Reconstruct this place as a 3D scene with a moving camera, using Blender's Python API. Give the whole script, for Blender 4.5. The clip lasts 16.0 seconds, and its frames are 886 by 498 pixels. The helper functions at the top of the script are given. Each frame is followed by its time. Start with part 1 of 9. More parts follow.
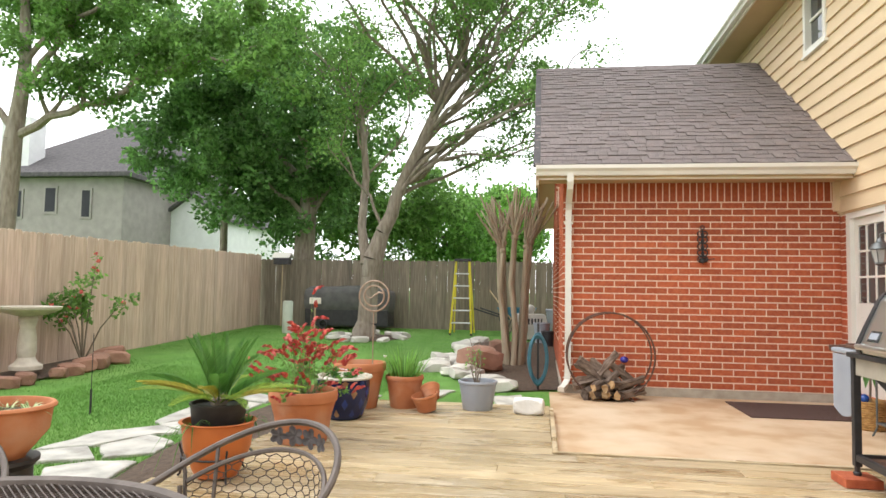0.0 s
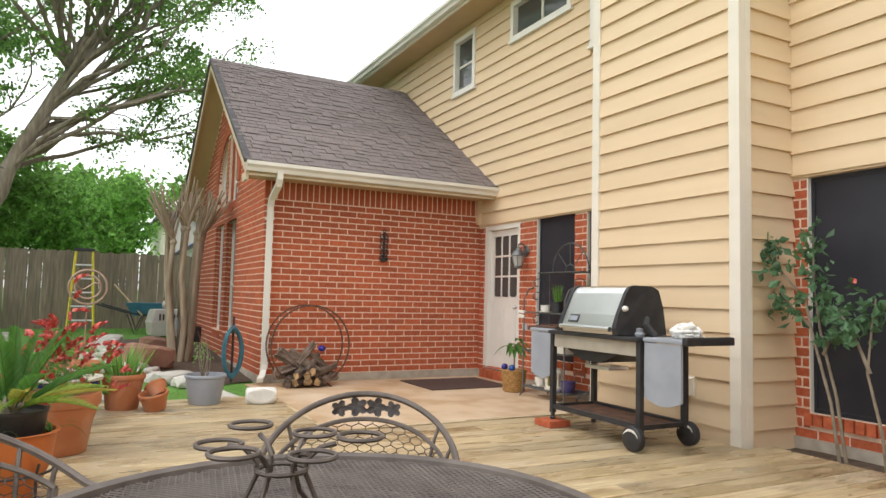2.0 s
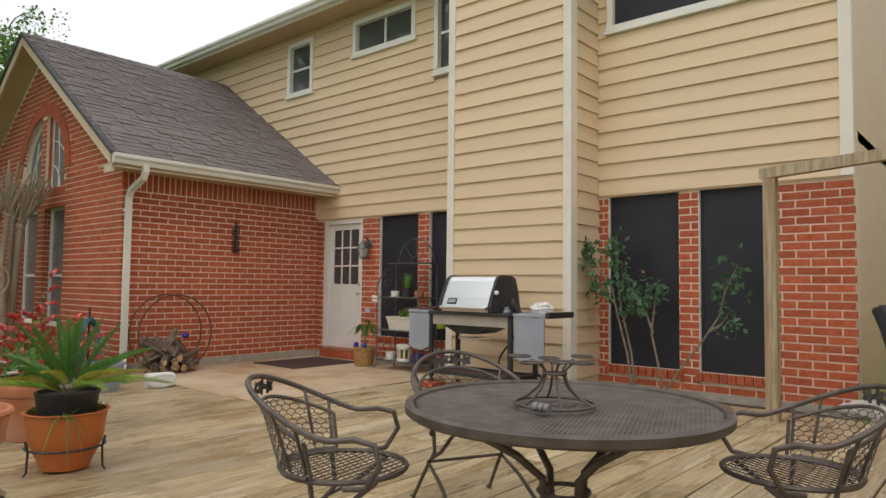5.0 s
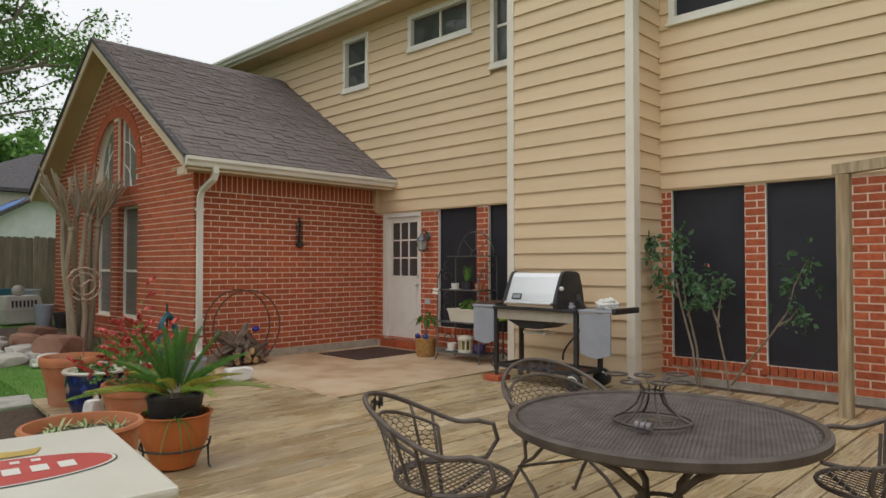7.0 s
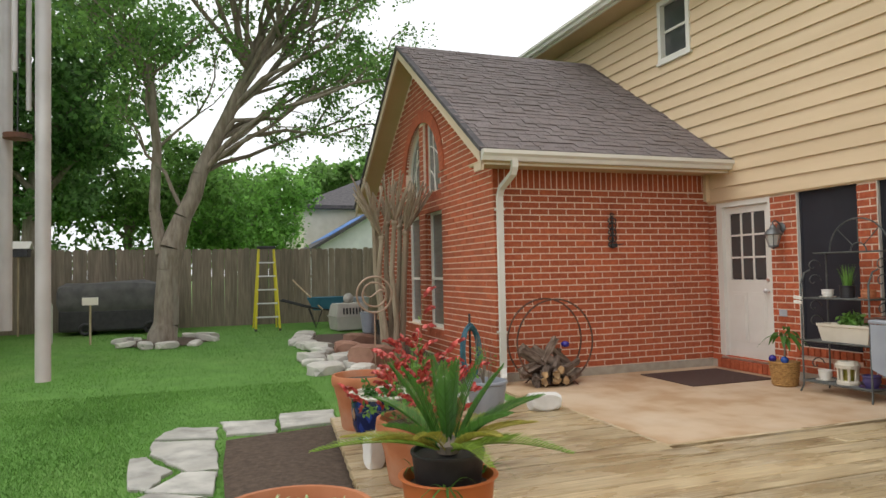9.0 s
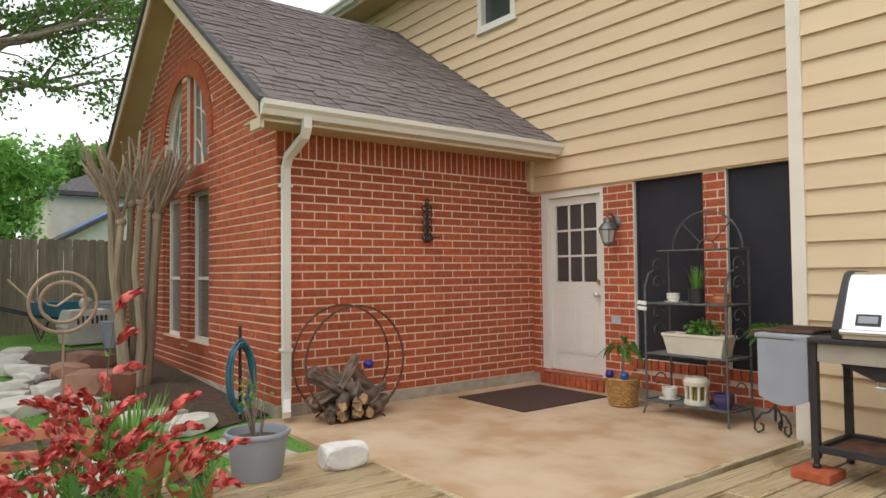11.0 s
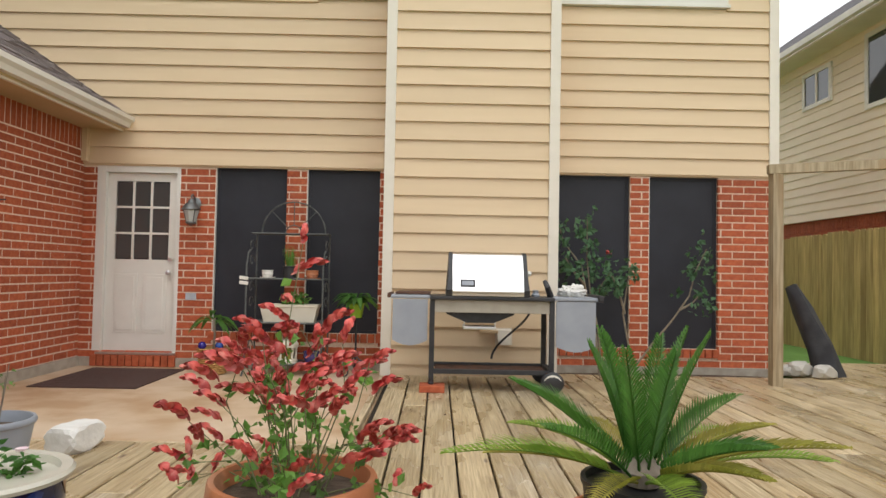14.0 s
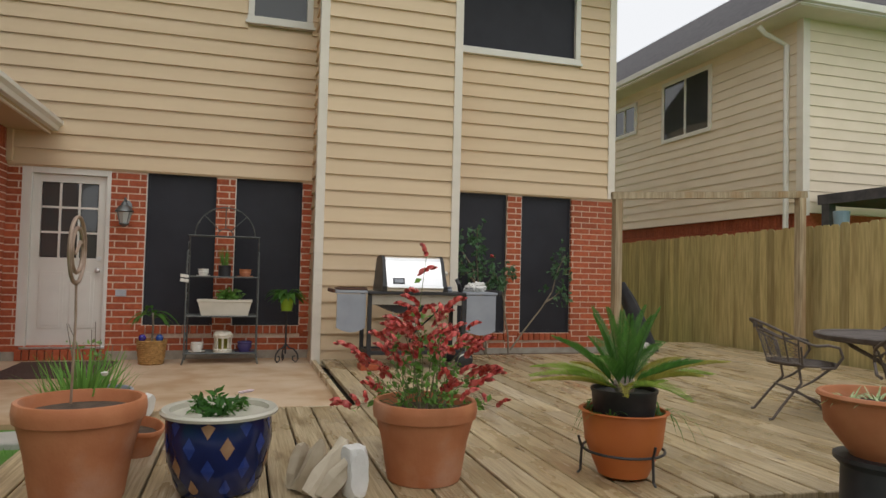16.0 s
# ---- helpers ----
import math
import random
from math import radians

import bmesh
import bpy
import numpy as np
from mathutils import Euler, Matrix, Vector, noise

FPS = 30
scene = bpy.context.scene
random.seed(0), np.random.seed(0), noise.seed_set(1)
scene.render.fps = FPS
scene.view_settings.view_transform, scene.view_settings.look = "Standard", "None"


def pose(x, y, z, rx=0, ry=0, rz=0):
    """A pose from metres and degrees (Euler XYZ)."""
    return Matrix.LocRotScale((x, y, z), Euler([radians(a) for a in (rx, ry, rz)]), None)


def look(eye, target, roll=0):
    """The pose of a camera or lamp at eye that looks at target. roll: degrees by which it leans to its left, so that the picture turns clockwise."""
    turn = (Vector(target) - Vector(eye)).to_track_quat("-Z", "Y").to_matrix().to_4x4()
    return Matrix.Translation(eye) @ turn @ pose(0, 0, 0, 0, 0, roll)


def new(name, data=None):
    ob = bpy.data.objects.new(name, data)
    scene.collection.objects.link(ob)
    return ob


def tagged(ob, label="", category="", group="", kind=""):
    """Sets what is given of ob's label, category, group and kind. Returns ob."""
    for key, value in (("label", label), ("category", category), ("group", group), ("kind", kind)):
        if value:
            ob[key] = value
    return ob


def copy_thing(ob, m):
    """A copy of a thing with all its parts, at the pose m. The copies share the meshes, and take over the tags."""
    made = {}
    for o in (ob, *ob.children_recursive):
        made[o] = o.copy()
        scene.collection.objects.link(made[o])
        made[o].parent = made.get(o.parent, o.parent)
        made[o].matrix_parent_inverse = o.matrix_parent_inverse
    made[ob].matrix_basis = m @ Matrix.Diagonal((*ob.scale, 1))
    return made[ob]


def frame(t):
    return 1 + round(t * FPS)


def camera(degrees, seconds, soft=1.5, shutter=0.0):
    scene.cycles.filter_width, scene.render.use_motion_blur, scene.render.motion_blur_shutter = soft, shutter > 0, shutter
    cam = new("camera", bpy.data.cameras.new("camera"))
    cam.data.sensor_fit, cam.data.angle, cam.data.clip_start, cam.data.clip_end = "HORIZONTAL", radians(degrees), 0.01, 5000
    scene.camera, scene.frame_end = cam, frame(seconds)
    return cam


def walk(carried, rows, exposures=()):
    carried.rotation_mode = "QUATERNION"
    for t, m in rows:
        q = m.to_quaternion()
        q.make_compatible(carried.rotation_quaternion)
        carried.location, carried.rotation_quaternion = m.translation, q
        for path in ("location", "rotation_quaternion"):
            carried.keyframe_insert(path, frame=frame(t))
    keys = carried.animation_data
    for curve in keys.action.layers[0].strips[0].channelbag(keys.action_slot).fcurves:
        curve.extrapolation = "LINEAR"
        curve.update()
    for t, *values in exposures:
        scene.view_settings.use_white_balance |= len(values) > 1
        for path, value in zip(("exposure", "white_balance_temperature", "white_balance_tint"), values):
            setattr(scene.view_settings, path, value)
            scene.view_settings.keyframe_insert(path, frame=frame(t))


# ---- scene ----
cam = camera(66.7, 16.0)
EXPOSURES = [(0, 0.05), (1.5, -0.28), (2.5, -0.35), (3.5, -0.8), (4.5, -0.95), (7, -1.2), (8, -0.7), (10.3, -0.8), (11.5, -0.45), (12.5, -0.15), (13.5, -0.35), (14.5, -0.95), (16, -1.25)]
PATH = [
    (0, (8.603, -3.548, 1.244), (6.627, -3.833, 1.366), 1.0),
    (0.5, (8.655, -3.941, 1.201), (6.659, -3.894, 1.319), 1.6),
    (1, (8.694, -4.335, 1.173), (6.728, -3.996, 1.306), 1.4),
    (1.5, (8.771, -4.8, 1.216), (6.907, -4.09, 1.353), 1.4),
    (2, (8.789, -5.194, 1.167), (7.018, -4.275, 1.307), 1.4),
    (2.5, (8.79, -5.619, 1.173), (7.142, -4.493, 1.311), 1.2),
    (3, (8.874, -6.019, 1.213), (7.337, -4.746, 1.349), 1.1),
    (3.5, (8.902, -6.394, 1.196), (7.423, -5.055, 1.326), 0.9),
    (4, (8.91, -6.668, 1.179), (7.492, -5.263, 1.305), 0.9),
    (4.5, (8.892, -6.957, 1.149), (7.531, -5.498, 1.272), 0.9),
    (4.7, (8.897, -7.046, 1.157), (7.571, -5.554, 1.279), 0.8),
    (6.8, (8.936, -7.487, 1.327), (7.672, -5.938, 1.386), 0.2),
    (7, (8.835, -7.447, 1.353), (7.439, -6.016, 1.401), -0.0),
    (7.5, (8.636, -7.247, 1.353), (6.98, -6.126, 1.403), -0.5),
    (8, (8.399, -6.992, 1.34), (6.593, -6.134, 1.393), -0.9),
    (8.2, (8.272, -6.895, 1.35), (6.413, -6.159, 1.406), -1.0),
    (10.3, (6.31, -6.132, 1.35), (4.418, -5.489, 1.425), -1.2),
    (10.5, (6.156, -6.02, 1.346), (4.32, -5.232, 1.427), -1.0),
    (11, (5.819, -5.76, 1.31), (4.225, -4.554, 1.377), -0.6),
    (11.5, (5.295, -5.737, 1.289), (3.943, -4.265, 1.353), -0.3),
    (12, (4.925, -5.833, 1.245), (3.969, -4.078, 1.306), 0.3),
    (12.5, (4.569, -6.079, 1.171), (3.887, -4.2, 1.23), 0.5),
    (13, (4.347, -6.565, 1.219), (4.057, -4.586, 1.263), 0.8),
    (13.5, (4.196, -7.043, 1.173), (4.091, -5.047, 1.231), 1.1),
    (14, (3.96, -7.504, 1.109), (3.975, -5.505, 1.176), 1.1),
    (14.5, (3.666, -7.88, 1.108), (3.832, -5.888, 1.175), 1.1),
    (15, (3.359, -8.199, 1.076), (3.67, -6.225, 1.146), 1.2),
    (15.5, (3.012, -8.504, 1.103), (3.49, -6.563, 1.176), 1.3),
    (16, (2.6, -8.712, 1.106), (3.168, -6.796, 1.178), 1.4),
]
walk(cam, [(t, look(eye, target, roll)) for t, eye, target, roll in PATH], EXPOSURES)

# ---------------------------------------------------------------- world and sun
world = bpy.data.worlds.new("overcast")
scene.world = world
world.use_nodes = True
wn = world.node_tree
wn.nodes.clear()
w_out = wn.nodes.new("ShaderNodeOutputWorld")
w_bg = wn.nodes.new("ShaderNodeBackground")
w_hsv = wn.nodes.new("ShaderNodeHueSaturation")
w_sky = wn.nodes.new("ShaderNodeTexSky")
w_sky.sky_type = "NISHITA"
w_sky.sun_disc = False
w_sky.sun_elevation = radians(58)
w_sky.sun_rotation = radians(200)
w_sky.air_density = 1.0
w_sky.dust_density = 6.0
w_sky.ozone_density = 1.0
w_hsv.inputs["Saturation"].default_value = 0.12
w_bg.inputs["Strength"].default_value = 0.15
wn.links.new(w_sky.outputs["Color"], w_hsv.inputs["Color"])
w_mix = wn.nodes.new("ShaderNodeMix")
w_mix.data_type = "RGBA"
w_mix.inputs["Factor"].default_value = 0.8
w_mix.inputs["B"].default_value = (17.0, 17.3, 17.8, 1)
wn.links.new(w_hsv.outputs["Color"], w_mix.inputs["A"])
wn.links.new(w_mix.outputs["Result"], w_bg.inputs["Color"])
wn.links.new(w_bg.outputs["Background"], w_out.inputs["Surface"])
sun_data = bpy.data.lights.new("sun", "SUN")
sun_data.energy = 0.9
sun_data.angle = radians(30)
sun_data.color = (1.0, 0.97, 0.92)
sun = new("sun", sun_data)
sun.matrix_world = look((3, -12, 20), (1, 0, 0))


# ---------------------------------------------------------------- materials
def nodes_of(name, rough=0.6, metal=0.0, spec=0.5):
    m = bpy.data.materials.new(name)
    m.use_nodes = True
    nt = m.node_tree
    b = nt.nodes["Principled BSDF"]
    b.inputs["Roughness"].default_value = rough
    b.inputs["Metallic"].default_value = metal
    b.inputs["Specular IOR Level"].default_value = spec
    return m, nt, b


def mat(name, color, color2=None, scale=6.0, rough=0.6, metal=0.0, bump=0.0, bump_scale=60.0, stretch=(1, 1, 1),
        rand=0.0, island=0.0, color3=None, scale3=1.2, amount3=0.5, spec=0.5, detail=6.0, rough_var=0.0, coords="Object", edge=(0.32, 0.68)):
    """A procedural surface: two colours by noise, large stains of a third, value jitter by piece, bump."""
    m, nt, b = nodes_of(name, rough, metal, spec)
    n, l = nt.nodes.new, nt.links.new
    geo = n("ShaderNodeNewGeometry")
    tc = n("ShaderNodeTexCoord")
    mp = n("ShaderNodeMapping")
    mp.inputs["Scale"].default_value = stretch
    if coords == "World":
        l(geo.outputs["Position"], mp.inputs["Vector"])
    else:
        l(tc.outputs["Object"], mp.inputs["Vector"])
    vec = mp.outputs["Vector"]
    info = n("ShaderNodeObjectInfo")
    if rand > 0:
        off = n("ShaderNodeVectorMath")
        off.operation = "MULTIPLY_ADD"
        l(info.outputs["Random"], off.inputs[0])
        off.inputs[1].default_value = (37.0, 17.0, 53.0)
        l(vec, off.inputs[2])
        vec = off.outputs[0]
    noi = n("ShaderNodeTexNoise")
    noi.inputs["Scale"].default_value = scale
    noi.inputs["Detail"].default_value = detail
    l(vec, noi.inputs["Vector"])
    ramp = n("ShaderNodeValToRGB")
    ramp.color_ramp.elements[0].position = edge[0]
    ramp.color_ramp.elements[1].position = edge[1]
    ramp.color_ramp.elements[0].color = (*color, 1)
    ramp.color_ramp.elements[1].color = (*(color2 or color), 1)
    l(noi.outputs["Fac"], ramp.inputs["Fac"])
    out = ramp.outputs["Color"]
    if color3:
        n3 = n("ShaderNodeTexNoise")
        n3.inputs["Scale"].default_value = scale3
        n3.inputs["Detail"].default_value = 4
        l(vec, n3.inputs["Vector"])
        r3 = n("ShaderNodeValToRGB")
        r3.color_ramp.elements[0].position = 0.5
        r3.color_ramp.elements[1].position = 0.68
        r3.color_ramp.elements[1].color = (amount3, amount3, amount3, 1)
        l(n3.outputs["Fac"], r3.inputs["Fac"])
        mx = n("ShaderNodeMix")
        mx.data_type = "RGBA"
        l(r3.outputs["Color"], mx.inputs["Factor"])
        l(out, mx.inputs["A"])
        mx.inputs["B"].default_value = (*color3, 1)
        out = mx.outputs["Result"]
    for amt, src in ((rand, info.outputs["Random"]), (island, geo.outputs["Random Per Island"])):
        if amt > 0:
            mr = n("ShaderNodeMapRange")
            mr.inputs["To Min"].default_value = 1 - amt
            mr.inputs["To Max"].default_value = 1 + amt
            l(src, mr.inputs["Value"])
            hs = n("ShaderNodeHueSaturation")
            l(mr.outputs["Result"], hs.inputs["Value"])
            l(out, hs.inputs["Color"])
            out = hs.outputs["Color"]
    l(out, b.inputs["Base Color"])
    if bump > 0:
        nb = n("ShaderNodeTexNoise")
        nb.inputs["Scale"].default_value = bump_scale
        nb.inputs["Detail"].default_value = 5
        l(vec, nb.inputs["Vector"])
        bp = n("ShaderNodeBump")
        bp.inputs["Strength"].default_value = bump
        bp.inputs["Distance"].default_value = 0.01
        l(nb.outputs["Fac"], bp.inputs["Height"])
        l(bp.outputs["Normal"], b.inputs["Normal"])
    if rough_var > 0:
        mr = n("ShaderNodeMapRange")
        mr.inputs["To Min"].default_value = max(0.02, rough - rough_var)
        mr.inputs["To Max"].default_value = min(1.0, rough + rough_var)
        l(noi.outputs["Fac"], mr.inputs["Value"])
        l(mr.outputs["Result"], b.inputs["Roughness"])
    return m


def deck_wood():
    """Weathered pine: fine grain along y, silvery patches that double as painted sheen, yellow patches, brown stains,
    knots, uneven wetness.
    """
    m, nt, b = nodes_of("deck_wood", 0.45)
    n, l = nt.nodes.new, nt.links.new
    tc, info = n("ShaderNodeTexCoord"), n("ShaderNodeObjectInfo")
    off = n("ShaderNodeVectorMath")
    off.operation = "MULTIPLY_ADD"
    l(info.outputs["Random"], off.inputs[0])
    off.inputs[1].default_value = (37.0, 91.0, 53.0)
    l(tc.outputs["Object"], off.inputs[2])

    def tex(stretch, scale, detail, lo, hi, rough=0.5):
        mp = n("ShaderNodeMapping")
        mp.inputs["Scale"].default_value = stretch
        l(off.outputs[0], mp.inputs["Vector"])
        t = n("ShaderNodeTexNoise")
        t.inputs["Scale"].default_value = scale
        t.inputs["Detail"].default_value = detail
        t.inputs["Roughness"].default_value = rough
        l(mp.outputs["Vector"], t.inputs["Vector"])
        r = n("ShaderNodeMapRange")
        r.inputs["From Min"].default_value, r.inputs["From Max"].default_value = lo, hi
        l(t.outputs["Fac"], r.inputs["Value"])
        return r.outputs["Result"]

    def mix(fac, a, c, mode="MIX", amount=1.0):
        x = n("ShaderNodeMix")
        x.data_type = "RGBA"
        x.blend_type = mode
        if amount < 1.0:
            k = n("ShaderNodeMath")
            k.operation = "MULTIPLY"
            l(fac, k.inputs[0])
            k.inputs[1].default_value = amount
            fac = k.outputs[0]
        l(fac, x.inputs["Factor"])
        for src, name in ((a, "A"), (c, "B")):
            if isinstance(src, tuple):
                x.inputs[name].default_value = (*src, 1)
            else:
                l(src, x.inputs[name])
        return x.outputs["Result"]

    patch = tex((3.0, 0.9, 1), 1.6, 4, 0.36, 0.64)
    grain = tex((26.0, 0.8, 1), 3.0, 6, 0.30, 0.70, 0.6)
    fine = tex((120.0, 3.0, 1), 2.0, 3, 0.25, 0.75)
    stain = tex((4.0, 1.1, 1), 1.5, 6, 0.56, 0.70, 0.6)
    silver = tex((2.0, 0.7, 1), 1.1, 5, 0.54, 0.68)
    col = mix(patch, (0.46, 0.33, 0.155), (0.76, 0.62, 0.40))
    # strong pale mix: greyed wood plus the bright sheen of wet boards, as colour
    col = mix(silver, col, (0.76, 0.70, 0.59), amount=0.8)
    col = mix(grain, (0.31, 0.215, 0.11), col)
    dull = mix(grain, (0.30, 0.21, 0.105), (0.58, 0.47, 0.29))
    col = mix(fine, dull, col)
    col = mix(stain, col, (0.17, 0.105, 0.045), amount=0.8)
    vm = n("ShaderNodeMapping")
    vm.inputs["Scale"].default_value = (6.0, 1.6, 1.0)
    l(off.outputs[0], vm.inputs["Vector"])
    vo = n("ShaderNodeTexVoronoi")
    vo.inputs["Scale"].default_value = 1.0
    l(vm.outputs["Vector"], vo.inputs["Vector"])
    kr = n("ShaderNodeMapRange")
    kr.inputs["From Min"].default_value, kr.inputs["From Max"].default_value = 0.10, 0.045
    l(vo.outputs["Distance"], kr.inputs["Value"])
    col = mix(kr.outputs["Result"], col, (0.075, 0.045, 0.022), amount=0.85)
    mr = n("ShaderNodeMapRange")
    mr.inputs["To Min"].default_value, mr.inputs["To Max"].default_value = 0.82, 1.16
    l(info.outputs["Random"], mr.inputs["Value"])
    hs = n("ShaderNodeHueSaturation")
    l(mr.outputs["Result"], hs.inputs["Value"])
    l(col, hs.inputs["Color"])
    l(hs.outputs["Color"], b.inputs["Base Color"])
    wet = n("ShaderNodeMapRange")
    wet.inputs["To Min"].default_value, wet.inputs["To Max"].default_value = 0.16, 0.55
    l(patch, wet.inputs["Value"])
    l(wet.outputs["Result"], b.inputs["Roughness"])
    bp = n("ShaderNodeBump")
    bp.inputs["Strength"].default_value = 0.45
    bp.inputs["Distance"].default_value = 0.006
    l(grain, bp.inputs["Height"])
    l(bp.outputs["Normal"], b.inputs["Normal"])
    return m


BRICK = mat("brick_red", (0.35, 0.070, 0.026), (0.47, 0.118, 0.047), 22, 0.85, bump=0.35, bump_scale=90, rand=0.16, island=0.13)
MORTAR = mat("mortar", (0.72, 0.55, 0.42), (0.84, 0.68, 0.54), 30, 0.95, bump=0.3)
SIDING = mat("siding_tan", (0.68, 0.51, 0.32), (0.72, 0.55, 0.355), 1.5, 0.55, bump=0.12, bump_scale=50, stretch=(0.4, 1, 6), rand=0.03, coords="World")
TRIM = mat("trim_cream", (0.73, 0.665, 0.56), (0.79, 0.725, 0.62), 3, 0.5, bump=0.08)
WHITE = mat("white_paint", (0.74, 0.71, 0.64), (0.80, 0.77, 0.70), 4, 0.45, bump=0.05, color3=(0.55, 0.5, 0.42), scale3=2.0, amount3=0.25)
RAKE = mat("rake_tan", (0.60, 0.47, 0.33), (0.67, 0.53, 0.38), 3, 0.55, bump=0.08)
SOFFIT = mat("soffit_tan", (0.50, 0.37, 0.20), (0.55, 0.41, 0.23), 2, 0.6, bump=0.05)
SHINGLE = mat("shingle", (0.075, 0.064, 0.066), (0.30, 0.25, 0.235), 150, 0.95, bump=0.7, bump_scale=220, rand=0.09, island=0.10, color3=(0.20, 0.15, 0.135), scale3=3.0, amount3=0.35)
ROOFDARK = mat("roof_dark", (0.06, 0.055, 0.06), (0.11, 0.10, 0.10), 8, 0.95, bump=0.4)
SCREEN = mat("solar_screen", (0.018, 0.018, 0.024), (0.026, 0.026, 0.034), 3, 0.55, spec=0.35)
CONCRETE = mat("patio_concrete", (0.46, 0.30, 0.17), (0.575, 0.42, 0.275), 2.2, 0.8, bump=0.25, bump_scale=120, color3=(0.64, 0.51, 0.37), scale3=0.9, amount3=0.75, coords="World", detail=10, edge=(0.4, 0.6))
FOUND = mat("foundation", (0.34, 0.29, 0.23), (0.45, 0.40, 0.33), 9, 0.9, bump=0.3, coords="World")
DECKWOOD = deck_wood()
# near-black so that the gaps between boards look shaded; the shade is in the colour
DECK_GAP_SHADE = mat("deck_gap_shade", (0.03, 0.022, 0.015), (0.05, 0.04, 0.028), 6, 0.8)
POSTWOOD = mat("post_wood", (0.30, 0.225, 0.13), (0.50, 0.40, 0.26), 5, 0.8, bump=0.5, bump_scale=26, stretch=(7, 7, 0.5), rand=0.1, color3=(0.34, 0.19, 0.07), scale3=0.9, amount3=0.6, detail=9, edge=(0.36, 0.62))
FENCE_OLD = mat("fence_old_wood", (0.17, 0.14, 0.105), (0.27, 0.225, 0.165), 5, 0.9, bump=0.4, bump_scale=25, stretch=(6, 6, 0.5), rand=0.18, color3=(0.11, 0.10, 0.075), scale3=1.2, amount3=0.5)
FENCE_TAN = mat("fence_tan_wood", (0.52, 0.38, 0.285), (0.66, 0.51, 0.40), 5, 0.9, bump=0.4, bump_scale=25, stretch=(6, 6, 0.5), rand=0.12, color3=(0.40, 0.28, 0.20), scale3=1.2, amount3=0.5)
FENCE_NEW = mat("fence_new_wood", (0.40, 0.31, 0.125), (0.60, 0.48, 0.22), 5, 0.8, bump=0.3, bump_scale=25, stretch=(6, 6, 0.5), rand=0.2, color3=(0.24, 0.16, 0.06), scale3=1.0, amount3=0.6)
GRASS = mat("lawn", (0.085, 0.205, 0.028), (0.125, 0.28, 0.045), 3.0, 0.9, bump=0.9, bump_scale=60, color3=(0.16, 0.27, 0.06), scale3=0.35, amount3=0.6, coords="World")
BLADE = mat("grass_blade", (0.09, 0.22, 0.03), (0.14, 0.31, 0.05), 0.8, 0.7, island=0.18, coords="World")
SOIL = mat("soil", (0.055, 0.036, 0.024), (0.11, 0.075, 0.05), 20, 0.95, bump=1.0, bump_scale=40, coords="World")
EDGESTONE = mat("white_limestone", (0.42, 0.40, 0.36), (0.68, 0.65, 0.58), 5, 0.85, bump=0.8, bump_scale=16, rand=0.15, color3=(0.3, 0.28, 0.24), scale3=2.5, amount3=0.5)
STONE = mat("limestone", (0.30, 0.285, 0.255), (0.58, 0.56, 0.50), 5, 0.85, bump=0.6, bump_scale=22, rand=0.15, color3=(0.3, 0.28, 0.24), scale3=2.5, amount3=0.5)
REDSTONE = mat("red_stone", (0.24, 0.12, 0.08), (0.36, 0.20, 0.14), 6, 0.9, bump=0.6, bump_scale=22, rand=0.2)
BARK = mat("bark", (0.17, 0.135, 0.10), (0.30, 0.25, 0.20), 8, 0.95, bump=0.9, bump_scale=14, stretch=(2, 2, 0.5), color3=(0.36, 0.34, 0.29), scale3=1.5, amount3=0.5)
CRAPE = mat("crape_bark", (0.24, 0.18, 0.12), (0.38, 0.31, 0.22), 6, 0.8, bump=0.4, bump_scale=14, stretch=(2, 2, 0.4))
def leafy(m, share=0.45):
    """Lets light through a leaf material."""
    nt = m.node_tree
    b = nt.nodes["Principled BSDF"]
    out = nt.nodes["Material Output"]
    tr = nt.nodes.new("ShaderNodeBsdfTranslucent")
    mx = nt.nodes.new("ShaderNodeMixShader")
    mx.inputs[0].default_value = share
    src = b.inputs["Base Color"].links[0].from_socket
    nt.links.new(src, tr.inputs["Color"])
    nt.links.new(b.outputs["BSDF"], mx.inputs[1])
    nt.links.new(tr.outputs["BSDF"], mx.inputs[2])
    nt.links.new(mx.outputs["Shader"], out.inputs["Surface"])
    return m


LEAF = mat("leaf", (0.12, 0.25, 0.05), (0.22, 0.39, 0.10), 1.2, 0.5, island=0.45, coords="World")
LEAF_DARK = mat("leaf_dark", (0.10, 0.215, 0.06), (0.185, 0.345, 0.105), 0.9, 0.5, island=0.5, coords="World")
LEAF_BRIGHT = mat("leaf_bright", (0.14, 0.31, 0.06), (0.24, 0.45, 0.10), 0.9, 0.5, island=0.45, coords="World")
PALM = mat("palm_leaf", (0.055, 0.17, 0.03), (0.14, 0.30, 0.06), 3, 0.34, island=0.25)
PALM_YELLOW = mat("palm_leaf_yellow", (0.30, 0.30, 0.04), (0.50, 0.44, 0.10), 6, 0.5, island=0.2)
PALM_LIME = mat("palm_leaf_lime", (0.18, 0.32, 0.04), (0.34, 0.47, 0.08), 4, 0.42, island=0.25)
for m_ in (LEAF, LEAF_DARK, LEAF_BRIGHT, PALM, PALM_YELLOW, PALM_LIME):
    leafy(m_, 0.55)
TERRACOTTA = mat("terracotta", (0.42, 0.14, 0.055), (0.52, 0.20, 0.085), 6, 0.75, bump=0.15, bump_scale=70, color3=(0.58, 0.36, 0.26), scale3=3.5, amount3=0.45)
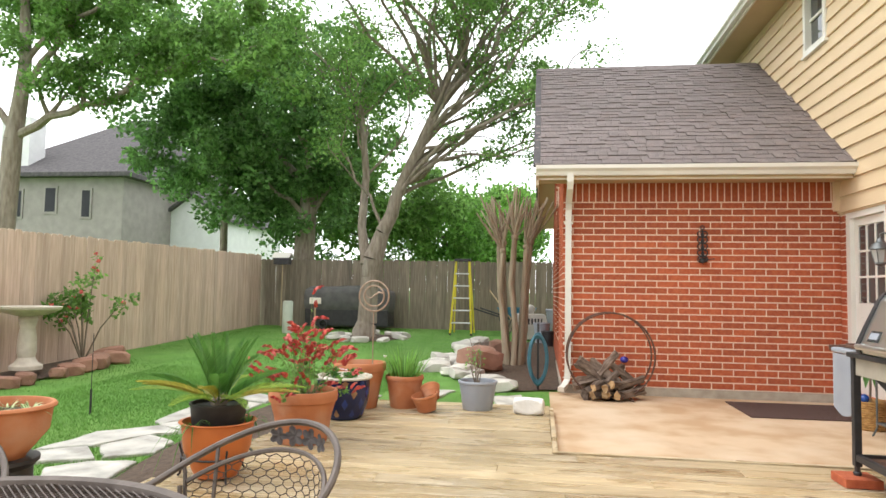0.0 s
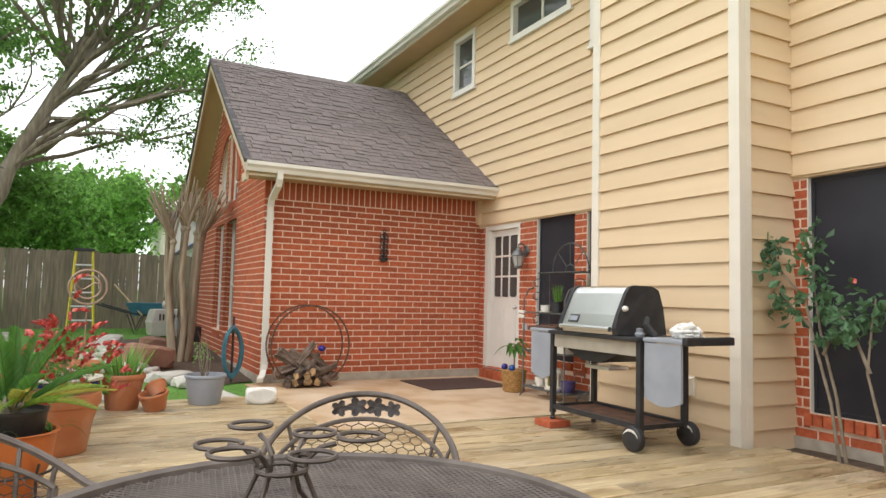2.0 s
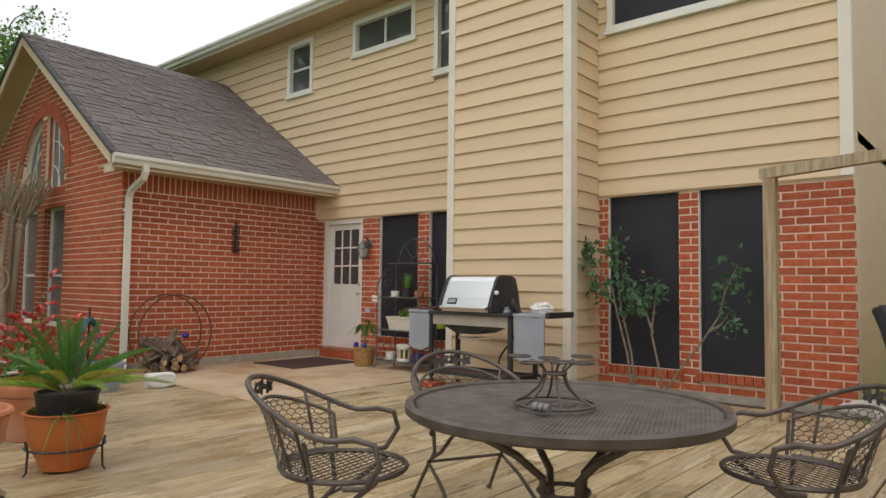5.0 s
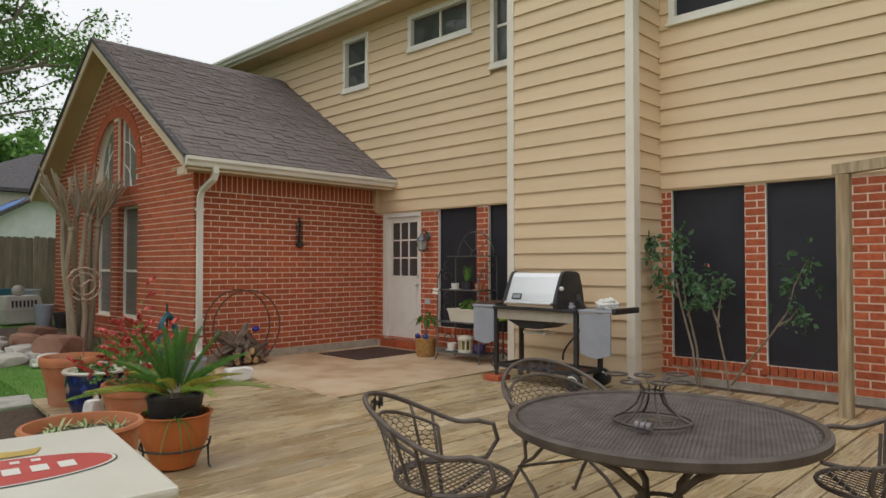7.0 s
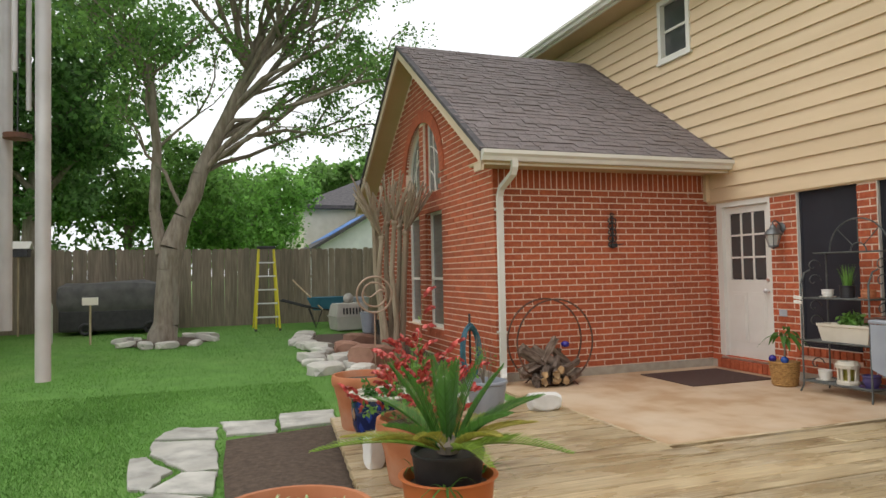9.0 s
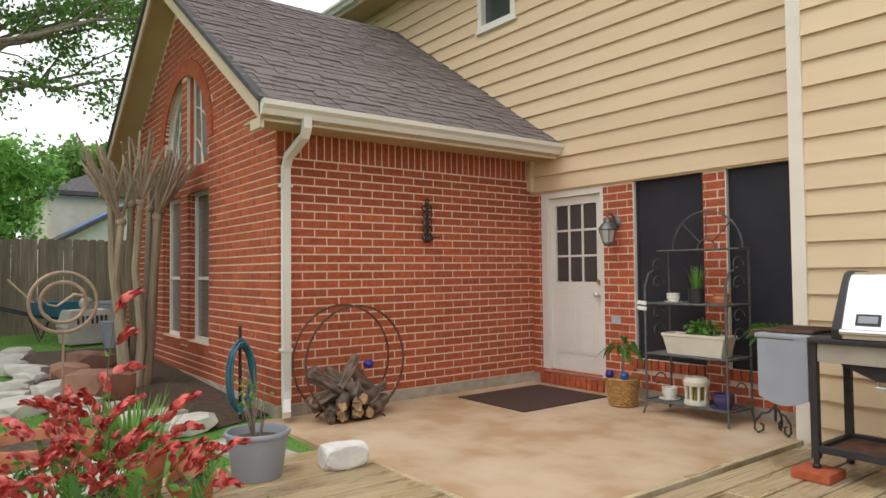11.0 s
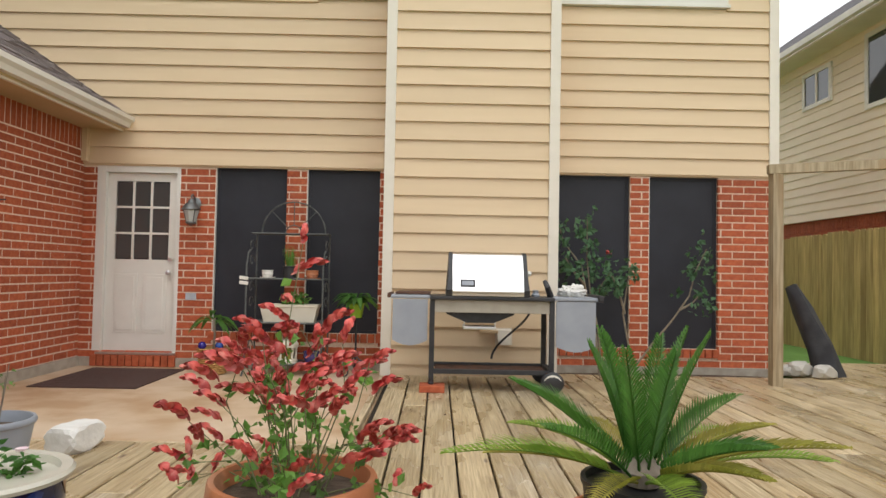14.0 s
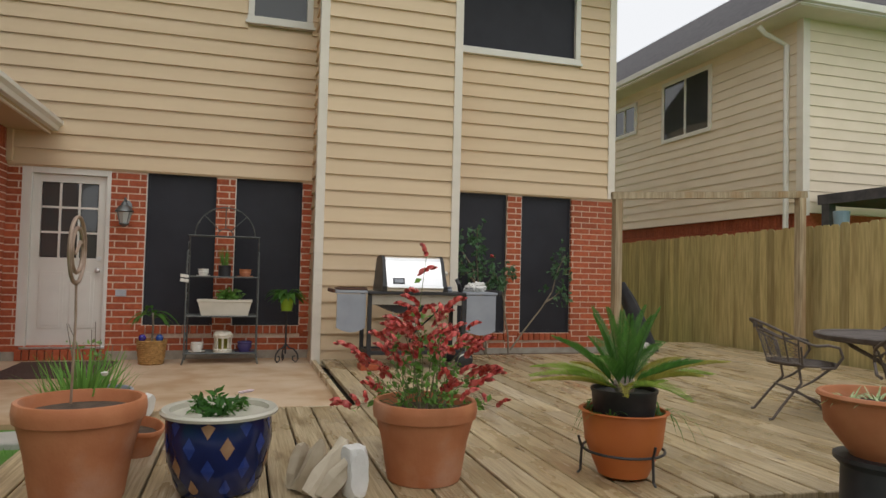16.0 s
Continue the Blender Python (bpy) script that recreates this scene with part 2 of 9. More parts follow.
ORANGE_POT = mat("orange_pot", (0.50, 0.13, 0.03), (0.58, 0.17, 0.04), 4, 0.5, bump=0.05)
BLACK = mat("black_metal", (0.018, 0.018, 0.02), (0.035, 0.033, 0.035), 12, 0.5, metal=0.0, bump=0.1)
IRON = mat("bronze_iron", (0.085, 0.066, 0.056), (0.15, 0.122, 0.105), 12, 0.5, metal=0.3, bump=0.15)
WORN_IRON = mat("worn_iron", (0.13, 0.115, 0.115), (0.27, 0.25, 0.255), 30, 0.55, metal=0.2, bump=0.3)
GREYPL = mat("grey_plastic", (0.28, 0.30, 0.34), (0.33, 0.35, 0.39), 5, 0.55, bump=0.05)
STEEL = mat("steel", (0.74, 0.74, 0.74), (0.80, 0.80, 0.80), 3, 0.3, metal=1.0)
REDLEAF = mat("red_flower", (0.34, 0.020, 0.026), (0.58, 0.095, 0.07), 30, 0.5, island=0.35, color3=(0.58, 0.26, 0.20), scale3=40, amount3=0.5)


def glass_mat():
    m, nt, b = nodes_of("window_glass", 0.04, 0.0, 0.8)
    b.inputs["Base Color"].default_value = (0.06, 0.063, 0.062, 1)
    return m


GLASS = glass_mat()
# opaque grey panes: blinds behind and the sky's reflection are both in the colour
SHEER_GLASS = mat("glass_blinds_and_sky", (0.15, 0.15, 0.135), (0.21, 0.21, 0.19), 9, 0.08, stretch=(0.3, 0.3, 6), spec=0.8)


# ---------------------------------------------------------------- mesh helpers
def box(bm, x0, y0, z0, x1, y1, z1, bevel=0.0):
    m = Matrix.Translation(((x0 + x1) / 2, (y0 + y1) / 2, (z0 + z1) / 2)) @ Matrix.Diagonal((abs(x1 - x0), abs(y1 - y0), abs(z1 - z0), 1))
    r = bmesh.ops.create_cube(bm, size=1, matrix=m)
    if bevel > 0:
        es = list({e for v in r["verts"] for e in v.link_edges})
        bmesh.ops.bevel(bm, geom=es, offset=bevel, segments=2, affect="EDGES", profile=0.6)


def obox(bm, m, sx, sy, sz, bevel=0.0):
    """A box of the given size centred at the pose m."""
    r = bmesh.ops.create_cube(bm, size=1, matrix=m @ Matrix.Diagonal((sx, sy, sz, 1)))
    if bevel > 0:
        es = list({e for v in r["verts"] for e in v.link_edges})
        bmesh.ops.bevel(bm, geom=es, offset=bevel, segments=2, affect="EDGES", profile=0.6)


def lathe(bm, profile, seg=28, at=(0, 0, 0), close=False):
    """Turns a profile of (radius, height) round the z axis."""
    rings = []
    for r, z in profile:
        rings.append([bm.verts.new((at[0] + r * math.cos(2 * math.pi * i / seg), at[1] + r * math.sin(2 * math.pi * i / seg), at[2] + z)) for i in range(seg)])
    for a, b in zip(rings, rings[1:]):
        for i in range(seg):
            j = (i + 1) % seg
            bm.faces.new((a[i], a[j], b[j], b[i]))
    if profile[0][0] > 1e-4:
        bm.faces.new(list(reversed(rings[0])))
    if profile[-1][0] > 1e-4 and close:
        bm.faces.new(rings[-1])
    return rings


def tube(bm, pts, radius, seg=8, radius2=None, closed=False):
    """A round bar along points, tapering from radius to radius2."""
    pts = [Vector(p) for p in pts]
    n = len(pts)
    r2 = radius if radius2 is None else radius2
    rings = []
    up = None
    for i, p in enumerate(pts):
        if closed:
            d = (pts[(i + 1) % n] - pts[i - 1])
        else:
            d = pts[min(i + 1, n - 1)] - pts[max(i - 1, 0)]
        d = d.normalized() if d.length > 1e-9 else Vector((0, 0, 1))
        if up is None:
            up = Vector((0, 0, 1)) if abs(d.z) < 0.9 else Vector((1, 0, 0))
        side = d.cross(up)
        if side.length < 1e-6:
            side = d.orthogonal()
        side.normalize()
        up = side.cross(d).normalized()
        r = radius + (r2 - radius) * i / max(1, n - 1)
        rings.append([bm.verts.new(p + r * (math.cos(2 * math.pi * k / seg) * side + math.sin(2 * math.pi * k / seg) * up)) for k in range(seg)])
    pairs = list(zip(rings, rings[1:])) + ([(rings[-1], rings[0])] if closed else [])
    for a, b in pairs:
        for k in range(seg):
            j = (k + 1) % seg
            bm.faces.new((a[k], a[j], b[j], b[k]))
    if not closed:
        bm.faces.new(list(reversed(rings[0])))
        bm.faces.new(rings[-1])


def circle_pts(c, r, n=28, axis="z", a0=0.0, a1=360.0, closed=True):
    out = []
    m = n if closed else n - 1
    for i in range(n):
        a = radians(a0 + (a1 - a0) * i / m)
        u, v = r * math.cos(a), r * math.sin(a)
        out.append({"z": (c[0] + u, c[1] + v, c[2]), "y": (c[0] + u, c[1], c[2] + v), "x": (c[0], c[1] + u, c[2] + v)}[axis])
    return out


def mesh_of(name, bm, material, smooth=False):
    me = bpy.data.meshes.new(name)
    bmesh.ops.recalc_face_normals(bm, faces=bm.faces)
    bm.to_mesh(me)
    bm.free()
    me.materials.append(material)
    if smooth:
        for p in me.polygons:
            p.use_smooth = True
        me.set_sharp_from_angle(angle=radians(42))
    return me


def part(name, bm, material, parent, label="", smooth=False):
    """Links a bmesh as one mesh object under a thing or a part, at its parent's origin."""
    ob = new(name, mesh_of(name, bm, material, smooth))
    ob.parent = parent
    if label:
        ob["label"] = label
    return ob


def thing(name, label, category, group="", at=(0, 0, 0), rz=0.0, kind=""):
    ob = new(name)
    ob.empty_display_size = 0.1
    ob.matrix_basis = pose(at[0], at[1], at[2], 0, 0, rz)
    return tagged(ob, label, category, group, kind)


def solid(name, bm, material, label="", category="", kind="", smooth=False, group=""):
    """A thing or piece of the setting that is one mesh."""
    ob = new(name, mesh_of(name, bm, material, smooth))
    return tagged(ob, label, category, group, kind)


def piece(name, me, parent, m):
    """A piece on shared mesh data, as a child."""
    ob = new(name, me)
    ob.parent = parent
    ob.matrix_basis = m
    return ob


def wall_x(bm, x0, x1, y0, y1, z0, z1, holes=()):
    """A wall along x between y0 and y1, with holes (xa, xb, za, zb)."""
    xs = sorted({x0, x1, *[h[0] for h in holes], *[h[1] for h in holes]})
    for a, b in zip(xs, xs[1:]):
        mid = (a + b) / 2
        cuts = sorted([(h[2], h[3]) for h in holes if h[0] < mid < h[1]])
        z = z0
        for c0, c1 in cuts:
            if c0 > z + 1e-4:
                box(bm, a, y0, z, b, y1, c0)
            z = c1
        if z < z1 - 1e-4:
            box(bm, a, y0, z, b, y1, z1)


def ground_z(x, y):
    """Height of the lawn, which climbs a little towards the back fence."""
    t = min(1.0, max(0.0, (1.5 - x) / 10.0))
    return -0.05 + 0.28 * t


# ---------------------------------------------------------------- ground
def make_ground():
    bm = bmesh.new()
    xs = [-400, -120, -40, -20, -14] + [-12 + 0.5 * i for i in range(60)] + [20, 30, 60, 150, 400]
    ys = [-400, -120, -40, -20] + [-14 + 0.5 * i for i in range(50)] + [14, 20, 40, 120, 400]
    vs = [[bm.verts.new((x, y, ground_z(x, y) + (0.02 * noise.noise((x * 0.7, y * 0.7, 0)) if -13 < x < 2 and y < -6 else 0))) for y in ys] for x in xs]
    for i in range(len(xs) - 1):
        for j in range(len(ys) - 1):
            bm.faces.new((vs[i][j], vs[i + 1][j], vs[i + 1][j + 1], vs[i][j + 1]))
    return solid("ground", bm, GRASS, "mown green lawn with slight bumps", "ground", "structure", smooth=True)


make_ground()

bm = bmesh.new()
box(bm, 0.0, -3.42, -0.3, 3.46, 0.0, 0.0)
solid("patio", bm, CONCRETE, "tan stained concrete patio slab beside the house", "patio", "structure")

# ---------------------------------------------------------------- house shell
SID_Z = 2.24      # underside of the siding
EAVE_Z = 5.55
HX0, HX1 = -6.2, 7.75
BX0, BX1, BY = 3.44, 5.14, -0.65
WIN_A, WIN_B = (1.465, 2.262, 0.40, 2.24), (2.485, 3.30, 0.40, 2.24)
WIN_C, WIN_D = (5.275, 6.104, 0.30, 2.22), (6.315, 7.095, 0.30, 2.22)
DOOR = (0.15, 1.08, 0.14, 2.24)
UP = [(-0.93, -0.22, 4.46, 5.42), (0.80, 2.18, 4.83, 5.42), (2.56, 3.36, 4.20, 5.42), (5.28, 7.17, 4.16, 5.42)]

bm = bmesh.new()
wall_x(bm, 0.0, HX1, 0.006, 0.25, -0.2, SID_Z, [DOOR, WIN_A, WIN_B, WIN_C, WIN_D])
wall_rear = solid("wall_north", bm, MORTAR, "red brick rear wall with wide pale mortar joints", "wall", "structure")
bm = bmesh.new()
wall_x(bm, HX0, HX1, 0.035, 0.25, SID_Z, EAVE_Z + 0.1, UP)
wall_siding = solid("wall_upper", bm, SIDING, "upper wall clad in tan lap siding", "wall", "structure")
bm = bmesh.new()
box(bm, BX0 + 0.03, BY + 0.03, -0.2, BX1 - 0.03, 0.03, 7.4)
wall_bump = solid("wall_chimney", bm, SIDING, "chimney chase clad in tan lap siding", "wall", "structure")
bm = bmesh.new()
box(bm, HX1 - 0.22, 0.25, -0.2, HX1, 9.0, EAVE_Z)
box(bm, HX0, 0.25, -0.2, HX0 + 0.22, 9.0, EAVE_Z)
box(bm, HX0, 8.8, -0.2, HX1, 9.0, EAVE_Z)
solid("wall_house_sides", bm, SIDING, "plain outer side walls of the house", "wall", "structure")
bm = bmesh.new()
box(bm, HX0, 0.25, 2.6, HX1, 8.8, 2.7)
box(bm, HX0, 3.0, -0.2, HX1, 3.1, 2.6)
solid("wall_inner", bm, SOFFIT, "plain walls inside the house", "wall", "structure")

# annex
AY = -3.26
AX0 = -6.0
RIDGE_X, RIDGE_Z = -2.98, 5.07
EAVE_X, AEAVE_Z = 0.46, 2.76
RAKE_Y = -3.60
SLOPE = (RIDGE_Z - AEAVE_Z) / (EAVE_X - RIDGE_X)
GW = [(-2.72, -1.92, 0.50, 2.32), (-3.84, -3.04, 0.50, 2.32)]
ARCH_C, ARCH_Z, ARCH_R, STILT = -2.88, 2.62, 1.0, 0.26

bm = bmesh.new()
box(bm, -0.22, AY + 0.25, -0.2, -0.004, 0.0, 2.66)
wall_annex = solid("wall_west", bm, MORTAR, "red brick annex wall with soldier course on top", "wall", "structure")


def annex_gable(bm):
    """The gable wall as strips between the ground and the roof, open at its windows."""
    y0, y1 = AY + 0.006, AY + 0.25
    n = 240
    for i in range(n):
        a = AX0 + (-0.006 - AX0) * i / n
        b = AX0 + (-0.006 - AX0) * (i + 1) / n
        mid = (a + b) / 2
        top = RIDGE_Z - 0.12 - SLOPE * abs(mid - RIDGE_X)
        cuts = [(w[2], w[3]) for w in GW if w[0] < mid < w[1]]
        u = abs(mid - ARCH_C)
        if 0.10 < u < ARCH_R - 0.1:
            cuts.append((ARCH_Z, ARCH_Z + STILT + math.sqrt((ARCH_R - 0.08) ** 2 - u * u)))
        z = -0.2
        for c0, c1 in sorted(cuts):
            box(bm, a, y0, z, b, y1, c0)
            z = c1
        if z < top:
            box(bm, a, y0, z, b, y1, top)


bm = bmesh.new()
annex_gable(bm)
wall_gable = solid("wall_gable", bm, MORTAR, "red brick gable wall with arched window", "wall", "structure")
bm = bmesh.new()
box(bm, AX0, AY + 0.25, -0.2, AX0 + 0.22, 0, 2.7)
solid("wall_annex_far", bm, MORTAR, "plain far wall of the annex", "wall", "structure")


# ---------------------------------------------------------------- roofs, soffits, gutters
def slab(bm, p, thick):
    """A slab of the given thickness below four corner points."""
    a = [bm.verts.new(q) for q in p]
    b = [bm.verts.new((q[0], q[1], q[2] - thick)) for q in p]
    bm.faces.new(a)
    bm.faces.new(list(reversed(b)))
    for i in range(4):
        j = (i + 1) % 4
        bm.faces.new((a[i], b[i], b[j], a[j]))


bm = bmesh.new()
WX = 2 * RIDGE_X - EAVE_X
slab(bm, [(EAVE_X, RAKE_Y, AEAVE_Z), (EAVE_X, 0.03, AEAVE_Z), (RIDGE_X, 0.03, RIDGE_Z), (RIDGE_X, RAKE_Y, RIDGE_Z)], 0.05)
slab(bm, [(RIDGE_X, RAKE_Y, RIDGE_Z), (RIDGE_X, 0.03, RIDGE_Z), (WX, 0.03, AEAVE_Z), (WX, RAKE_Y, AEAVE_Z)], 0.05)
annex_roof = solid("roof_annex", bm, ROOFDARK, "weathered grey-brown asphalt shingle gable roof", "roof", "structure")
bm = bmesh.new()
slab(bm, [(HX0 - 0.4, -0.5, EAVE_Z + 0.14), (HX1 + 0.25, -0.5, EAVE_Z + 0.14), (HX1 + 0.25, 4.6, EAVE_Z + 3.1), (HX0 - 0.4, 4.6, EAVE_Z + 3.1)], 0.06)
slab(bm, [(HX0 - 0.4, 4.6, EAVE_Z + 3.1), (HX1 + 0.25, 4.6, EAVE_Z + 3.1), (HX1 + 0.25, 9.5, EAVE_Z + 0.14), (HX0 - 0.4, 9.5, EAVE_Z + 0.14)], 0.06)
solid("roof_main", bm, ROOFDARK, "dark asphalt shingle main roof", "roof", "structure")

bm = bmesh.new()
box(bm, HX0 - 0.4, -0.48, EAVE_Z, BX0, 0.03, EAVE_Z + 0.03)
box(bm, BX1, -0.48, EAVE_Z, HX1 + 0.25, 0.03, EAVE_Z + 0.03)
box(bm, BX0, -0.48, EAVE_Z + 0.001, BX1, 0.0, EAVE_Z + 0.029)
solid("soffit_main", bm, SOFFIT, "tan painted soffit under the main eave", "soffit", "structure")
bm = bmesh.new()
box(bm, 0.0, RAKE_Y + 0.03, 2.62, EAVE_X - 0.02, 0.03, 2.645)
# frieze board above the brick
box(bm, -0.03, AY + 0.0, 2.645, 0.02, 0.02, 2.80)
# sloping rake soffits
for sgn in (1, -1):
    ex = RIDGE_X + sgn * (EAVE_X - RIDGE_X)
    slab(bm, [(RIDGE_X, RAKE_Y + 0.03, RIDGE_Z - 0.11), (RIDGE_X, AY + 0.04, RIDGE_Z - 0.11), (ex, AY + 0.04, AEAVE_Z - 0.11), (ex, RAKE_Y + 0.03, AEAVE_Z - 0.11)], 0.015)
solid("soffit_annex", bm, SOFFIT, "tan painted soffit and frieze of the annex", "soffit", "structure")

bm = bmesh.new()
for sgn in (1, -1):
    ex = RIDGE_X + sgn * (EAVE_X - RIDGE_X)
    vs = [(RIDGE_X, RIDGE_Z - 0.012), (ex, AEAVE_Z - 0.012), (ex, AEAVE_Z - 0.17), (RIDGE_X, RIDGE_Z - 0.17)]
    f = [bm.verts.new((x, RAKE_Y - 0.005, z)) for x, z in vs]
    g = [bm.verts.new((x, RAKE_Y + 0.025, z)) for x, z in vs]
    bm.faces.new(f)
    bm.faces.new(list(reversed(g)))
    for i in range(4):
        j = (i + 1) % 4
        bm.faces.new((f[i], g[i], g[j], f[j]))
box(bm, 0.24, RAKE_Y - 0.006, 2.53, EAVE_X, RAKE_Y + 0.03, 2.62)
solid("rake_trim", bm, RAKE, "tan painted rake boards along the gable", "trim", "structure")
bm = bmesh.new()
for sgn in (1, -1):
    ex = RIDGE_X + sgn * (EAVE_X + 0.02 - RIDGE_X)
    slab(bm, [(RIDGE_X, RAKE_Y - 0.035, RIDGE_Z + 0.035), (RIDGE_X, RAKE_Y + 0.05, RIDGE_Z + 0.035), (ex, RAKE_Y + 0.05, AEAVE_Z + 0.035), (ex, RAKE_Y - 0.035, AEAVE_Z + 0.035)], 0.055)
solid("roof_edge", bm, ROOFDARK, "dark shingle edge along the annex gable", "roof edge", "structure")


def gutter(name, x0, y0, x1, y1, z, out):
    """A K-style gutter from one point to another; out: the side it faces."""
    bm = bmesh.new()
    prof = [(0.0, 0.0), (0.07, 0.0), (0.085, 0.045), (0.12, 0.075), (0.12, 0.12), (0.108, 0.12), (0.108, 0.085), (0.072, 0.05), (0.06, 0.012), (0.0, 0.012)]
    ends = []
    for px, py in ((x0, y0), (x1, y1)):
        ends.append([bm.verts.new((px + out[0] * u, py + out[1] * u, z + v)) for u, v in prof])
    n = len(prof)
    for i in range(n):
        j = (i + 1) % n
        bm.faces.new((ends[0][i], ends[0][j], ends[1][j], ends[1][i]))
    bm.faces.new(ends[0])
    bm.faces.new(list(reversed(ends[1])))
    t = thing(name, "off-white metal roof gutter with end caps and straps", "gutter")
    part("trough", bm, WHITE, t)
    along = Vector((x1 - x0, y1 - y0, 0)).normalized()
    pts = [(0.0, 0.0), (0.07, 0.0), (0.085, 0.045), (0.12, 0.075), (0.12, 0.12), (0.0, 0.12)]
    for px, py, sg in ((x0, y0, -1), (x1, y1, 1)):
        bm = bmesh.new()
        f = [[bm.verts.new((px + out[0] * u + along.x * k * sg, py + out[1] * u + along.y * k * sg, z + v)) for u, v in pts] for k in (0.001, 0.005)]
        bm.faces.new(f[0])
        bm.faces.new(list(reversed(f[1])))
        for i in range(6):
            bm.faces.new((f[0][i], f[0][(i + 1) % 6], f[1][(i + 1) % 6], f[1][i]))
        part("end_cap", bm, WHITE, t)
    k = 0.5
    while k < math.hypot(x1 - x0, y1 - y0) - 0.2:
        bm = bmesh.new()
        a = Vector((x0, y0, z + 0.117)) + along * k
        tube(bm, [a, a + Vector((out[0], out[1], 0)) * 0.112], 0.006, 4)
        part("strap", bm, WHITE, t)
        k += 0.75
    return t


gutter("gutter", EAVE_X - 0.03, RAKE_Y, EAVE_X - 0.03, -0.02, AEAVE_Z - 0.12, (1, 0))
gutter("gutter", HX0 - 0.4, -0.49, BX0, -0.49, EAVE_Z + 0.02, (0, -1))
gutter("gutter", BX1, -0.49, HX1 + 0.25, -0.49, EAVE_Z + 0.02, (0, -1))
bm = bmesh.new()
box(bm, HX0 - 0.4, -0.489, EAVE_Z - 0.02, BX0, -0.46, EAVE_Z + 0.15)
box(bm, BX1, -0.489, EAVE_Z - 0.02, HX1 + 0.25, -0.46, EAVE_Z + 0.15)
box(bm, EAVE_X - 0.06, RAKE_Y + 0.03, 2.6, EAVE_X - 0.032, 0.0, AEAVE_Z - 0.03)
solid("fascia", bm, TRIM, "cream painted fascia boards", "trim", "structure")


def pipe_rect(bm, pts, w=0.075, d=0.055):
    """A rectangular downspout through points."""
    rings = []
    for i, p in enumerate(pts):
        p = Vector(p)
        a = Vector(pts[max(0, i - 1)])
        b = Vector(pts[min(len(pts) - 1, i + 1)])
        t = (b - a).normalized()
        side = Vector((0, 1, 0))
        nrm = side.cross(t).normalized()
        rings.append([bm.verts.new(p + side * (sx * w / 2) + nrm * (sy * d / 2)) for sx, sy in ((-1, -1), (1, -1), (1, 1), (-1, 1))])
    for r, q in zip(rings, rings[1:]):
        for k in range(4):
            j = (k + 1) % 4
            bm.faces.new((r[k], r[j], q[j], q[k]))
    bm.faces.new(rings[0])
    bm.faces.new(list(reversed(rings[-1])))


downspout = thing("downspout", "white metal downspout on the annex brick corner", "downspout")
bm = bmesh.new()
DSY = -3.195
pipe_rect(bm, [(EAVE_X + 0.03, DSY, 2.66), (EAVE_X + 0.03, DSY, 2.57), (EAVE_X - 0.01, DSY, 2.50), (0.11, DSY, 2.37), (0.05, DSY, 2.27), (0.05, DSY, 0.24), (0.07, DSY - 0.01, 0.16), (0.14, DSY - 0.04, 0.10), (0.26, DSY - 0.09, 0.07)])
part("pipe", bm, WHITE, downspout)
for z in (0.6, 2.1):
    bm = bmesh.new()
    box(bm, 0.0, DSY - 0.055, z, 0.085, DSY + 0.055, z + 0.025)
    part("strap", bm, WHITE, downspout)

# ---------------------------------------------------------------- trims of the house
def board(name, x0, y0, z0, x1, y1, z1, label, material=TRIM, cat="trim"):
    bm = bmesh.new()
    box(bm, x0, y0, z0, x1, y1, z1, 0.004)
    return solid(name, bm, material, label, cat, "structure")


for x in (BX0 + 0.01, BX1 - 0.01):
    board("corner_trim", x - 0.052, BY - 0.042, -0.02, x + 0.052, BY + 0.03, 7.4, "cream corner board of the chimney chase")
board("corner_trim", BX1 - 0.02, BY + 0.03, -0.02, BX1 + 0.042, BY + 0.1, 7.4, "cream corner board of the chimney chase")
board("corner_trim", BX0 - 0.042, BY + 0.03, -0.02, BX0 + 0.02, BY + 0.1, 7.4, "cream corner board of the chimney chase")
board("corner_trim", HX1 - 0.1, -0.042, SID_Z, HX1 + 0.01, 0.03, EAVE_Z, "cream corner board at the end of the house")
board("frieze_trim", 0.0, -0.012, SID_Z - 0.02, BX0, 0.03, SID_Z + 0.01, "tan drip board under the siding", SIDING)
board("frieze_trim", BX1, -0.012, SID_Z - 0.02, HX1, 0.03, SID_Z + 0.01, "tan drip board under the siding", SIDING)
board("corner_trim", 0.0, -0.08, 2.26, 0.06, 0.03, 2.66, "tan block where the annex eave meets the wall", SIDING)


def window_screen(name, w, label):
    """A tall window behind a black solar screen."""
    x0, x1, z0, z1 = w
    t = tagged(new(name), label, "window", "screened windows", "structure")
    bm = bmesh.new()
    box(bm, x0 + 0.035, 0.06, z0 + 0.035, x1 - 0.035, 0.068, z1 - 0.035)
    part("screen", bm, SCREEN, t, "black woven solar screen")
    for a, b, c, d in ((x0, z0, x1, z0 + 0.035), (x0, z1 - 0.035, x1, z1), (x0, z0 + 0.035, x0 + 0.035, z1 - 0.035), (x1 - 0.035, z0 + 0.035, x1, z1 - 0.035)):
        bm = bmesh.new()
        box(bm, a, 0.052, b, c, 0.08, d)
        part("window_frame", bm, SCREEN, t)
    bm = bmesh.new()
    box(bm, x0, 0.10, z0, x1, 0.108, z1)
    part("pane", bm, GLASS, t)
    bm = bmesh.new()
    box(bm, x0, 0.008, z0, x0 + 0.008, 0.05, z1)
    part("jamb", bm, WHITE, t)
    return t


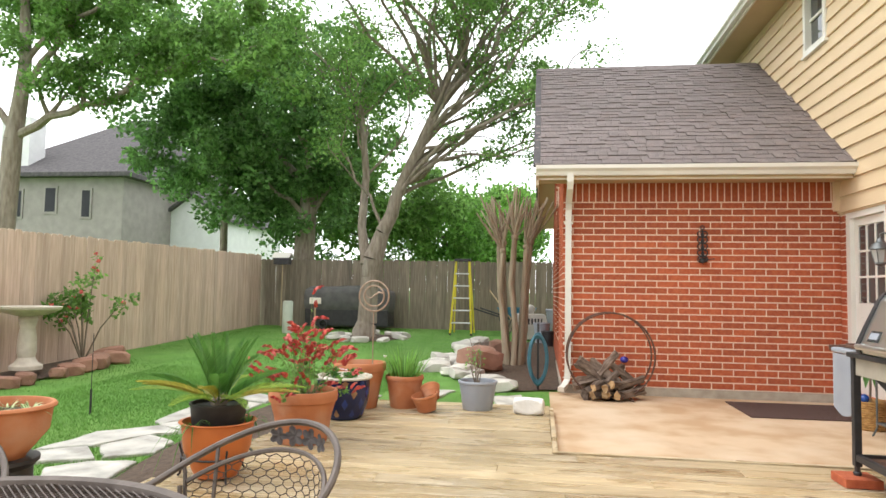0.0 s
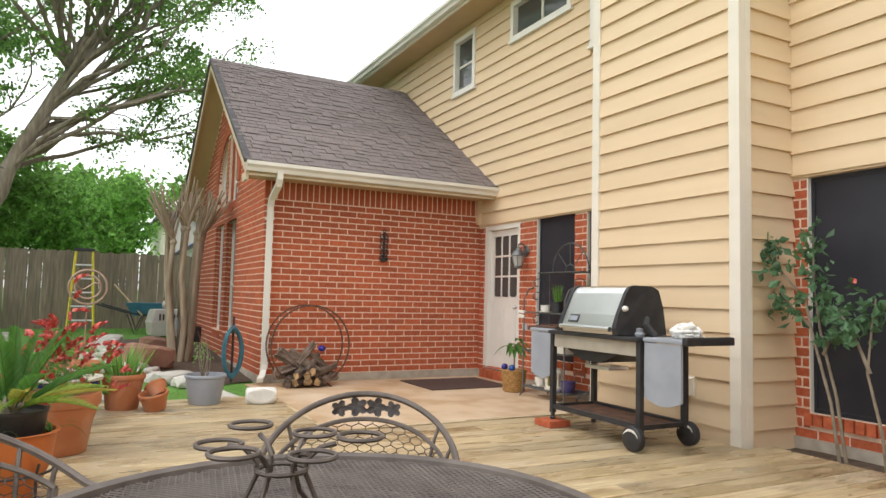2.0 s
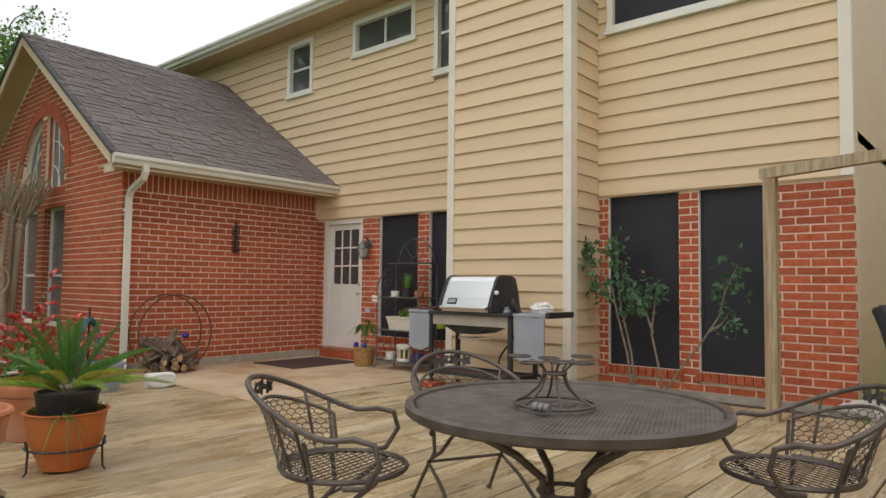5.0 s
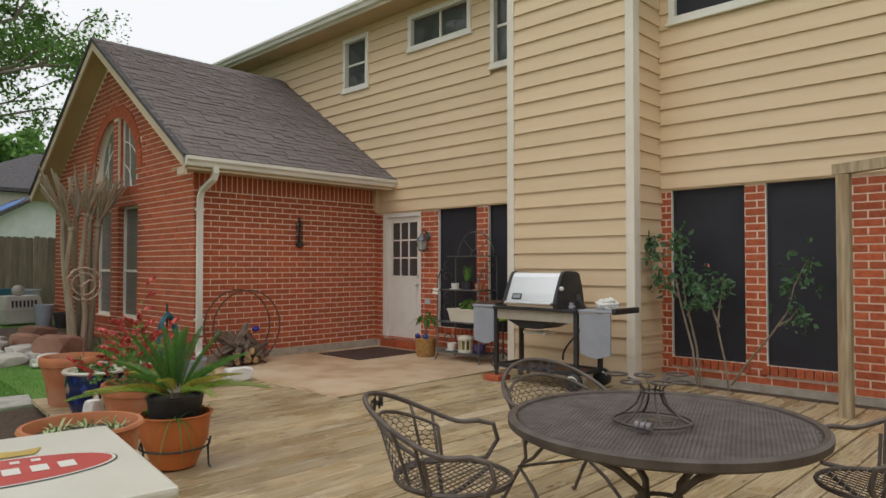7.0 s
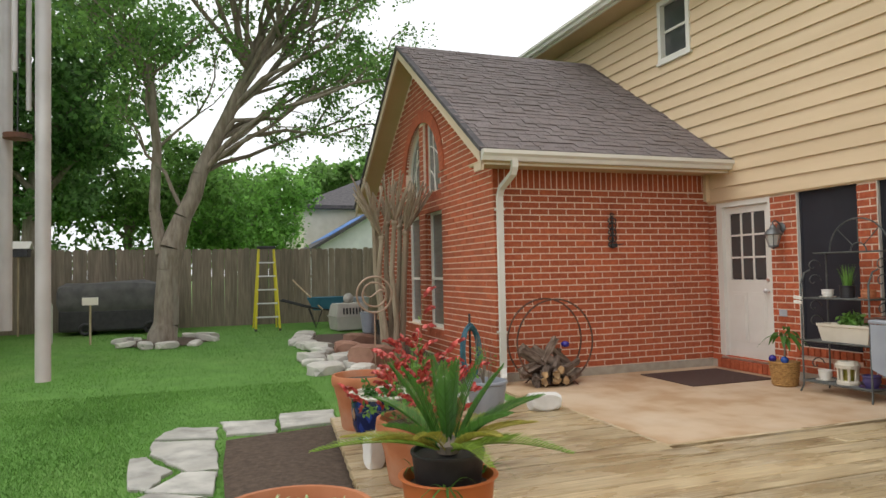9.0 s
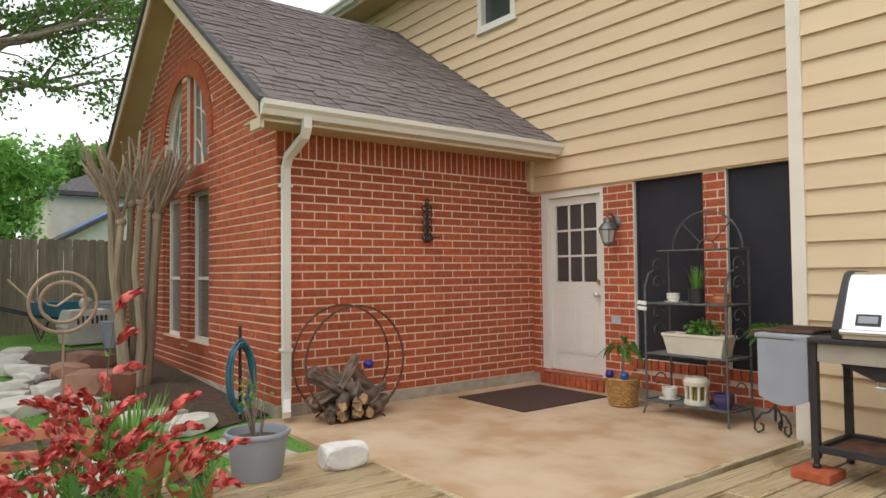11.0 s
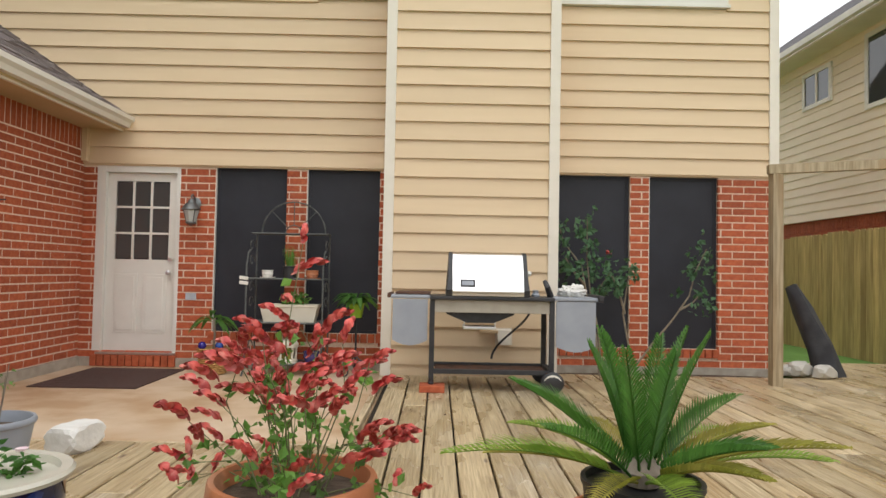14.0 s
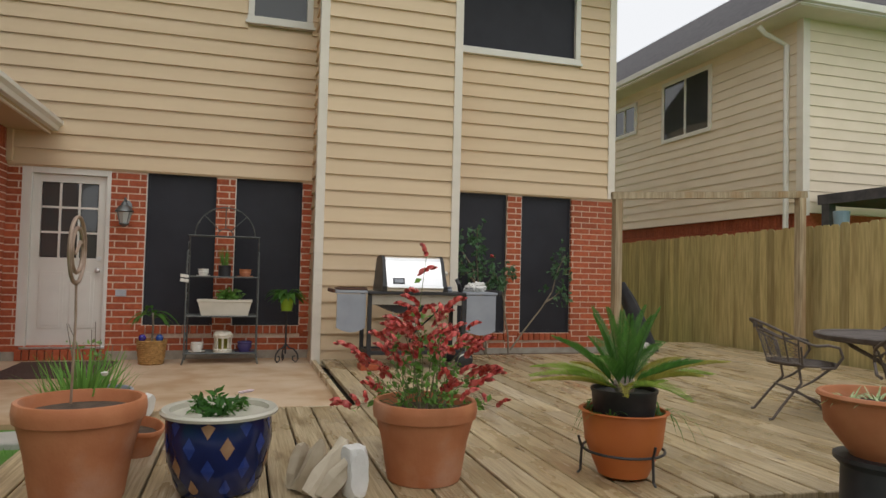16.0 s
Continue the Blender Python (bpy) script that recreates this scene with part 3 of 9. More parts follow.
for i, w in enumerate((WIN_A, WIN_B, WIN_C, WIN_D)):
    window_screen(f"window_{i + 1}", w, "tall window covered by a black solar screen")


def window_up(name, w, split, label, screened=False):
    """An upper-floor window with cream casing: split 'h' double hung, 'v' slider."""
    x0, x1, z0, z1 = w
    t = tagged(new(name), label, "window", "upper windows", "structure")
    c = 0.075
    bm = bmesh.new()
    for a, b, p, q in ((x0 - 0.01, z0 - 0.0, x1 + 0.01, z0 + c), (x0, z1 - c, x1, z1), (x0, z0 + c, x0 + c, z1 - c), (x1 - c, z0 + c, x1, z1 - c)):
        box(bm, a, -0.045, b, p, 0.06, q, 0.004)
    part("window_frame", bm, WHITE, t)
    bm = bmesh.new()
    box(bm, x0 - 0.03, -0.062, z0 - 0.025, x1 + 0.03, 0.03, z0 + 0.012, 0.004)
    part("window_sill", bm, WHITE, t)
    x0, x1, z0, z1 = x0 + c, x1 - c, z0 + c, z1 - c
    bm = bmesh.new()
    if split == "h":
        m = (z0 + z1) / 2
        box(bm, x0, 0.02, m - 0.018, x1, 0.05, m + 0.018)
        halves = ((x0, z0, x1, m), (x0, m, x1, z1))
    else:
        m = (x0 + x1) / 2
        box(bm, m - 0.018, 0.02, z0, m + 0.018, 0.05, z1)
        halves = ((x0, z0, m, z1), (m, z0, x1, z1))
    if not screened:
        part("meeting_rail", bm, WHITE, t)
        for a, b, p, q in halves:
            bm = bmesh.new()
            box(bm, a, 0.04, b, p, 0.046, q)
            part("pane", bm, GLASS, t)
    else:
        bm.free()
        bm = bmesh.new()
        box(bm, x0, 0.02, z0, x1, 0.03, z1)
        part("screen", bm, SCREEN, t, "black woven solar screen")
    return t


window_up("window_5", UP[0], "h", "small double-hung upstairs window with cream casing")
window_up("window_6", UP[1], "v", "sliding upstairs window with cream casing")
window_up("window_7", UP[2], "h", "tall double-hung upstairs window with blinds")
window_up("window_8", UP[3], "v", "large upstairs window behind a black solar screen", True)


# back door
def make_door():
    x0, x1, z0, z1 = DOOR
    t = tagged(new("door_1"), "closed cream back door with nine small panes", "door", "", "structure")
    f = 0.10
    bm = bmesh.new()
    box(bm, x0, 0.0, z0, x0 + f, 0.12, z1, 0.004)
    box(bm, x1 - 0.045, 0.0, z0, x1, 0.12, z1, 0.004)
    box(bm, x0 + f, 0.0, z1 - 0.09, x1 - 0.045, 0.12, z1, 0.004)
    part("door_frame", bm, WHITE, t, "cream painted door frame")
    a, b, c, d = x0 + f + 0.003, x1 - 0.048, z0 + 0.02, z1 - 0.093
    ga, gb, gc, gd = a + 0.09, b - 0.09, c + 1.02, d - 0.09
    bm = bmesh.new()
    wall_x(bm, a, b, 0.05, 0.09, c, d, [(ga, gb, gc, gd)])
    for px0, px1 in ((a + 0.10, (a + b) / 2 - 0.03), ((a + b) / 2 + 0.03, b - 0.10)):
        box(bm, px0, 0.043, c + 0.2, px1, 0.051, c + 0.86, 0.006)
        box(bm, px0 + 0.035, 0.037, c + 0.235, px1 - 0.035, 0.044, c + 0.825, 0.004)
    part("door_leaf", bm, WHITE, t)
    bm = bmesh.new()
    for i in range(1, 3):
        x = ga + (gb - ga) * i / 3
        box(bm, x - 0.012, 0.045, gc, x + 0.012, 0.075, gd)
        z = gc + (gd - gc) * i / 3
        box(bm, ga, 0.046, z - 0.012, gb, 0.074, z + 0.012)
    part("muntins", bm, WHITE, t)
    for i in range(3):
        for j in range(3):
            bm = bmesh.new()
            w, h = (gb - ga) / 3, (gd - gc) / 3
            box(bm, ga + w * i + 0.012, 0.058, gc + h * j + 0.012, ga + w * (i + 1) - 0.012, 0.063, gc + h * (j + 1) - 0.012)
            part("pane", bm, GLASS, t)
    bm = bmesh.new()
    bmesh.ops.create_uvsphere(bm, u_segments=14, v_segments=10, radius=0.03, matrix=pose(b - 0.06, -0.005, c + 0.88))
    tube(bm, [(b - 0.06, 0.05, c + 0.88), (b - 0.06, 0.0, c + 0.88)], 0.014)
    part("door_handle", bm, STEEL, t, "worn brass door knob", smooth=True)
    bm = bmesh.new()
    tube(bm, [(b - 0.06, 0.05, c + 1.02), (b - 0.06, 0.03, c + 1.02)], 0.026, 12)
    part("deadbolt", bm, STEEL, t)
    bm = bmesh.new()
    box(bm, x0 + 0.05, -0.03, z0 - 0.012, x1, 0.05, z0 + 0.014, 0.004)
    part("threshold", bm, STEEL, t, "worn metal threshold")
    u = x0 + 0.02
    while u < x1 - 0.05:
        bm = bmesh.new()
        box(bm, u, -0.075, 0.006, u + 0.066, 0.05, z0 - 0.014, 0.003)
        part("step_brick", bm, BRICK, t)
        u += 0.078
    bm = bmesh.new()
    box(bm, a, 0.10, c, b, 0.11, d)
    part("blind", bm, SCREEN, t)


make_door()


# windows of the gable wall
def gable_windows():
    for i, (x0, x1, z0, z1) in enumerate(GW):
        t = tagged(new(f"window_{9 + i}"), "tall double-hung window with white frame and blinds", "window", "gable windows", "structure")
        y = AY + 0.09
        m = (z0 + z1) / 2 - 0.15
        for a, b, c, d in ((x0, z0, x1, z0 + 0.05), (x0, z1 - 0.05, x1, z1), (x0, z0 + 0.05, x0 + 0.05, z1 - 0.05), (x1 - 0.05, z0 + 0.05, x1, z1 - 0.05), (x0 + 0.05, m - 0.02, x1 - 0.05, m + 0.02)):
            bm = bmesh.new()
            box(bm, a, y, b, c, y + 0.05, d)
            part("window_frame", bm, WHITE, t)
        for a, b in ((z0 + 0.05, m - 0.02), (m + 0.02, z1 - 0.05)):
            bm = bmesh.new()
            box(bm, x0 + 0.05, y + 0.03, a, x1 - 0.05, y + 0.036, b)
            part("pane", bm, SHEER_GLASS, t)
    t = tagged(new("window_11"), "half-round divided window with curved white bars", "window", "gable windows", "structure")
    y = AY + 0.09
    for sgn in (1, -1):
        xa, r = ARCH_C + sgn * 0.10, ARCH_R - 0.08
        pts = [(xa, ARCH_Z), (ARCH_C + sgn * r, ARCH_Z)] + [(ARCH_C + sgn * r * math.sin(radians(a)), ARCH_Z + STILT + r * math.cos(radians(a))) for a in range(90, 6, -6)]
        pts.append((xa, ARCH_Z + STILT + math.sqrt(r * r - 0.01)))
        bm = bmesh.new()
        f = [bm.verts.new((x, y + 0.035, z)) for x, z in pts]
        g = [bm.verts.new((x, y + 0.041, z)) for x, z in pts]
        bm.faces.new(f)
        bm.faces.new(list(reversed(g)))
        for i in range(len(pts)):
            j = (i + 1) % len(pts)
            bm.faces.new((f[i], g[i], g[j], f[j]))
        bmesh.ops.recalc_face_normals(bm, faces=bm.faces[:])
        part("pane", bm, SHEER_GLASS, t)
        bm = bmesh.new()
        tube(bm, [(x, y + 0.02, z) for x, z in pts], 0.022, 6, closed=True)
        part("window_frame", bm, WHITE, t)
        bm = bmesh.new()
        for rr in (0.42, 0.80):
            tube(bm, [(ARCH_C + sgn * max(0.1, rr * math.sin(radians(a))), y + 0.02, ARCH_Z + rr * math.cos(radians(a))) for a in range(8, 91, 8)], 0.009, 5)
        for w in (0.36, 0.62):
            tube(bm, [(ARCH_C + sgn * w, y + 0.02, ARCH_Z), (ARCH_C + sgn * w, y + 0.02, ARCH_Z + 0.45), (ARCH_C + sgn * w * 0.86, y + 0.02, ARCH_Z + STILT + 0.86 * math.sqrt(r * r - w * w))], 0.009, 5)
        part("muntins", bm, WHITE, t)
    bm = bmesh.new()
    box(bm, ARCH_C - ARCH_R - 0.1, AY + 0.4, 0.3, ARCH_C + ARCH_R + 0.1, AY + 0.41, 4.0)
    solid("blind", bm, SOFFIT, "closed pale slatted blinds behind the gable windows", "blind")


gable_windows()


# ---------------------------------------------------------------- leaves and trees
def leaf_mesh(name, centres, normals_jitter, size, material, count, spread, rng, flat=1.0, long=1.6):
    """Many small folded leaves scattered round centres, as one mesh."""
    c = np.asarray(centres, float)
    idx = rng.integers(0, len(c), count)
    rad = np.asarray(spread)[idx] if np.ndim(spread) else np.full(count, spread)
    d = rng.normal(size=(count, 3))
    d /= np.linalg.norm(d, axis=1)[:, None]
    r = rad * rng.random(count) ** 0.45
    p = c[idx] + d * r[:, None] * np.array([1, 1, flat])
    a = rng.normal(size=(count, 3))
    a[:, 2] -= 0.25
    a /= np.linalg.norm(a, axis=1)[:, None]
    b = np.cross(a, rng.normal(size=(count, 3)))
    b /= np.linalg.norm(b, axis=1)[:, None]
    s = size * (0.6 + 0.8 * rng.random(count))
    L, W = a * (s * long)[:, None], b * (s * 0.5)[:, None]
    nrm = np.cross(a, b) * (s * 0.18)[:, None]
    v = np.stack([p, p + L * 0.5 + W + nrm, p + L, p + L * 0.5 - W + nrm], 1).reshape(-1, 3)
    base = np.arange(count) * 4
    faces = np.concatenate([np.stack([base, base + 1, base + 2], 1), np.stack([base, base + 2, base + 3], 1)])
    me = bpy.data.meshes.new(name)
    me.from_pydata(v.tolist(), [], faces.tolist())
    me.materials.append(material)
    return me


def limb(bm, p0, p1, r0, r1, rng, bow=0.12, n=7):
    """A crooked tapering limb; returns its points."""
    p0, p1 = Vector(p0), Vector(p1)
    d = (p1 - p0).length
    off = Vector((rng.normal(), rng.normal(), abs(rng.normal()))) * bow * d * 0.5
    pts = []
    for i in range(n):
        t = i / (n - 1)
        pts.append(p0.lerp(p1, t) + off * math.sin(math.pi * t) + Vector((rng.normal(), rng.normal(), rng.normal())) * 0.02 * d * (0 < i < n - 1))
    tube(bm, pts, r0, 8, r1)
    return pts


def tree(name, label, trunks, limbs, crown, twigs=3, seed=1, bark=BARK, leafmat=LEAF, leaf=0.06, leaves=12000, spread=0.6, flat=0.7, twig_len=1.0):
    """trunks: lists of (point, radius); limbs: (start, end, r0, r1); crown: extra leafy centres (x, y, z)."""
    rng = np.random.default_rng(seed)
    base = Vector(trunks[0][0][0])
    t = thing(name, label, "tree", at=tuple(base))
    inv = -base
    bm = bmesh.new()
    for tr in trunks:
        pts = [Vector(p) + inv for p, r in tr]
        rings = [r for p, r in tr]
        for (a, b, ra, rb) in zip(pts, pts[1:], rings, rings[1:]):
            tube(bm, [a, a.lerp(b, 0.5) + Vector((rng.normal(), rng.normal(), 0)) * 0.015, b], ra, 12, rb)
    part("trunk", bm, bark, t, smooth=True)
    tips = []
    for s, e, r0, r1 in limbs:
        bm = bmesh.new()
        pts = limb(bm, Vector(s) + inv, Vector(e) + inv, r0, r1, rng)
        for k in range(twigs):
            q = pts[2 + int(rng.integers(0, len(pts) - 2))]
            dirv = (Vector(e) - Vector(s)).normalized() + Vector((rng.normal(), rng.normal(), rng.normal() * 0.6)) * 0.7
            e2 = q + dirv.normalized() * twig_len * (0.5 + rng.random())
            p2 = limb(bm, q, e2, r1 * 0.8 + 0.006, 0.006, rng, 0.2, 5)
            tips += [tuple(p2[-1]), tuple(p2[3])]
        tips += [tuple(pts[-1]), tuple(pts[-2])]
        part("limb", bm, bark, t, smooth=True)
    centres = tips + [tuple(Vector(c) + inv) for c in crown]
    sp = spread * (0.5 + rng.random(len(centres)))
    ob = new("crown", leaf_mesh("crown", centres, 0, leaf, leafmat, leaves, sp, rng, flat))
    ob.parent = t
    return t


def cloud(rng, c, r, n):
    """Points inside an ellipsoid, nearer its shell."""
    out = []
    for _ in range(n):
        d = rng.normal(size=3)
        d /= np.linalg.norm(d)
        k = rng.random() ** 0.4
        out.append((c[0] + d[0] * r[0] * k, c[1] + d[1] * r[1] * k, c[2] + d[2] * r[2] * k))
    return out


R0 = np.random.default_rng(11)
# leaning yard tree
TX = -5.9
OAK_TRUNK = [((TX, -7.35, 0.1), 0.30), ((TX, -7.3, 0.5), 0.22), ((TX, -7.25, 1.5), 0.20), ((TX, -7.2, 1.9), 0.23), ((TX, -7.0, 2.5), 0.16), ((TX, -6.7, 3.3), 0.14), ((TX, -6.2, 4.4), 0.12), ((TX, -5.75, 5.4), 0.10)]


def fan_limbs(rng):
    """Thin limbs that leave the leaning trunk one above another and fan out over the yard."""
    out = []
    for i in range(22):
        k = i / 21
        start = Vector((TX, -6.75, 3.2)).lerp(Vector((TX, -5.75, 5.4)), k)
        rise = 1.5 + 2.4 * k + 0.5 * rng.normal()
        reach = 3.4 - 1.3 * k + 0.5 * rng.normal()
        end = start + Vector((0.4 + 1.5 * rng.normal(), reach, rise))
        out.append((tuple(start), tuple(end), 0.055 - 0.01 * k, 0.012))
    for i in range(9):
        start = Vector((TX, -5.75, 5.3))
        out.append((tuple(start), tuple(start + Vector((0.6 + 1.4 * rng.normal(), 0.3 + 1.2 * rng.normal(), 2.6 + 0.6 * rng.normal()))), 0.05, 0.012))
    for i in range(8):
        start = Vector((TX - 0.2, -7.45, 3.8)).lerp(Vector((TX - 0.2, -7.6, 5.4)), i / 7)
        out.append((tuple(start), tuple(start + Vector((0.3 + 0.7 * rng.normal(), -0.3 + 0.9 * rng.normal(), 1.6 + 0.4 * rng.normal()))), 0.03, 0.01))
    for i in range(5):
        start = Vector((TX + 0.2, -5.2, 6.0 + 0.25 * i))
        out.append((tuple(start), tuple(start + Vector((2.9 + 0.5 * rng.normal(), 0.7 * (i - 2), 1.0 + 0.4 * rng.normal()))), 0.04, 0.012))
    return out


tree("oak_tree", "leaning shade tree with two grey trunks and thin leafy crown",
     [OAK_TRUNK, [((TX, -7.35, 1.8), 0.13), ((TX - 0.1, -7.5, 2.6), 0.10), ((TX - 0.2, -7.45, 3.8), 0.085), ((TX - 0.2, -7.6, 5.4), 0.06)]],
     [((TX, -5.75, 5.4), (TX + 0.3, -3.9, 7.3), 0.09, 0.03), ((TX, -5.8, 5.3), (TX - 0.6, -5.2, 7.6), 0.08, 0.03), ((TX, -7.0, 2.6), (TX + 0.2, -8.2, 4.6), 0.04, 0.015)] + fan_limbs(R0),
     cloud(R0, (TX + 0.8, -4.6, 7.9), (2.6, 3.2, 1.3), 40) + cloud(R0, (TX + 0.2, -7.3, 6.6), (1.3, 1.6, 1.3), 22) + cloud(R0, (TX + 2.8, -4.4, 7.5), (1.6, 1.8, 0.9), 14),
     twigs=4, seed=3, leaf=0.052, leaves=36000, spread=0.40, twig_len=1.0)
# dense dark trees beyond the fences
tree("elm_tree", "large dense dark green tree behind the fence",
     [[((-9.9, -10.3, 0.2), 0.35), ((-9.9, -10.2, 3.0), 0.28), ((-9.8, -10.0, 5.0), 0.2)]],
     [((-9.8, -10.0, 4.5), (-9.0, -8.0, 7.0), 0.14, 0.04), ((-9.8, -10.1, 4.0), (-9.5, -12.5, 6.6), 0.14, 0.04), ((-9.9, -10.1, 4.6), (-8.4, -10.5, 7.5), 0.12, 0.03), ((-9.8, -10.0, 3.4), (-9.2, -8.6, 4.4), 0.08, 0.03), ((-9.8, -10.1, 3.2), (-9.2, -12.0, 4.4), 0.08, 0.03)],
     cloud(R0, (-9.6, -10.4, 6.6), (2.0, 3.4, 2.6), 80) + cloud(R0, (-9.6, -10.8, 3.6), (1.4, 2.6, 1.2), 24) + cloud(R0, (-9.6, -14.0, 7.6), (1.8, 3.2, 2.4), 60) + cloud(R0, (-9.4, -13.4, 5.0), (1.4, 2.2, 1.0), 18),
     seed=5, leafmat=LEAF_DARK, leaf=0.095, leaves=44000, spread=0.62)
tree("pecan_tree", "tall pale-barked tree leaning over the side fence",
     [[((-4.6, -15.3, 0.0), 0.26), ((-4.6, -15.2, 2.4), 0.22), ((-4.6, -15.1, 4.4), 0.19), ((-4.6, -14.9, 6.2), 0.13), ((-4.5, -15.0, 8.2), 0.08)]],
     [((-4.6, -15.0, 4.5), (-4.6, -12.7, 5.3), 0.10, 0.065), ((-4.6, -12.7, 5.3), (-4.5, -11.0, 5.9), 0.065, 0.04), ((-4.5, -11.0, 5.9), (-4.5, -9.6, 5.8), 0.04, 0.015), ((-4.6, -14.9, 5.4), (-4.5, -13.7, 7.0), 0.08, 0.05), ((-4.5, -13.7, 7.0), (-4.4, -12.4, 7.4), 0.05, 0.02),
      ((-4.6, -14.9, 5.5), (-4.6, -13.3, 6.1), 0.07, 0.04), ((-4.6, -13.3, 6.1), (-4.5, -11.8, 6.2), 0.04, 0.015), ((-4.6, -15.0, 6.0), (-4.5, -13.9, 8.0), 0.07, 0.03), ((-4.6, -15.1, 4.6), (-4.4, -16.4, 6.6), 0.09, 0.03)],
     cloud(R0, (-5.0, -11.0, 7.0), (1.2, 2.6, 0.9), 40) + cloud(R0, (-5.0, -14.8, 7.6), (1.4, 1.6, 0.9), 26) + cloud(R0, (-5.2, -13.2, 8.2), (1.4, 3.0, 1.0), 50), seed=8, leafmat=LEAF, leaf=0.07, leaves=34000, spread=0.42)
for k, (cx, cy, cz, rx, ry, rz, lm, sd) in enumerate(((-15.0, -6.2, 3.2, 1.6, 2.6, 1.8, LEAF_BRIGHT, 21), (-17.5, -5.2, 2.9, 1.4, 1.8, 1.4, LEAF_BRIGHT, 22), (-12.6, -8.6, 3.4, 1.4, 2.4, 2.2, LEAF, 23), (-13.2, -11.4, 4.4, 1.6, 2.4, 3.0, LEAF_DARK, 25), (-12.6, -14.0, 6.0, 1.8, 2.4, 2.8, LEAF_DARK, 26))):
    tree("background_tree", "leafy green tree seen over the back fence", [[((cx, cy, 0.1), 0.16), ((cx, cy, cz), 0.08)]],
         [((cx, cy, cz - 1.0), (cx, cy + ry * 0.6, cz + 0.6), 0.06, 0.02), ((cx, cy, cz - 1.0), (cx, cy - ry * 0.6, cz + 0.4), 0.06, 0.02)],
         cloud(R0, (cx, cy, cz), (rx, ry, rz), 60), seed=sd, leafmat=lm, leaf=0.10, leaves=12000, spread=0.6, flat=0.9)
# far crowns over the roofs behind
for k, (cx, cy, cz, r) in enumerate(((-34.0, 1.5, 6.6, 3.0), (-30.0, -6.0, 5.0, 3.0), (-12.0, 14.0, 10.0, 3.0))):
    tree("background_tree", "distant rounded tree crown above the roofs", [[((cx, cy, 0.1), 0.3), ((cx, cy, cz), 0.1)]],
         [((cx, cy, cz - 2.0), (cx, cy + 1.5, cz), 0.1, 0.03)], cloud(R0, (cx, cy, cz), (r, r, r * 0.7), 50), seed=40 + k, leafmat=LEAF, leaf=0.22, leaves=9000, spread=0.8)


# crape myrtle with topped branches
def crape_myrtle():
    rng = np.random.default_rng(4)
    c = Vector((-2.3, -3.95, 0.02))
    t = thing("crape_myrtle", "bare multi-stemmed crape myrtle with topped branches", "tree", at=tuple(c))
    for i in range(8):
        a = 2 * math.pi * i / 8
        p0 = Vector((0.10 * math.cos(a), 0.12 * math.sin(a), 0))
        p1 = Vector((0.22 * math.cos(a), 0.26 * math.sin(a), 1.85 + 0.25 * rng.random()))
        bm = bmesh.new()
        tube(bm, [p0, p0.lerp(p1, 0.3) + Vector((rng.normal() * 0.02, rng.normal() * 0.02, 0)), p0.lerp(p1, 0.65) + Vector((rng.normal() * 0.02, rng.normal() * 0.03, 0)), p1], 0.05, 8, 0.036)
        bmesh.ops.create_icosphere(bm, subdivisions=2, radius=0.055, matrix=Matrix.Translation(p1))
        for k in range(10):
            d = Vector((math.cos(a) * 0.35 + rng.normal() * 0.22, math.sin(a) * 0.35 + rng.normal() * 0.28, 1)).normalized()
            e = p1 + d * (0.42 + 0.40 * rng.random())
            tw = bmesh.new()
            tube(tw, [p1, p1.lerp(e, 0.5) + Vector((rng.normal(), rng.normal(), 0)) * 0.015, e], 0.018, 6, 0.012)
            part("shoot", tw, CRAPE, t, smooth=True)
        part("stem", bm, CRAPE, t, smooth=True)


crape_myrtle()


# ---------------------------------------------------------------- stones, beds, lawn
def rock_mesh(name, rng, sx, sy, sz, material, sub=2, rough=0.22):
    bm = bmesh.new()
    bmesh.ops.create_icosphere(bm, subdivisions=sub, radius=0.5)
    o = Vector((rng.random() * 40, rng.random() * 40, 0))
    for v in bm.verts:
        n = noise.noise(v.co * 2.1 + o)
        v.co *= 1 + rough * n
        for k in range(3):
            v.co[k] = max(-0.36, min(0.36, v.co[k]))
        v.co = Vector((v.co.x * sx / 0.72, v.co.y * sy / 0.72, (v.co.z + 0.36) * sz / 0.72))
    return mesh_of(name, bm, material)


RR = np.random.default_rng(7)
STONES = [rock_mesh("stone", RR, 0.36, 0.22, 0.14, EDGESTONE, 2, 0.5) for _ in range(5)]
REDSTONES = [rock_mesh("stone", RR, 0.34, 0.24, 0.2, REDSTONE) for _ in range(4)]


def stones_along(pts, meshes, label, group, step=0.3, scale=1.0):
    """Loose edging stones along a line on the ground."""
    for (a, b) in zip(pts, pts[1:]):
        n = max(1, int(math.dist(a, b) / step))
        for i in range(n):
            t = (i + 0.5 * RR.random()) / n
            x, y = a[0] + (b[0] - a[0]) * t, a[1] + (b[1] - a[1]) * t
            ob = new("edging_stone", meshes[int(RR.integers(0, len(meshes)))])
            s = scale * (0.75 + 0.5 * RR.random())
            ob.matrix_basis = pose(x, y, ground_z(x, y) - 0.015, RR.normal() * 5, RR.normal() * 5, RR.random() * 360) @ Matrix.Diagonal((s, s, s * 0.9, 1))
            tagged(ob, label, "stone", group)


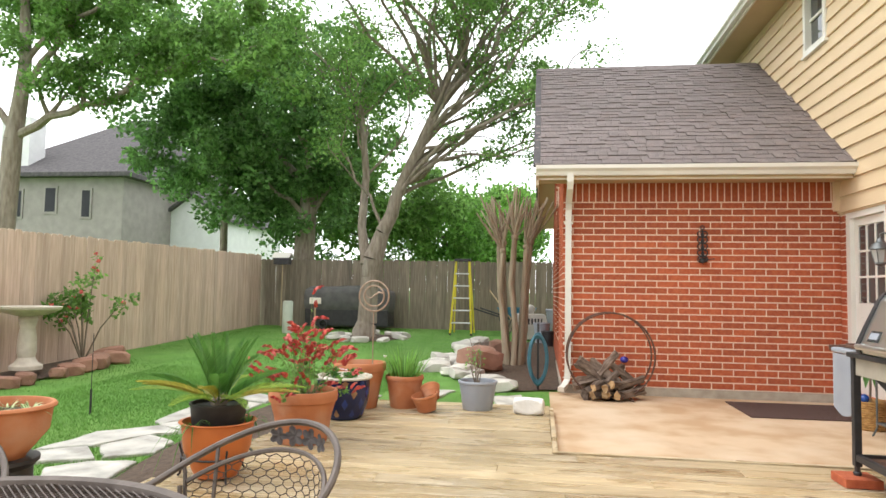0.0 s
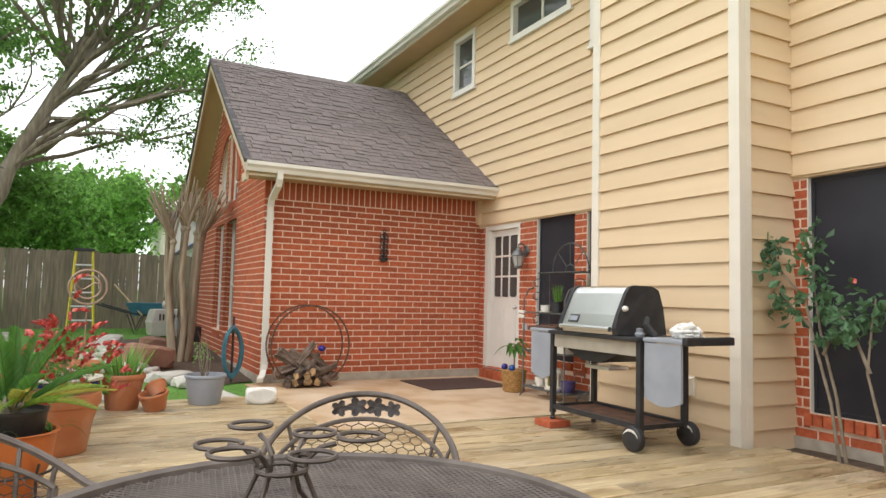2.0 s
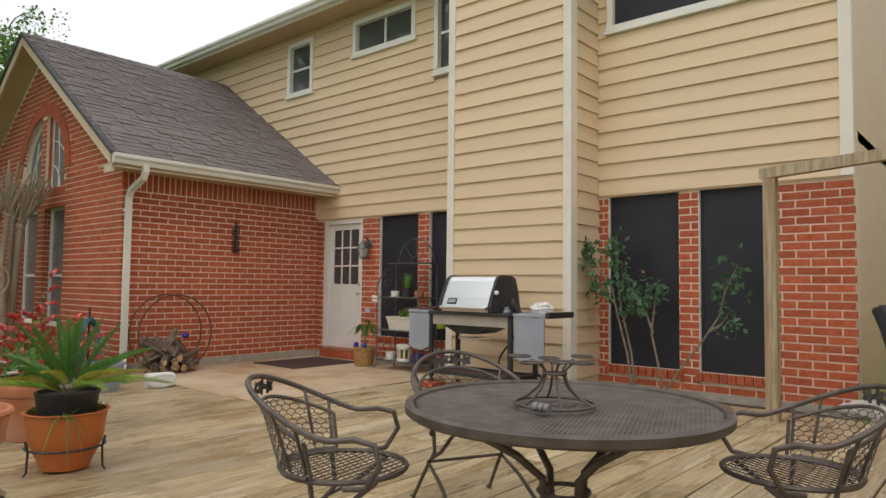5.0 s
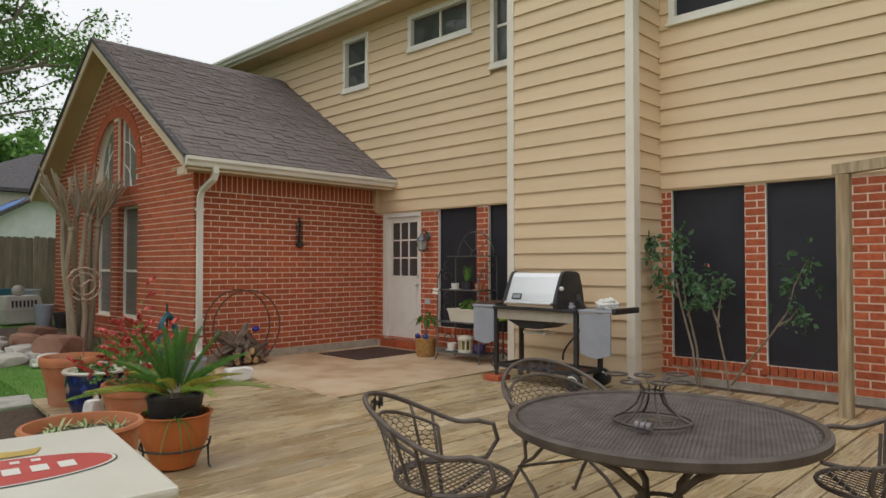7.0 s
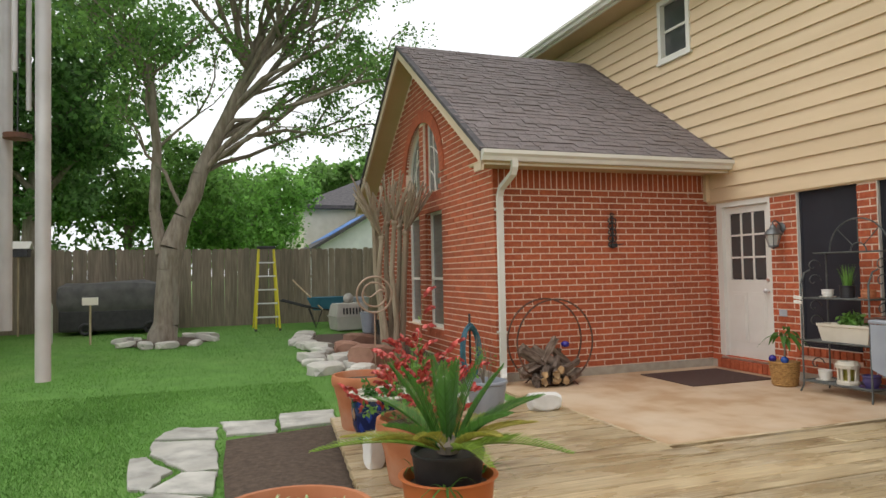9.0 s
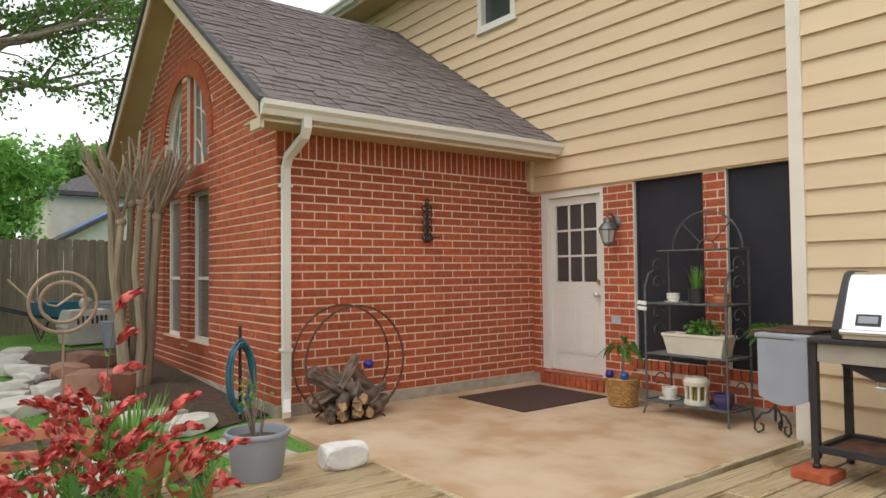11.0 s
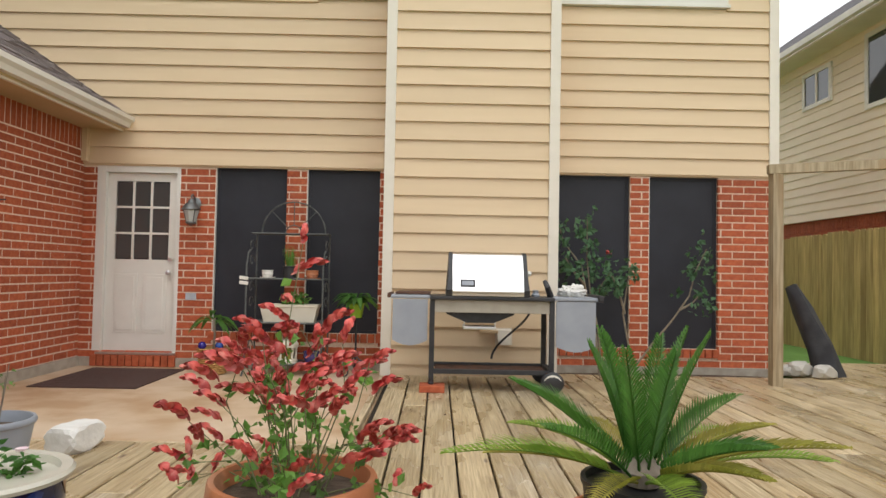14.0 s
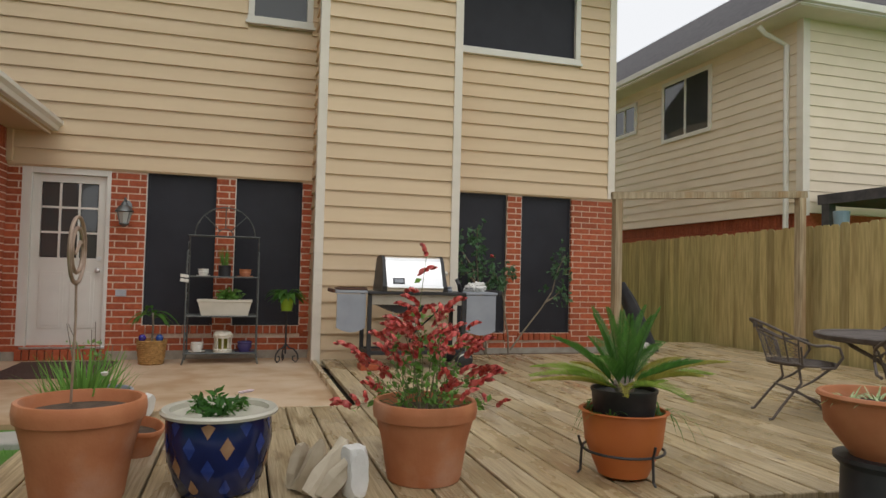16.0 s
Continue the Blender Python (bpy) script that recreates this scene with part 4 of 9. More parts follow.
def flat_patch(name, pts, z, material, label, cat="soil", bump=0.03):
    bm = bmesh.new()
    c = Vector((sum(p[0] for p in pts) / len(pts), sum(p[1] for p in pts) / len(pts), 0))
    ring = []
    for k in (1.0, 0.75, 0.45):
        ring.append([bm.verts.new((c.x + (p[0] - c.x) * k, c.y + (p[1] - c.y) * k, ground_z(p[0], p[1]) + z + (1 - k) * bump * 2 + noise.noise((p[0] * 3, p[1] * 3, k)) * bump * (k < 1))) for p in pts])
    top = bm.verts.new((c.x, c.y, ground_z(c.x, c.y) + z + bump))
    n = len(pts)
    for a, b in zip(ring, ring[1:]):
        for i in range(n):
            j = (i + 1) % n
            bm.faces.new((a[i], a[j], b[j], b[i]))
    for i in range(n):
        bm.faces.new((ring[-1][i], ring[-1][(i + 1) % n], top))
    return solid(name, bm, material, label, cat, "structure", smooth=True)


DECK_BED = [(1.3, -5.45), (2.6, -5.6), (3.6, -5.7), (4.6, -5.85), (5.62, -5.95), (5.62, -6.35), (4.7, -6.28), (4.0, -6.4), (3.1, -6.5), (2.45, -6.5), (1.5, -6.45), (1.42, -6.0)]
flat_patch("soil_bed", [(-5.9, -4.75), (-4.6, -5.0), (-3.4, -4.75), (-2.6, -5.1), (-1.5, -5.05), (-0.6, -4.4), (0.1, -3.9), (-0.2, -3.16), (-5.9, -3.16)], 0.015, SOIL, "dark mulched bed round the crape myrtle")
flat_patch("soil_bed", DECK_BED, 0.012, SOIL, "bare soil bed between the deck and the flagstones")
flat_patch("soil_bed", [(5.1, -0.42), (7.75, -0.42), (7.75, 0.0), (5.1, 0.0)], 0.05, SOIL, "narrow soil bed under the rose windows")
flat_patch("soil_bed", [(-1.7, -10.6), (-1.1, -10.1), (0.3, -9.95), (1.5, -10.05), (2.0, -10.75), (-1.7, -10.85)], 0.03, SOIL, "raised soil bed with a bird bath and roses")
flat_patch("soil_bed", [(TX + 0.75 * math.cos(a / 10 * 2 * math.pi), -7.3 + 0.75 * math.sin(a / 10 * 2 * math.pi)) for a in range(10)], 0.02, SOIL, "soil ring round the tree")
stones_along([(-6.0, -4.7), (-4.6, -5.05), (-3.4, -4.8), (-2.6, -5.15), (-1.5, -5.1), (-0.6, -4.45), (0.3, -3.85)], STONES, "rough white limestone edging stone", "bed edging stones", 0.3, 1.1)
stones_along([(-2.4, -4.7), (-1.4, -4.7), (-0.9, -4.35)], STONES, "rough white limestone edging stone", "bed edging stones", 0.3, 1.2)
stones_along([(TX + 0.78 * math.cos(a / 10 * 2 * math.pi), -7.3 + 0.78 * math.sin(a / 10 * 2 * math.pi)) for a in range(11)], STONES, "rough white limestone stone round the tree", "tree ring stones", 0.32, 0.95)
stones_along([(-1.6, -10.5), (-1.1, -10.05), (0.3, -9.9), (1.5, -10.0), (2.0, -10.6)], REDSTONES, "reddish sandstone edging rock", "red bed stones", 0.34, 1.1)
for x, y, s in ((-1.6, -4.45, 1.9), (-3.6, -4.2, 1.5), (-3.1, -4.5, 1.2)):
    ob = new("boulder", REDSTONES[1])
    ob.matrix_basis = pose(x, y, ground_z(x, y), 0, 8, 70 * s) @ Matrix.Diagonal((s, s, s * 0.9, 1))
    tagged(ob, "reddish rounded boulder in the mulched bed", "boulder", "bed boulders")


def flagstone(pts, z=0.02):
    c = (sum(p[0] for p in pts) / len(pts), sum(p[1] for p in pts) / len(pts))
    bm = bmesh.new()
    fine = []
    for i, p in enumerate(pts):
        q = pts[(i + 1) % len(pts)]
        for k in range(4):
            t = k / 4
            fine.append((p[0] + (q[0] - p[0]) * t - c[0] + RR.normal() * 0.012, p[1] + (q[1] - p[1]) * t - c[1] + RR.normal() * 0.012))
    lo = [bm.verts.new((x, y, -0.04)) for x, y in fine]
    hi = [bm.verts.new((x * 1.02, y * 1.02, z)) for x, y in fine]
    top = [bm.verts.new((x * 0.99, y * 0.99, z + 0.008)) for x, y in fine]
    n = len(fine)
    for a, b in ((lo, hi), (hi, top)):
        for i in range(n):
            j = (i + 1) % n
            bm.faces.new((a[i], a[j], b[j], b[i]))
    bm.faces.new(top)
    ob = solid("flagstone", bm, STONE, "irregular pale limestone flagstone set in the lawn", "flagstone", group="flagstone path")
    ob.matrix_basis = pose(c[0], c[1], ground_z(*c))
    return ob


FLAGS = ([(1.87, -7.16), (1.88, -7.06), (2.35, -6.85), (2.74, -6.96), (2.66, -7.12)], [(1.36, -7.03), (1.52, -6.54), (2.40, -6.53), (2.40, -6.73), (1.80, -7.02)], [(0.90, -6.87), (1.06, -6.52), (1.46, -6.52), (1.30, -7.02)],
         [(0.83, -6.47), (0.95, -5.98), (1.42, -6.03), (1.38, -6.44)], [(0.71, -5.93), (0.70, -5.40), (1.26, -5.45), (1.33, -5.96)], [(2.43, -6.76), (2.49, -6.53), (2.98, -6.58), (2.78, -6.96)],
         [(2.85, -6.95), (3.03, -6.60), (3.15, -6.80), (3.62, -7.02), (3.84, -7.35), (3.2, -7.3)], [(3.89, -7.33), (3.69, -7.03), (4.00, -6.76), (4.18, -7.08)], [(3.64, -6.96), (3.2, -6.80), (3.39, -6.49), (3.77, -6.45), (3.95, -6.72)],
         [(4.32, -6.92), (4.08, -6.73), (4.03, -6.42), (4.60, -6.32), (4.55, -6.76)], [(4.65, -6.80), (4.68, -6.36), (5.5, -6.42), (5.52, -6.95)], [(4.25, -7.1), (4.4, -6.98), (5.4, -7.05), (5.3, -7.5), (4.4, -7.5)],
         [(0.2, -4.6), (0.9, -4.75), (0.8, -5.1), (0.2, -5.0)], [(0.3, -3.75), (1.3, -3.6), (1.4, -3.95), (0.5, -4.1)])
for pts in FLAGS:
    flagstone(pts)


def within(poly, x, y):
    """Which of the points lie inside a polygon."""
    r = np.zeros(len(x), bool)
    for (ax, ay), (bx, by) in zip(poly, poly[1:] + poly[:1]):
        if ay != by:
            r ^= ((ay > y) != (by > y)) & (x < ax + (bx - ax) * (y - ay) / (by - ay))
    return r


def lawn_blades():
    rng = np.random.default_rng(2)
    n = 90000
    x = np.concatenate([rng.uniform(-8.5, 5.4, n), rng.uniform(-1.0, 5.4, 90000)])
    y = np.concatenate([rng.uniform(-11.0, -3.3, n), rng.uniform(-9.2, -5.4, 90000)])
    keep = ~(((x > 1.4) & (y > -5.62)) | ((x < 0.2) & (y > -4.9) & (x > -6)) | ((x > -0.02) & (y > -3.45)))
    for poly in (DECK_BED,) + FLAGS:
        keep &= ~within(poly, x, y)
    x, y = x[keep], y[keep]
    m = len(x)
    z = np.array([ground_z(a, b) for a, b in zip(x, y)])
    h = rng.uniform(0.012, 0.032, m)
    a = rng.uniform(0, 2 * np.pi, m)
    w = 0.0045
    lean = rng.normal(size=(m, 2)) * 0.016
    p0 = np.stack([x - w * np.cos(a), y - w * np.sin(a), z - 0.01], 1)
    p1 = np.stack([x + w * np.cos(a), y + w * np.sin(a), z - 0.01], 1)
    p2 = np.stack([x + lean[:, 0], y + lean[:, 1], z + h], 1)
    v = np.stack([p0, p1, p2], 1).reshape(-1, 3)
    f = np.arange(m * 3).reshape(-1, 3)
    me = bpy.data.meshes.new("grass")
    me.from_pydata(v.tolist(), [], f.tolist())
    me.materials.append(BLADE)
    tagged(new("grass", me), "short green lawn grass blades", "grass", kind="stuff")


lawn_blades()


# ---------------------------------------------------------------- houses around
def far_house(name, label, x0, y0, x1, y1, h, rise, wallmat, windows, ridge="x", over=0.4, z0=0.0):
    """A plain two-storey house with a gable roof; windows: (side, u0, u1, z0, z1)."""
    t = thing(name, label, "house", at=((x0 + x1) / 2, (y0 + y1) / 2, z0))
    ox, oy = (x0 + x1) / 2, (y0 + y1) / 2
    a, b, c, d = x0 - ox, y0 - oy, x1 - ox, y1 - oy
    bm = bmesh.new()
    box(bm, a, b, -0.2, c, d, h)
    if ridge == "hip":
        pass
    elif ridge == "x":
        for x in (a, c):
            s = 0.1 if x == a else -0.1
            vs = [(x, b, h), (x, d, h), (x, (b + d) / 2, h + rise)]
            f = [bm.verts.new(v) for v in vs]
            g = [bm.verts.new((v[0] + s, v[1], v[2])) for v in vs]
            bm.faces.new(f), bm.faces.new(g)
            for i in range(3):
                bm.faces.new((f[i], f[(i + 1) % 3], g[(i + 1) % 3], g[i]))
    else:
        for y in (b, d):
            s = 0.1 if y == b else -0.1
            vs = [(a, y, h), (c, y, h), ((a + c) / 2, y, h + rise)]
            f = [bm.verts.new(v) for v in vs]
            g = [bm.verts.new((v[0], v[1] + s, v[2])) for v in vs]
            bm.faces.new(f), bm.faces.new(g)
            for i in range(3):
                bm.faces.new((f[i], f[(i + 1) % 3], g[(i + 1) % 3], g[i]))
    part("wall", bm, wallmat, t)
    bm = bmesh.new()
    o = over
    if ridge == "hip":
        e = [bm.verts.new(v) for v in ((a - o, b - o, h), (c + o, b - o, h), (c + o, d + o, h), (a - o, d + o, h))]
        lo = [bm.verts.new((v.co.x, v.co.y, h - 0.16)) for v in e]
        m, inset = (a + c) / 2, min((d - b) / 2 - 0.2, (c - a) / 2)
        r0, r1 = bm.verts.new((m, b - o + inset, h + rise)), bm.verts.new((m, d + o - inset, h + rise))
        for f in ((e[0], e[1], r0), (e[1], e[2], r1, r0), (e[2], e[3], r1), (e[3], e[0], r0, r1), lo):
            bm.faces.new(f)
        for i in range(4):
            bm.faces.new((e[i], e[(i + 1) % 4], lo[(i + 1) % 4], lo[i]))
    elif ridge == "x":
        k = rise / ((d - b) / 2)
        m = (b + d) / 2
        slab(bm, [(a - o, b - o, h - o * k + 0.1), (c + o, b - o, h - o * k + 0.1), (c + o, m, h + rise + 0.1), (a - o, m, h + rise + 0.1)], 0.14)
        slab(bm, [(a - o, m, h + rise + 0.1), (c + o, m, h + rise + 0.1), (c + o, d + o, h - o * k + 0.1), (a - o, d + o, h - o * k + 0.1)], 0.14)
    else:
        k = rise / ((c - a) / 2)
        m = (a + c) / 2
        slab(bm, [(a - o, b - o, h - o * k + 0.1), (a - o, d + o, h - o * k + 0.1), (m, d + o, h + rise + 0.1), (m, b - o, h + rise + 0.1)], 0.14)
        slab(bm, [(m, b - o, h + rise + 0.1), (m, d + o, h + rise + 0.1), (c + o, d + o, h - o * k + 0.1), (c + o, b - o, h - o * k + 0.1)], 0.14)
    part("roof", bm, ROOFDARK, t)
    for side, u0, u1, w0, w1 in windows:
        win = new("window")
        win.parent = t
        bm, bm2 = bmesh.new(), bmesh.new()
        if side == "e":
            box(bm, c + 0.0, u0 - oy, w0, c + 0.05, u1 - oy, w1)
            box(bm2, c + 0.03, u0 - oy + 0.08, w0 + 0.08, c + 0.056, u1 - oy - 0.08, w1 - 0.08)
        elif side == "w":
            box(bm, a - 0.05, u0 - oy, w0, a, u1 - oy, w1)
            box(bm2, a - 0.056, u0 - oy + 0.08, w0 + 0.08, a - 0.03, u1 - oy - 0.08, w1 - 0.08)
        else:
            box(bm, u0 - ox, d, w0, u1 - ox, d + 0.05, w1)
            box(bm2, u0 - ox + 0.08, d + 0.03, w0 + 0.08, u1 - ox - 0.08, d + 0.056, w1 - 0.08)
        part("frame", bm, wallmat if wallmat is GREYWALL else WHITE, win)
        part("pane", bm2, SCREEN, win)
    return t


GREYWALL = mat("grey_stucco", (0.27, 0.245, 0.23), (0.34, 0.31, 0.29), 3, 0.8, bump=0.1)
PALEWALL = mat("pale_siding", (0.66, 0.66, 0.66), (0.74, 0.74, 0.74), 3, 0.7, bump=0.1)
NSIDING = mat("neighbour_siding", (0.78, 0.66, 0.49), (0.83, 0.71, 0.54), 2, 0.6, bump=0.1, rand=0.03, coords="World")
TARP = mat("blue_tarp", (0.04, 0.14, 0.42), (0.08, 0.22, 0.55), 6, 0.45, bump=0.4)
CREAMWALL = mat("cream_siding", (0.62, 0.58, 0.47), (0.70, 0.66, 0.55), 3, 0.7, bump=0.1)
grey_house = far_house("grey_house", "grey two-storey house beyond the side fence", -27.0, -25.7, -15.5, -19.7, 5.6, 3.6, GREYWALL,
                       [("e", -24.9, -24.0, 3.8, 5.0), ("e", -23.1, -22.5, 4.0, 5.1), ("e", -21.5, -21.0, 3.8, 5.0)], "hip")
bm = bmesh.new()
box(bm, 4.6, -2.7, 4.9, 5.5, -1.4, 8.0)
part("chimney", bm, PALEWALL, grey_house, "tall pale stucco chimney")
far_house("pale_house", "pale gabled house beyond the trees", -26.0, -20.0, -19.0, -17.4, 4.3, 0.95, PALEWALL, [], "x", 0.25)
back_house = far_house("back_house", "cream house with dark hip roof behind the fence", -34.0, -2.3, -24.0, 8.0, 4.6, 2.3, CREAMWALL, [("e", 1.0, 2.2, 3.1, 4.2)], "hip")
low_house = far_house("garage", "low white garage with dark roof and blue tarp", -24.0, -2.2, -20.0, 2.6, 2.6, 1.4, PALEWALL, [], "x")
bm = bmesh.new()
slab(bm, [(x_, y_, 2.6 + 0.583 * (y_ + 2.4) + 0.14) for x_, y_ in ((-1.2, -2.3), (1.9, -2.0), (2.2, -0.9), (1.0, -0.3), (-0.8, -0.5))], 0.02)
part("tarp", bm, TARP, low_house, "crumpled blue tarp on the roof")


def neighbour():
    """The neighbour's two-storey house beyond the new fence."""
    x0, y0 = 11.35, 0.15
    t = thing("neighbour_house", "cream-sided two-storey neighbour house with brick base", "house", at=(x0, y0, 0))
    bm = bmesh.new()
    box(bm, 0, 0, 2.25, 8, 13, 5.6)
    part("wall", bm, NSIDING, t)
    bm = bmesh.new()
    box(bm, 0.06, 0.06, -0.2, 8, 13, 2.25)
    part("brick_base", bm, BRICK, t, "red brick lower wall")
    bm = bmesh.new()
    u = 0.1
    while u < 12.8:
        box(bm, 0.035, u, 2.03, 0.062, u + 0.07, 2.235)
        u += 0.084
    for i in range(3):
        v = 0.1
        while v < 12.7:
            box(bm, 0.04, v, 1.95 - i * 0.081, 0.062, v + 0.24, 2.018 - i * 0.081)
            v += 0.254
    part("soldier_course", bm, BRICK, t)
    z = 2.25
    while z < 5.5:
        for a, b in (((0, 0.1), (0, 13.0)), ((0.1, 0), (8.0, 0))):
            bm = bmesh.new()
            if a[0] == 0:
                vs = [(-0.022, z), (-0.004, z + 0.19), (0.0, z + 0.19), (0.0, z)]
                e = [[bm.verts.new((p, y, q)) for p, q in vs] for y in (a[1], b[1])]
            else:
                vs = [(-0.022, z), (-0.004, z + 0.19), (0.0, z + 0.19), (0.0, z)]
                e = [[bm.verts.new((x, p, q)) for p, q in vs] for x in (a[0], b[0])]
            for i in range(4):
                j = (i + 1) % 4
                bm.faces.new((e[0][i], e[0][j], e[1][j], e[1][i]))
            part("siding_board", bm, NSIDING, t)
        z += 0.178
    bm = bmesh.new()
    box(bm, -0.04, -0.04, 2.2, 0.1, 0.1, 5.5)
    part("corner_board", bm, TRIM, t)
    bm = bmesh.new()
    tube(bm, [(-0.5, 0.45, 5.42), (-0.4, 0.42, 5.3), (-0.06, 0.3, 5.1), (-0.06, 0.3, 0.1)], 0.045, 6)
    part("downspout", bm, WHITE, t)
    bm = bmesh.new()
    slab(bm, [(-0.55, -0.5, 5.62), (-0.55, 13.5, 5.62), (4.0, 13.5, 8.9), (4.0, 4.0, 8.9)], 0.08)
    slab(bm, [(-0.55, -0.5, 5.62), (8.5, -0.5, 5.62), (4.0, 4.0, 8.9), (3.99, 4.0, 8.9)], 0.08)
    part("roof", bm, ROOFDARK, t)
    bm = bmesh.new()
    box(bm, -0.5, -0.45, 5.46, 8, 13.2, 5.5)
    part("soffit", bm, TRIM, t)
    bm = bmesh.new()
    box(bm, -0.6, -0.55, 5.5, -0.5, 13.3, 5.62, 0.01)
    box(bm, -0.6, -0.55, 5.5, 8, -0.45, 5.62, 0.01)
    part("gutter", bm, WHITE, t)
    for y, w, z0, z1, split in ((2.24, 1.62, 4.04, 5.36, True), (4.86, 1.0, 4.48, 5.22, True)):
        win = new("window")
        win.parent = t
        bm = bmesh.new()
        for a, b, c, d in ((y, z0, y + w, z0 + 0.08), (y, z1 - 0.08, y + w, z1), (y, z0 + 0.08, y + 0.08, z1 - 0.08), (y + w - 0.08, z0 + 0.08, y + w, z1 - 0.08), (y + w / 2 - 0.025, z0 + 0.08, y + w / 2 + 0.025, z1 - 0.08)):
            box(bm, -0.05, a, b, 0.0, c, d)
        part("frame", bm, WHITE, win)
        bm = bmesh.new()
        box(bm, -0.03, y + 0.08, z0 + 0.08, -0.022, y + w - 0.08, z1 - 0.08)
        part("pane", bm, GLASS, win)
    return t


neighbour()


# ---------------------------------------------------------------- patio furniture
def strip_net(bm, inside, u0, u1, v0, v1, step, place, r=0.0028, ang=(32, -32)):
    """Crossing thin strips of expanded metal over a region; place maps (u, v) into space."""
    for a in ang:
        ca, sa = math.cos(radians(a)), math.sin(radians(a))
        reach = abs(u1 - u0) + abs(v1 - v0)
        k = -reach
        cu, cv = (u0 + u1) / 2, (v0 + v1) / 2
        while k < reach:
            run = []
            s = -reach
            while s <= reach:
                u, v = cu + ca * s - sa * k, cv + sa * s + ca * k
                if u0 <= u <= u1 and v0 <= v <= v1 and inside(u, v):
                    run.append((u, v))
                else:
                    if len(run) > 1:
                        tube(bm, [place(*q) for q in (run if len(run) < 6 else run[::max(1, len(run) // 6)] + [run[-1]])], r, 3)
                    run = []
                s += 0.03
            if len(run) > 1:
                tube(bm, [place(*q) for q in run], r, 3)
            k += step


def patio_table(x, y):
    t = thing("patio_table", "round bronze wrought-iron patio table with mesh top", "table", at=(x, y, DECK_TOP), rz=20)
    R, Z = 0.625, 0.635
    bm = bmesh.new()
    lathe(bm, [(R - 0.03, Z - 0.018), (R - 0.005, Z - 0.032), (R + 0.012, Z - 0.02), (R + 0.014, Z + 0.008), (R, Z + 0.018), (R - 0.02, Z + 0.012), (R - 0.03, Z - 0.018)], 56)
    part("rim", bm, IRON, t, smooth=True)
    bm = bmesh.new()
    strip_net(bm, lambda u, v: u * u + v * v < (R - 0.015) ** 2, -R, R, -R, R, 0.0155, lambda u, v: (u, v, Z + 0.002), 0.0020, (28, -28))
    part("mesh_top", bm, IRON, t, "fine expanded-metal mesh")
    bm = bmesh.new()
    lathe(bm, [(0.028, Z - 0.015), (0.05, Z - 0.004), (0.05, Z + 0.006), (0.0, Z + 0.006)], 20)
    tube(bm, circle_pts((0, 0, Z - 0.02), 0.4, 32), 0.009, 6, closed=True)
    part("centre_collar", bm, IRON, t)
    for k in range(4):
        a = radians(45 + 90 * k)
        c, s = math.cos(a), math.sin(a)
        bm = bmesh.new()
        tube(bm, [(r * c, r * s, z) for r, z in ((0.46, Z - 0.02), (0.40, 0.56), (0.22, 0.46), (0.10, 0.36), (0.09, 0.25), (0.18, 0.13), (0.36, 0.05), (0.44, 0.012))], 0.016, 8)
        part("leg", bm, IRON, t, smooth=True)
    bm = bmesh.new()
    tube(bm, circle_pts((0, 0, 0.3), 0.1, 20), 0.010, 6, closed=True)
    part("brace_ring", bm, IRON, t)
    return t


DECK_TOP = 0.062
TABLE = (7.50, -4.77)
patio_table(*TABLE)


def candle_holder(x, y):
    z = DECK_TOP + 0.649
    t = thing("candle_holder", "bronze wire centrepiece with six rings on the table", "candle holder", at=(x, y, z))
    bm = bmesh.new()
    tube(bm, circle_pts((0, 0, 0.008), 0.155, 36), 0.006, 6, closed=True)
    part("base_ring", bm, IRON, t, smooth=True)
    for k in range(6):
        a = radians(60 * k + 12)
        c, s = math.cos(a), math.sin(a)
        bm = bmesh.new()
        tube(bm, [(r * c, r * s, q) for r, q in ((0.155, 0.008), (0.11, 0.03), (0.065, 0.07), (0.045, 0.115), (0.045, 0.14), (0.07, 0.165), (0.10, 0.172))], 0.005, 6)
        part("rod", bm, IRON, t, smooth=True)
        bm = bmesh.new()
        rr = 0.145 if k % 2 else 0.115
        tube(bm, circle_pts((rr * c, rr * s, 0.172 + 0.012 * (k % 2)), 0.042, 18), 0.0045, 6, closed=True)
        part("ring", bm, IRON, t, smooth=True)
    bm = bmesh.new()
    tube(bm, circle_pts((0, 0, 0.125), 0.046, 18), 0.005, 6, closed=True)
    part("collar", bm, IRON, t)
    bm = bmesh.new()
    for k in range(3):
        tube(bm, [(0.02 + 0.024 * k, -0.175, 0.02), (0.04 + 0.024 * k, -0.175, 0.02)], 0.017, 10)
    part("spool", bm, WORN_IRON, t, "grey ribbed spool", smooth=True)
    return t


candle_holder(TABLE[0] + 0.01, TABLE[1] - 0.09)


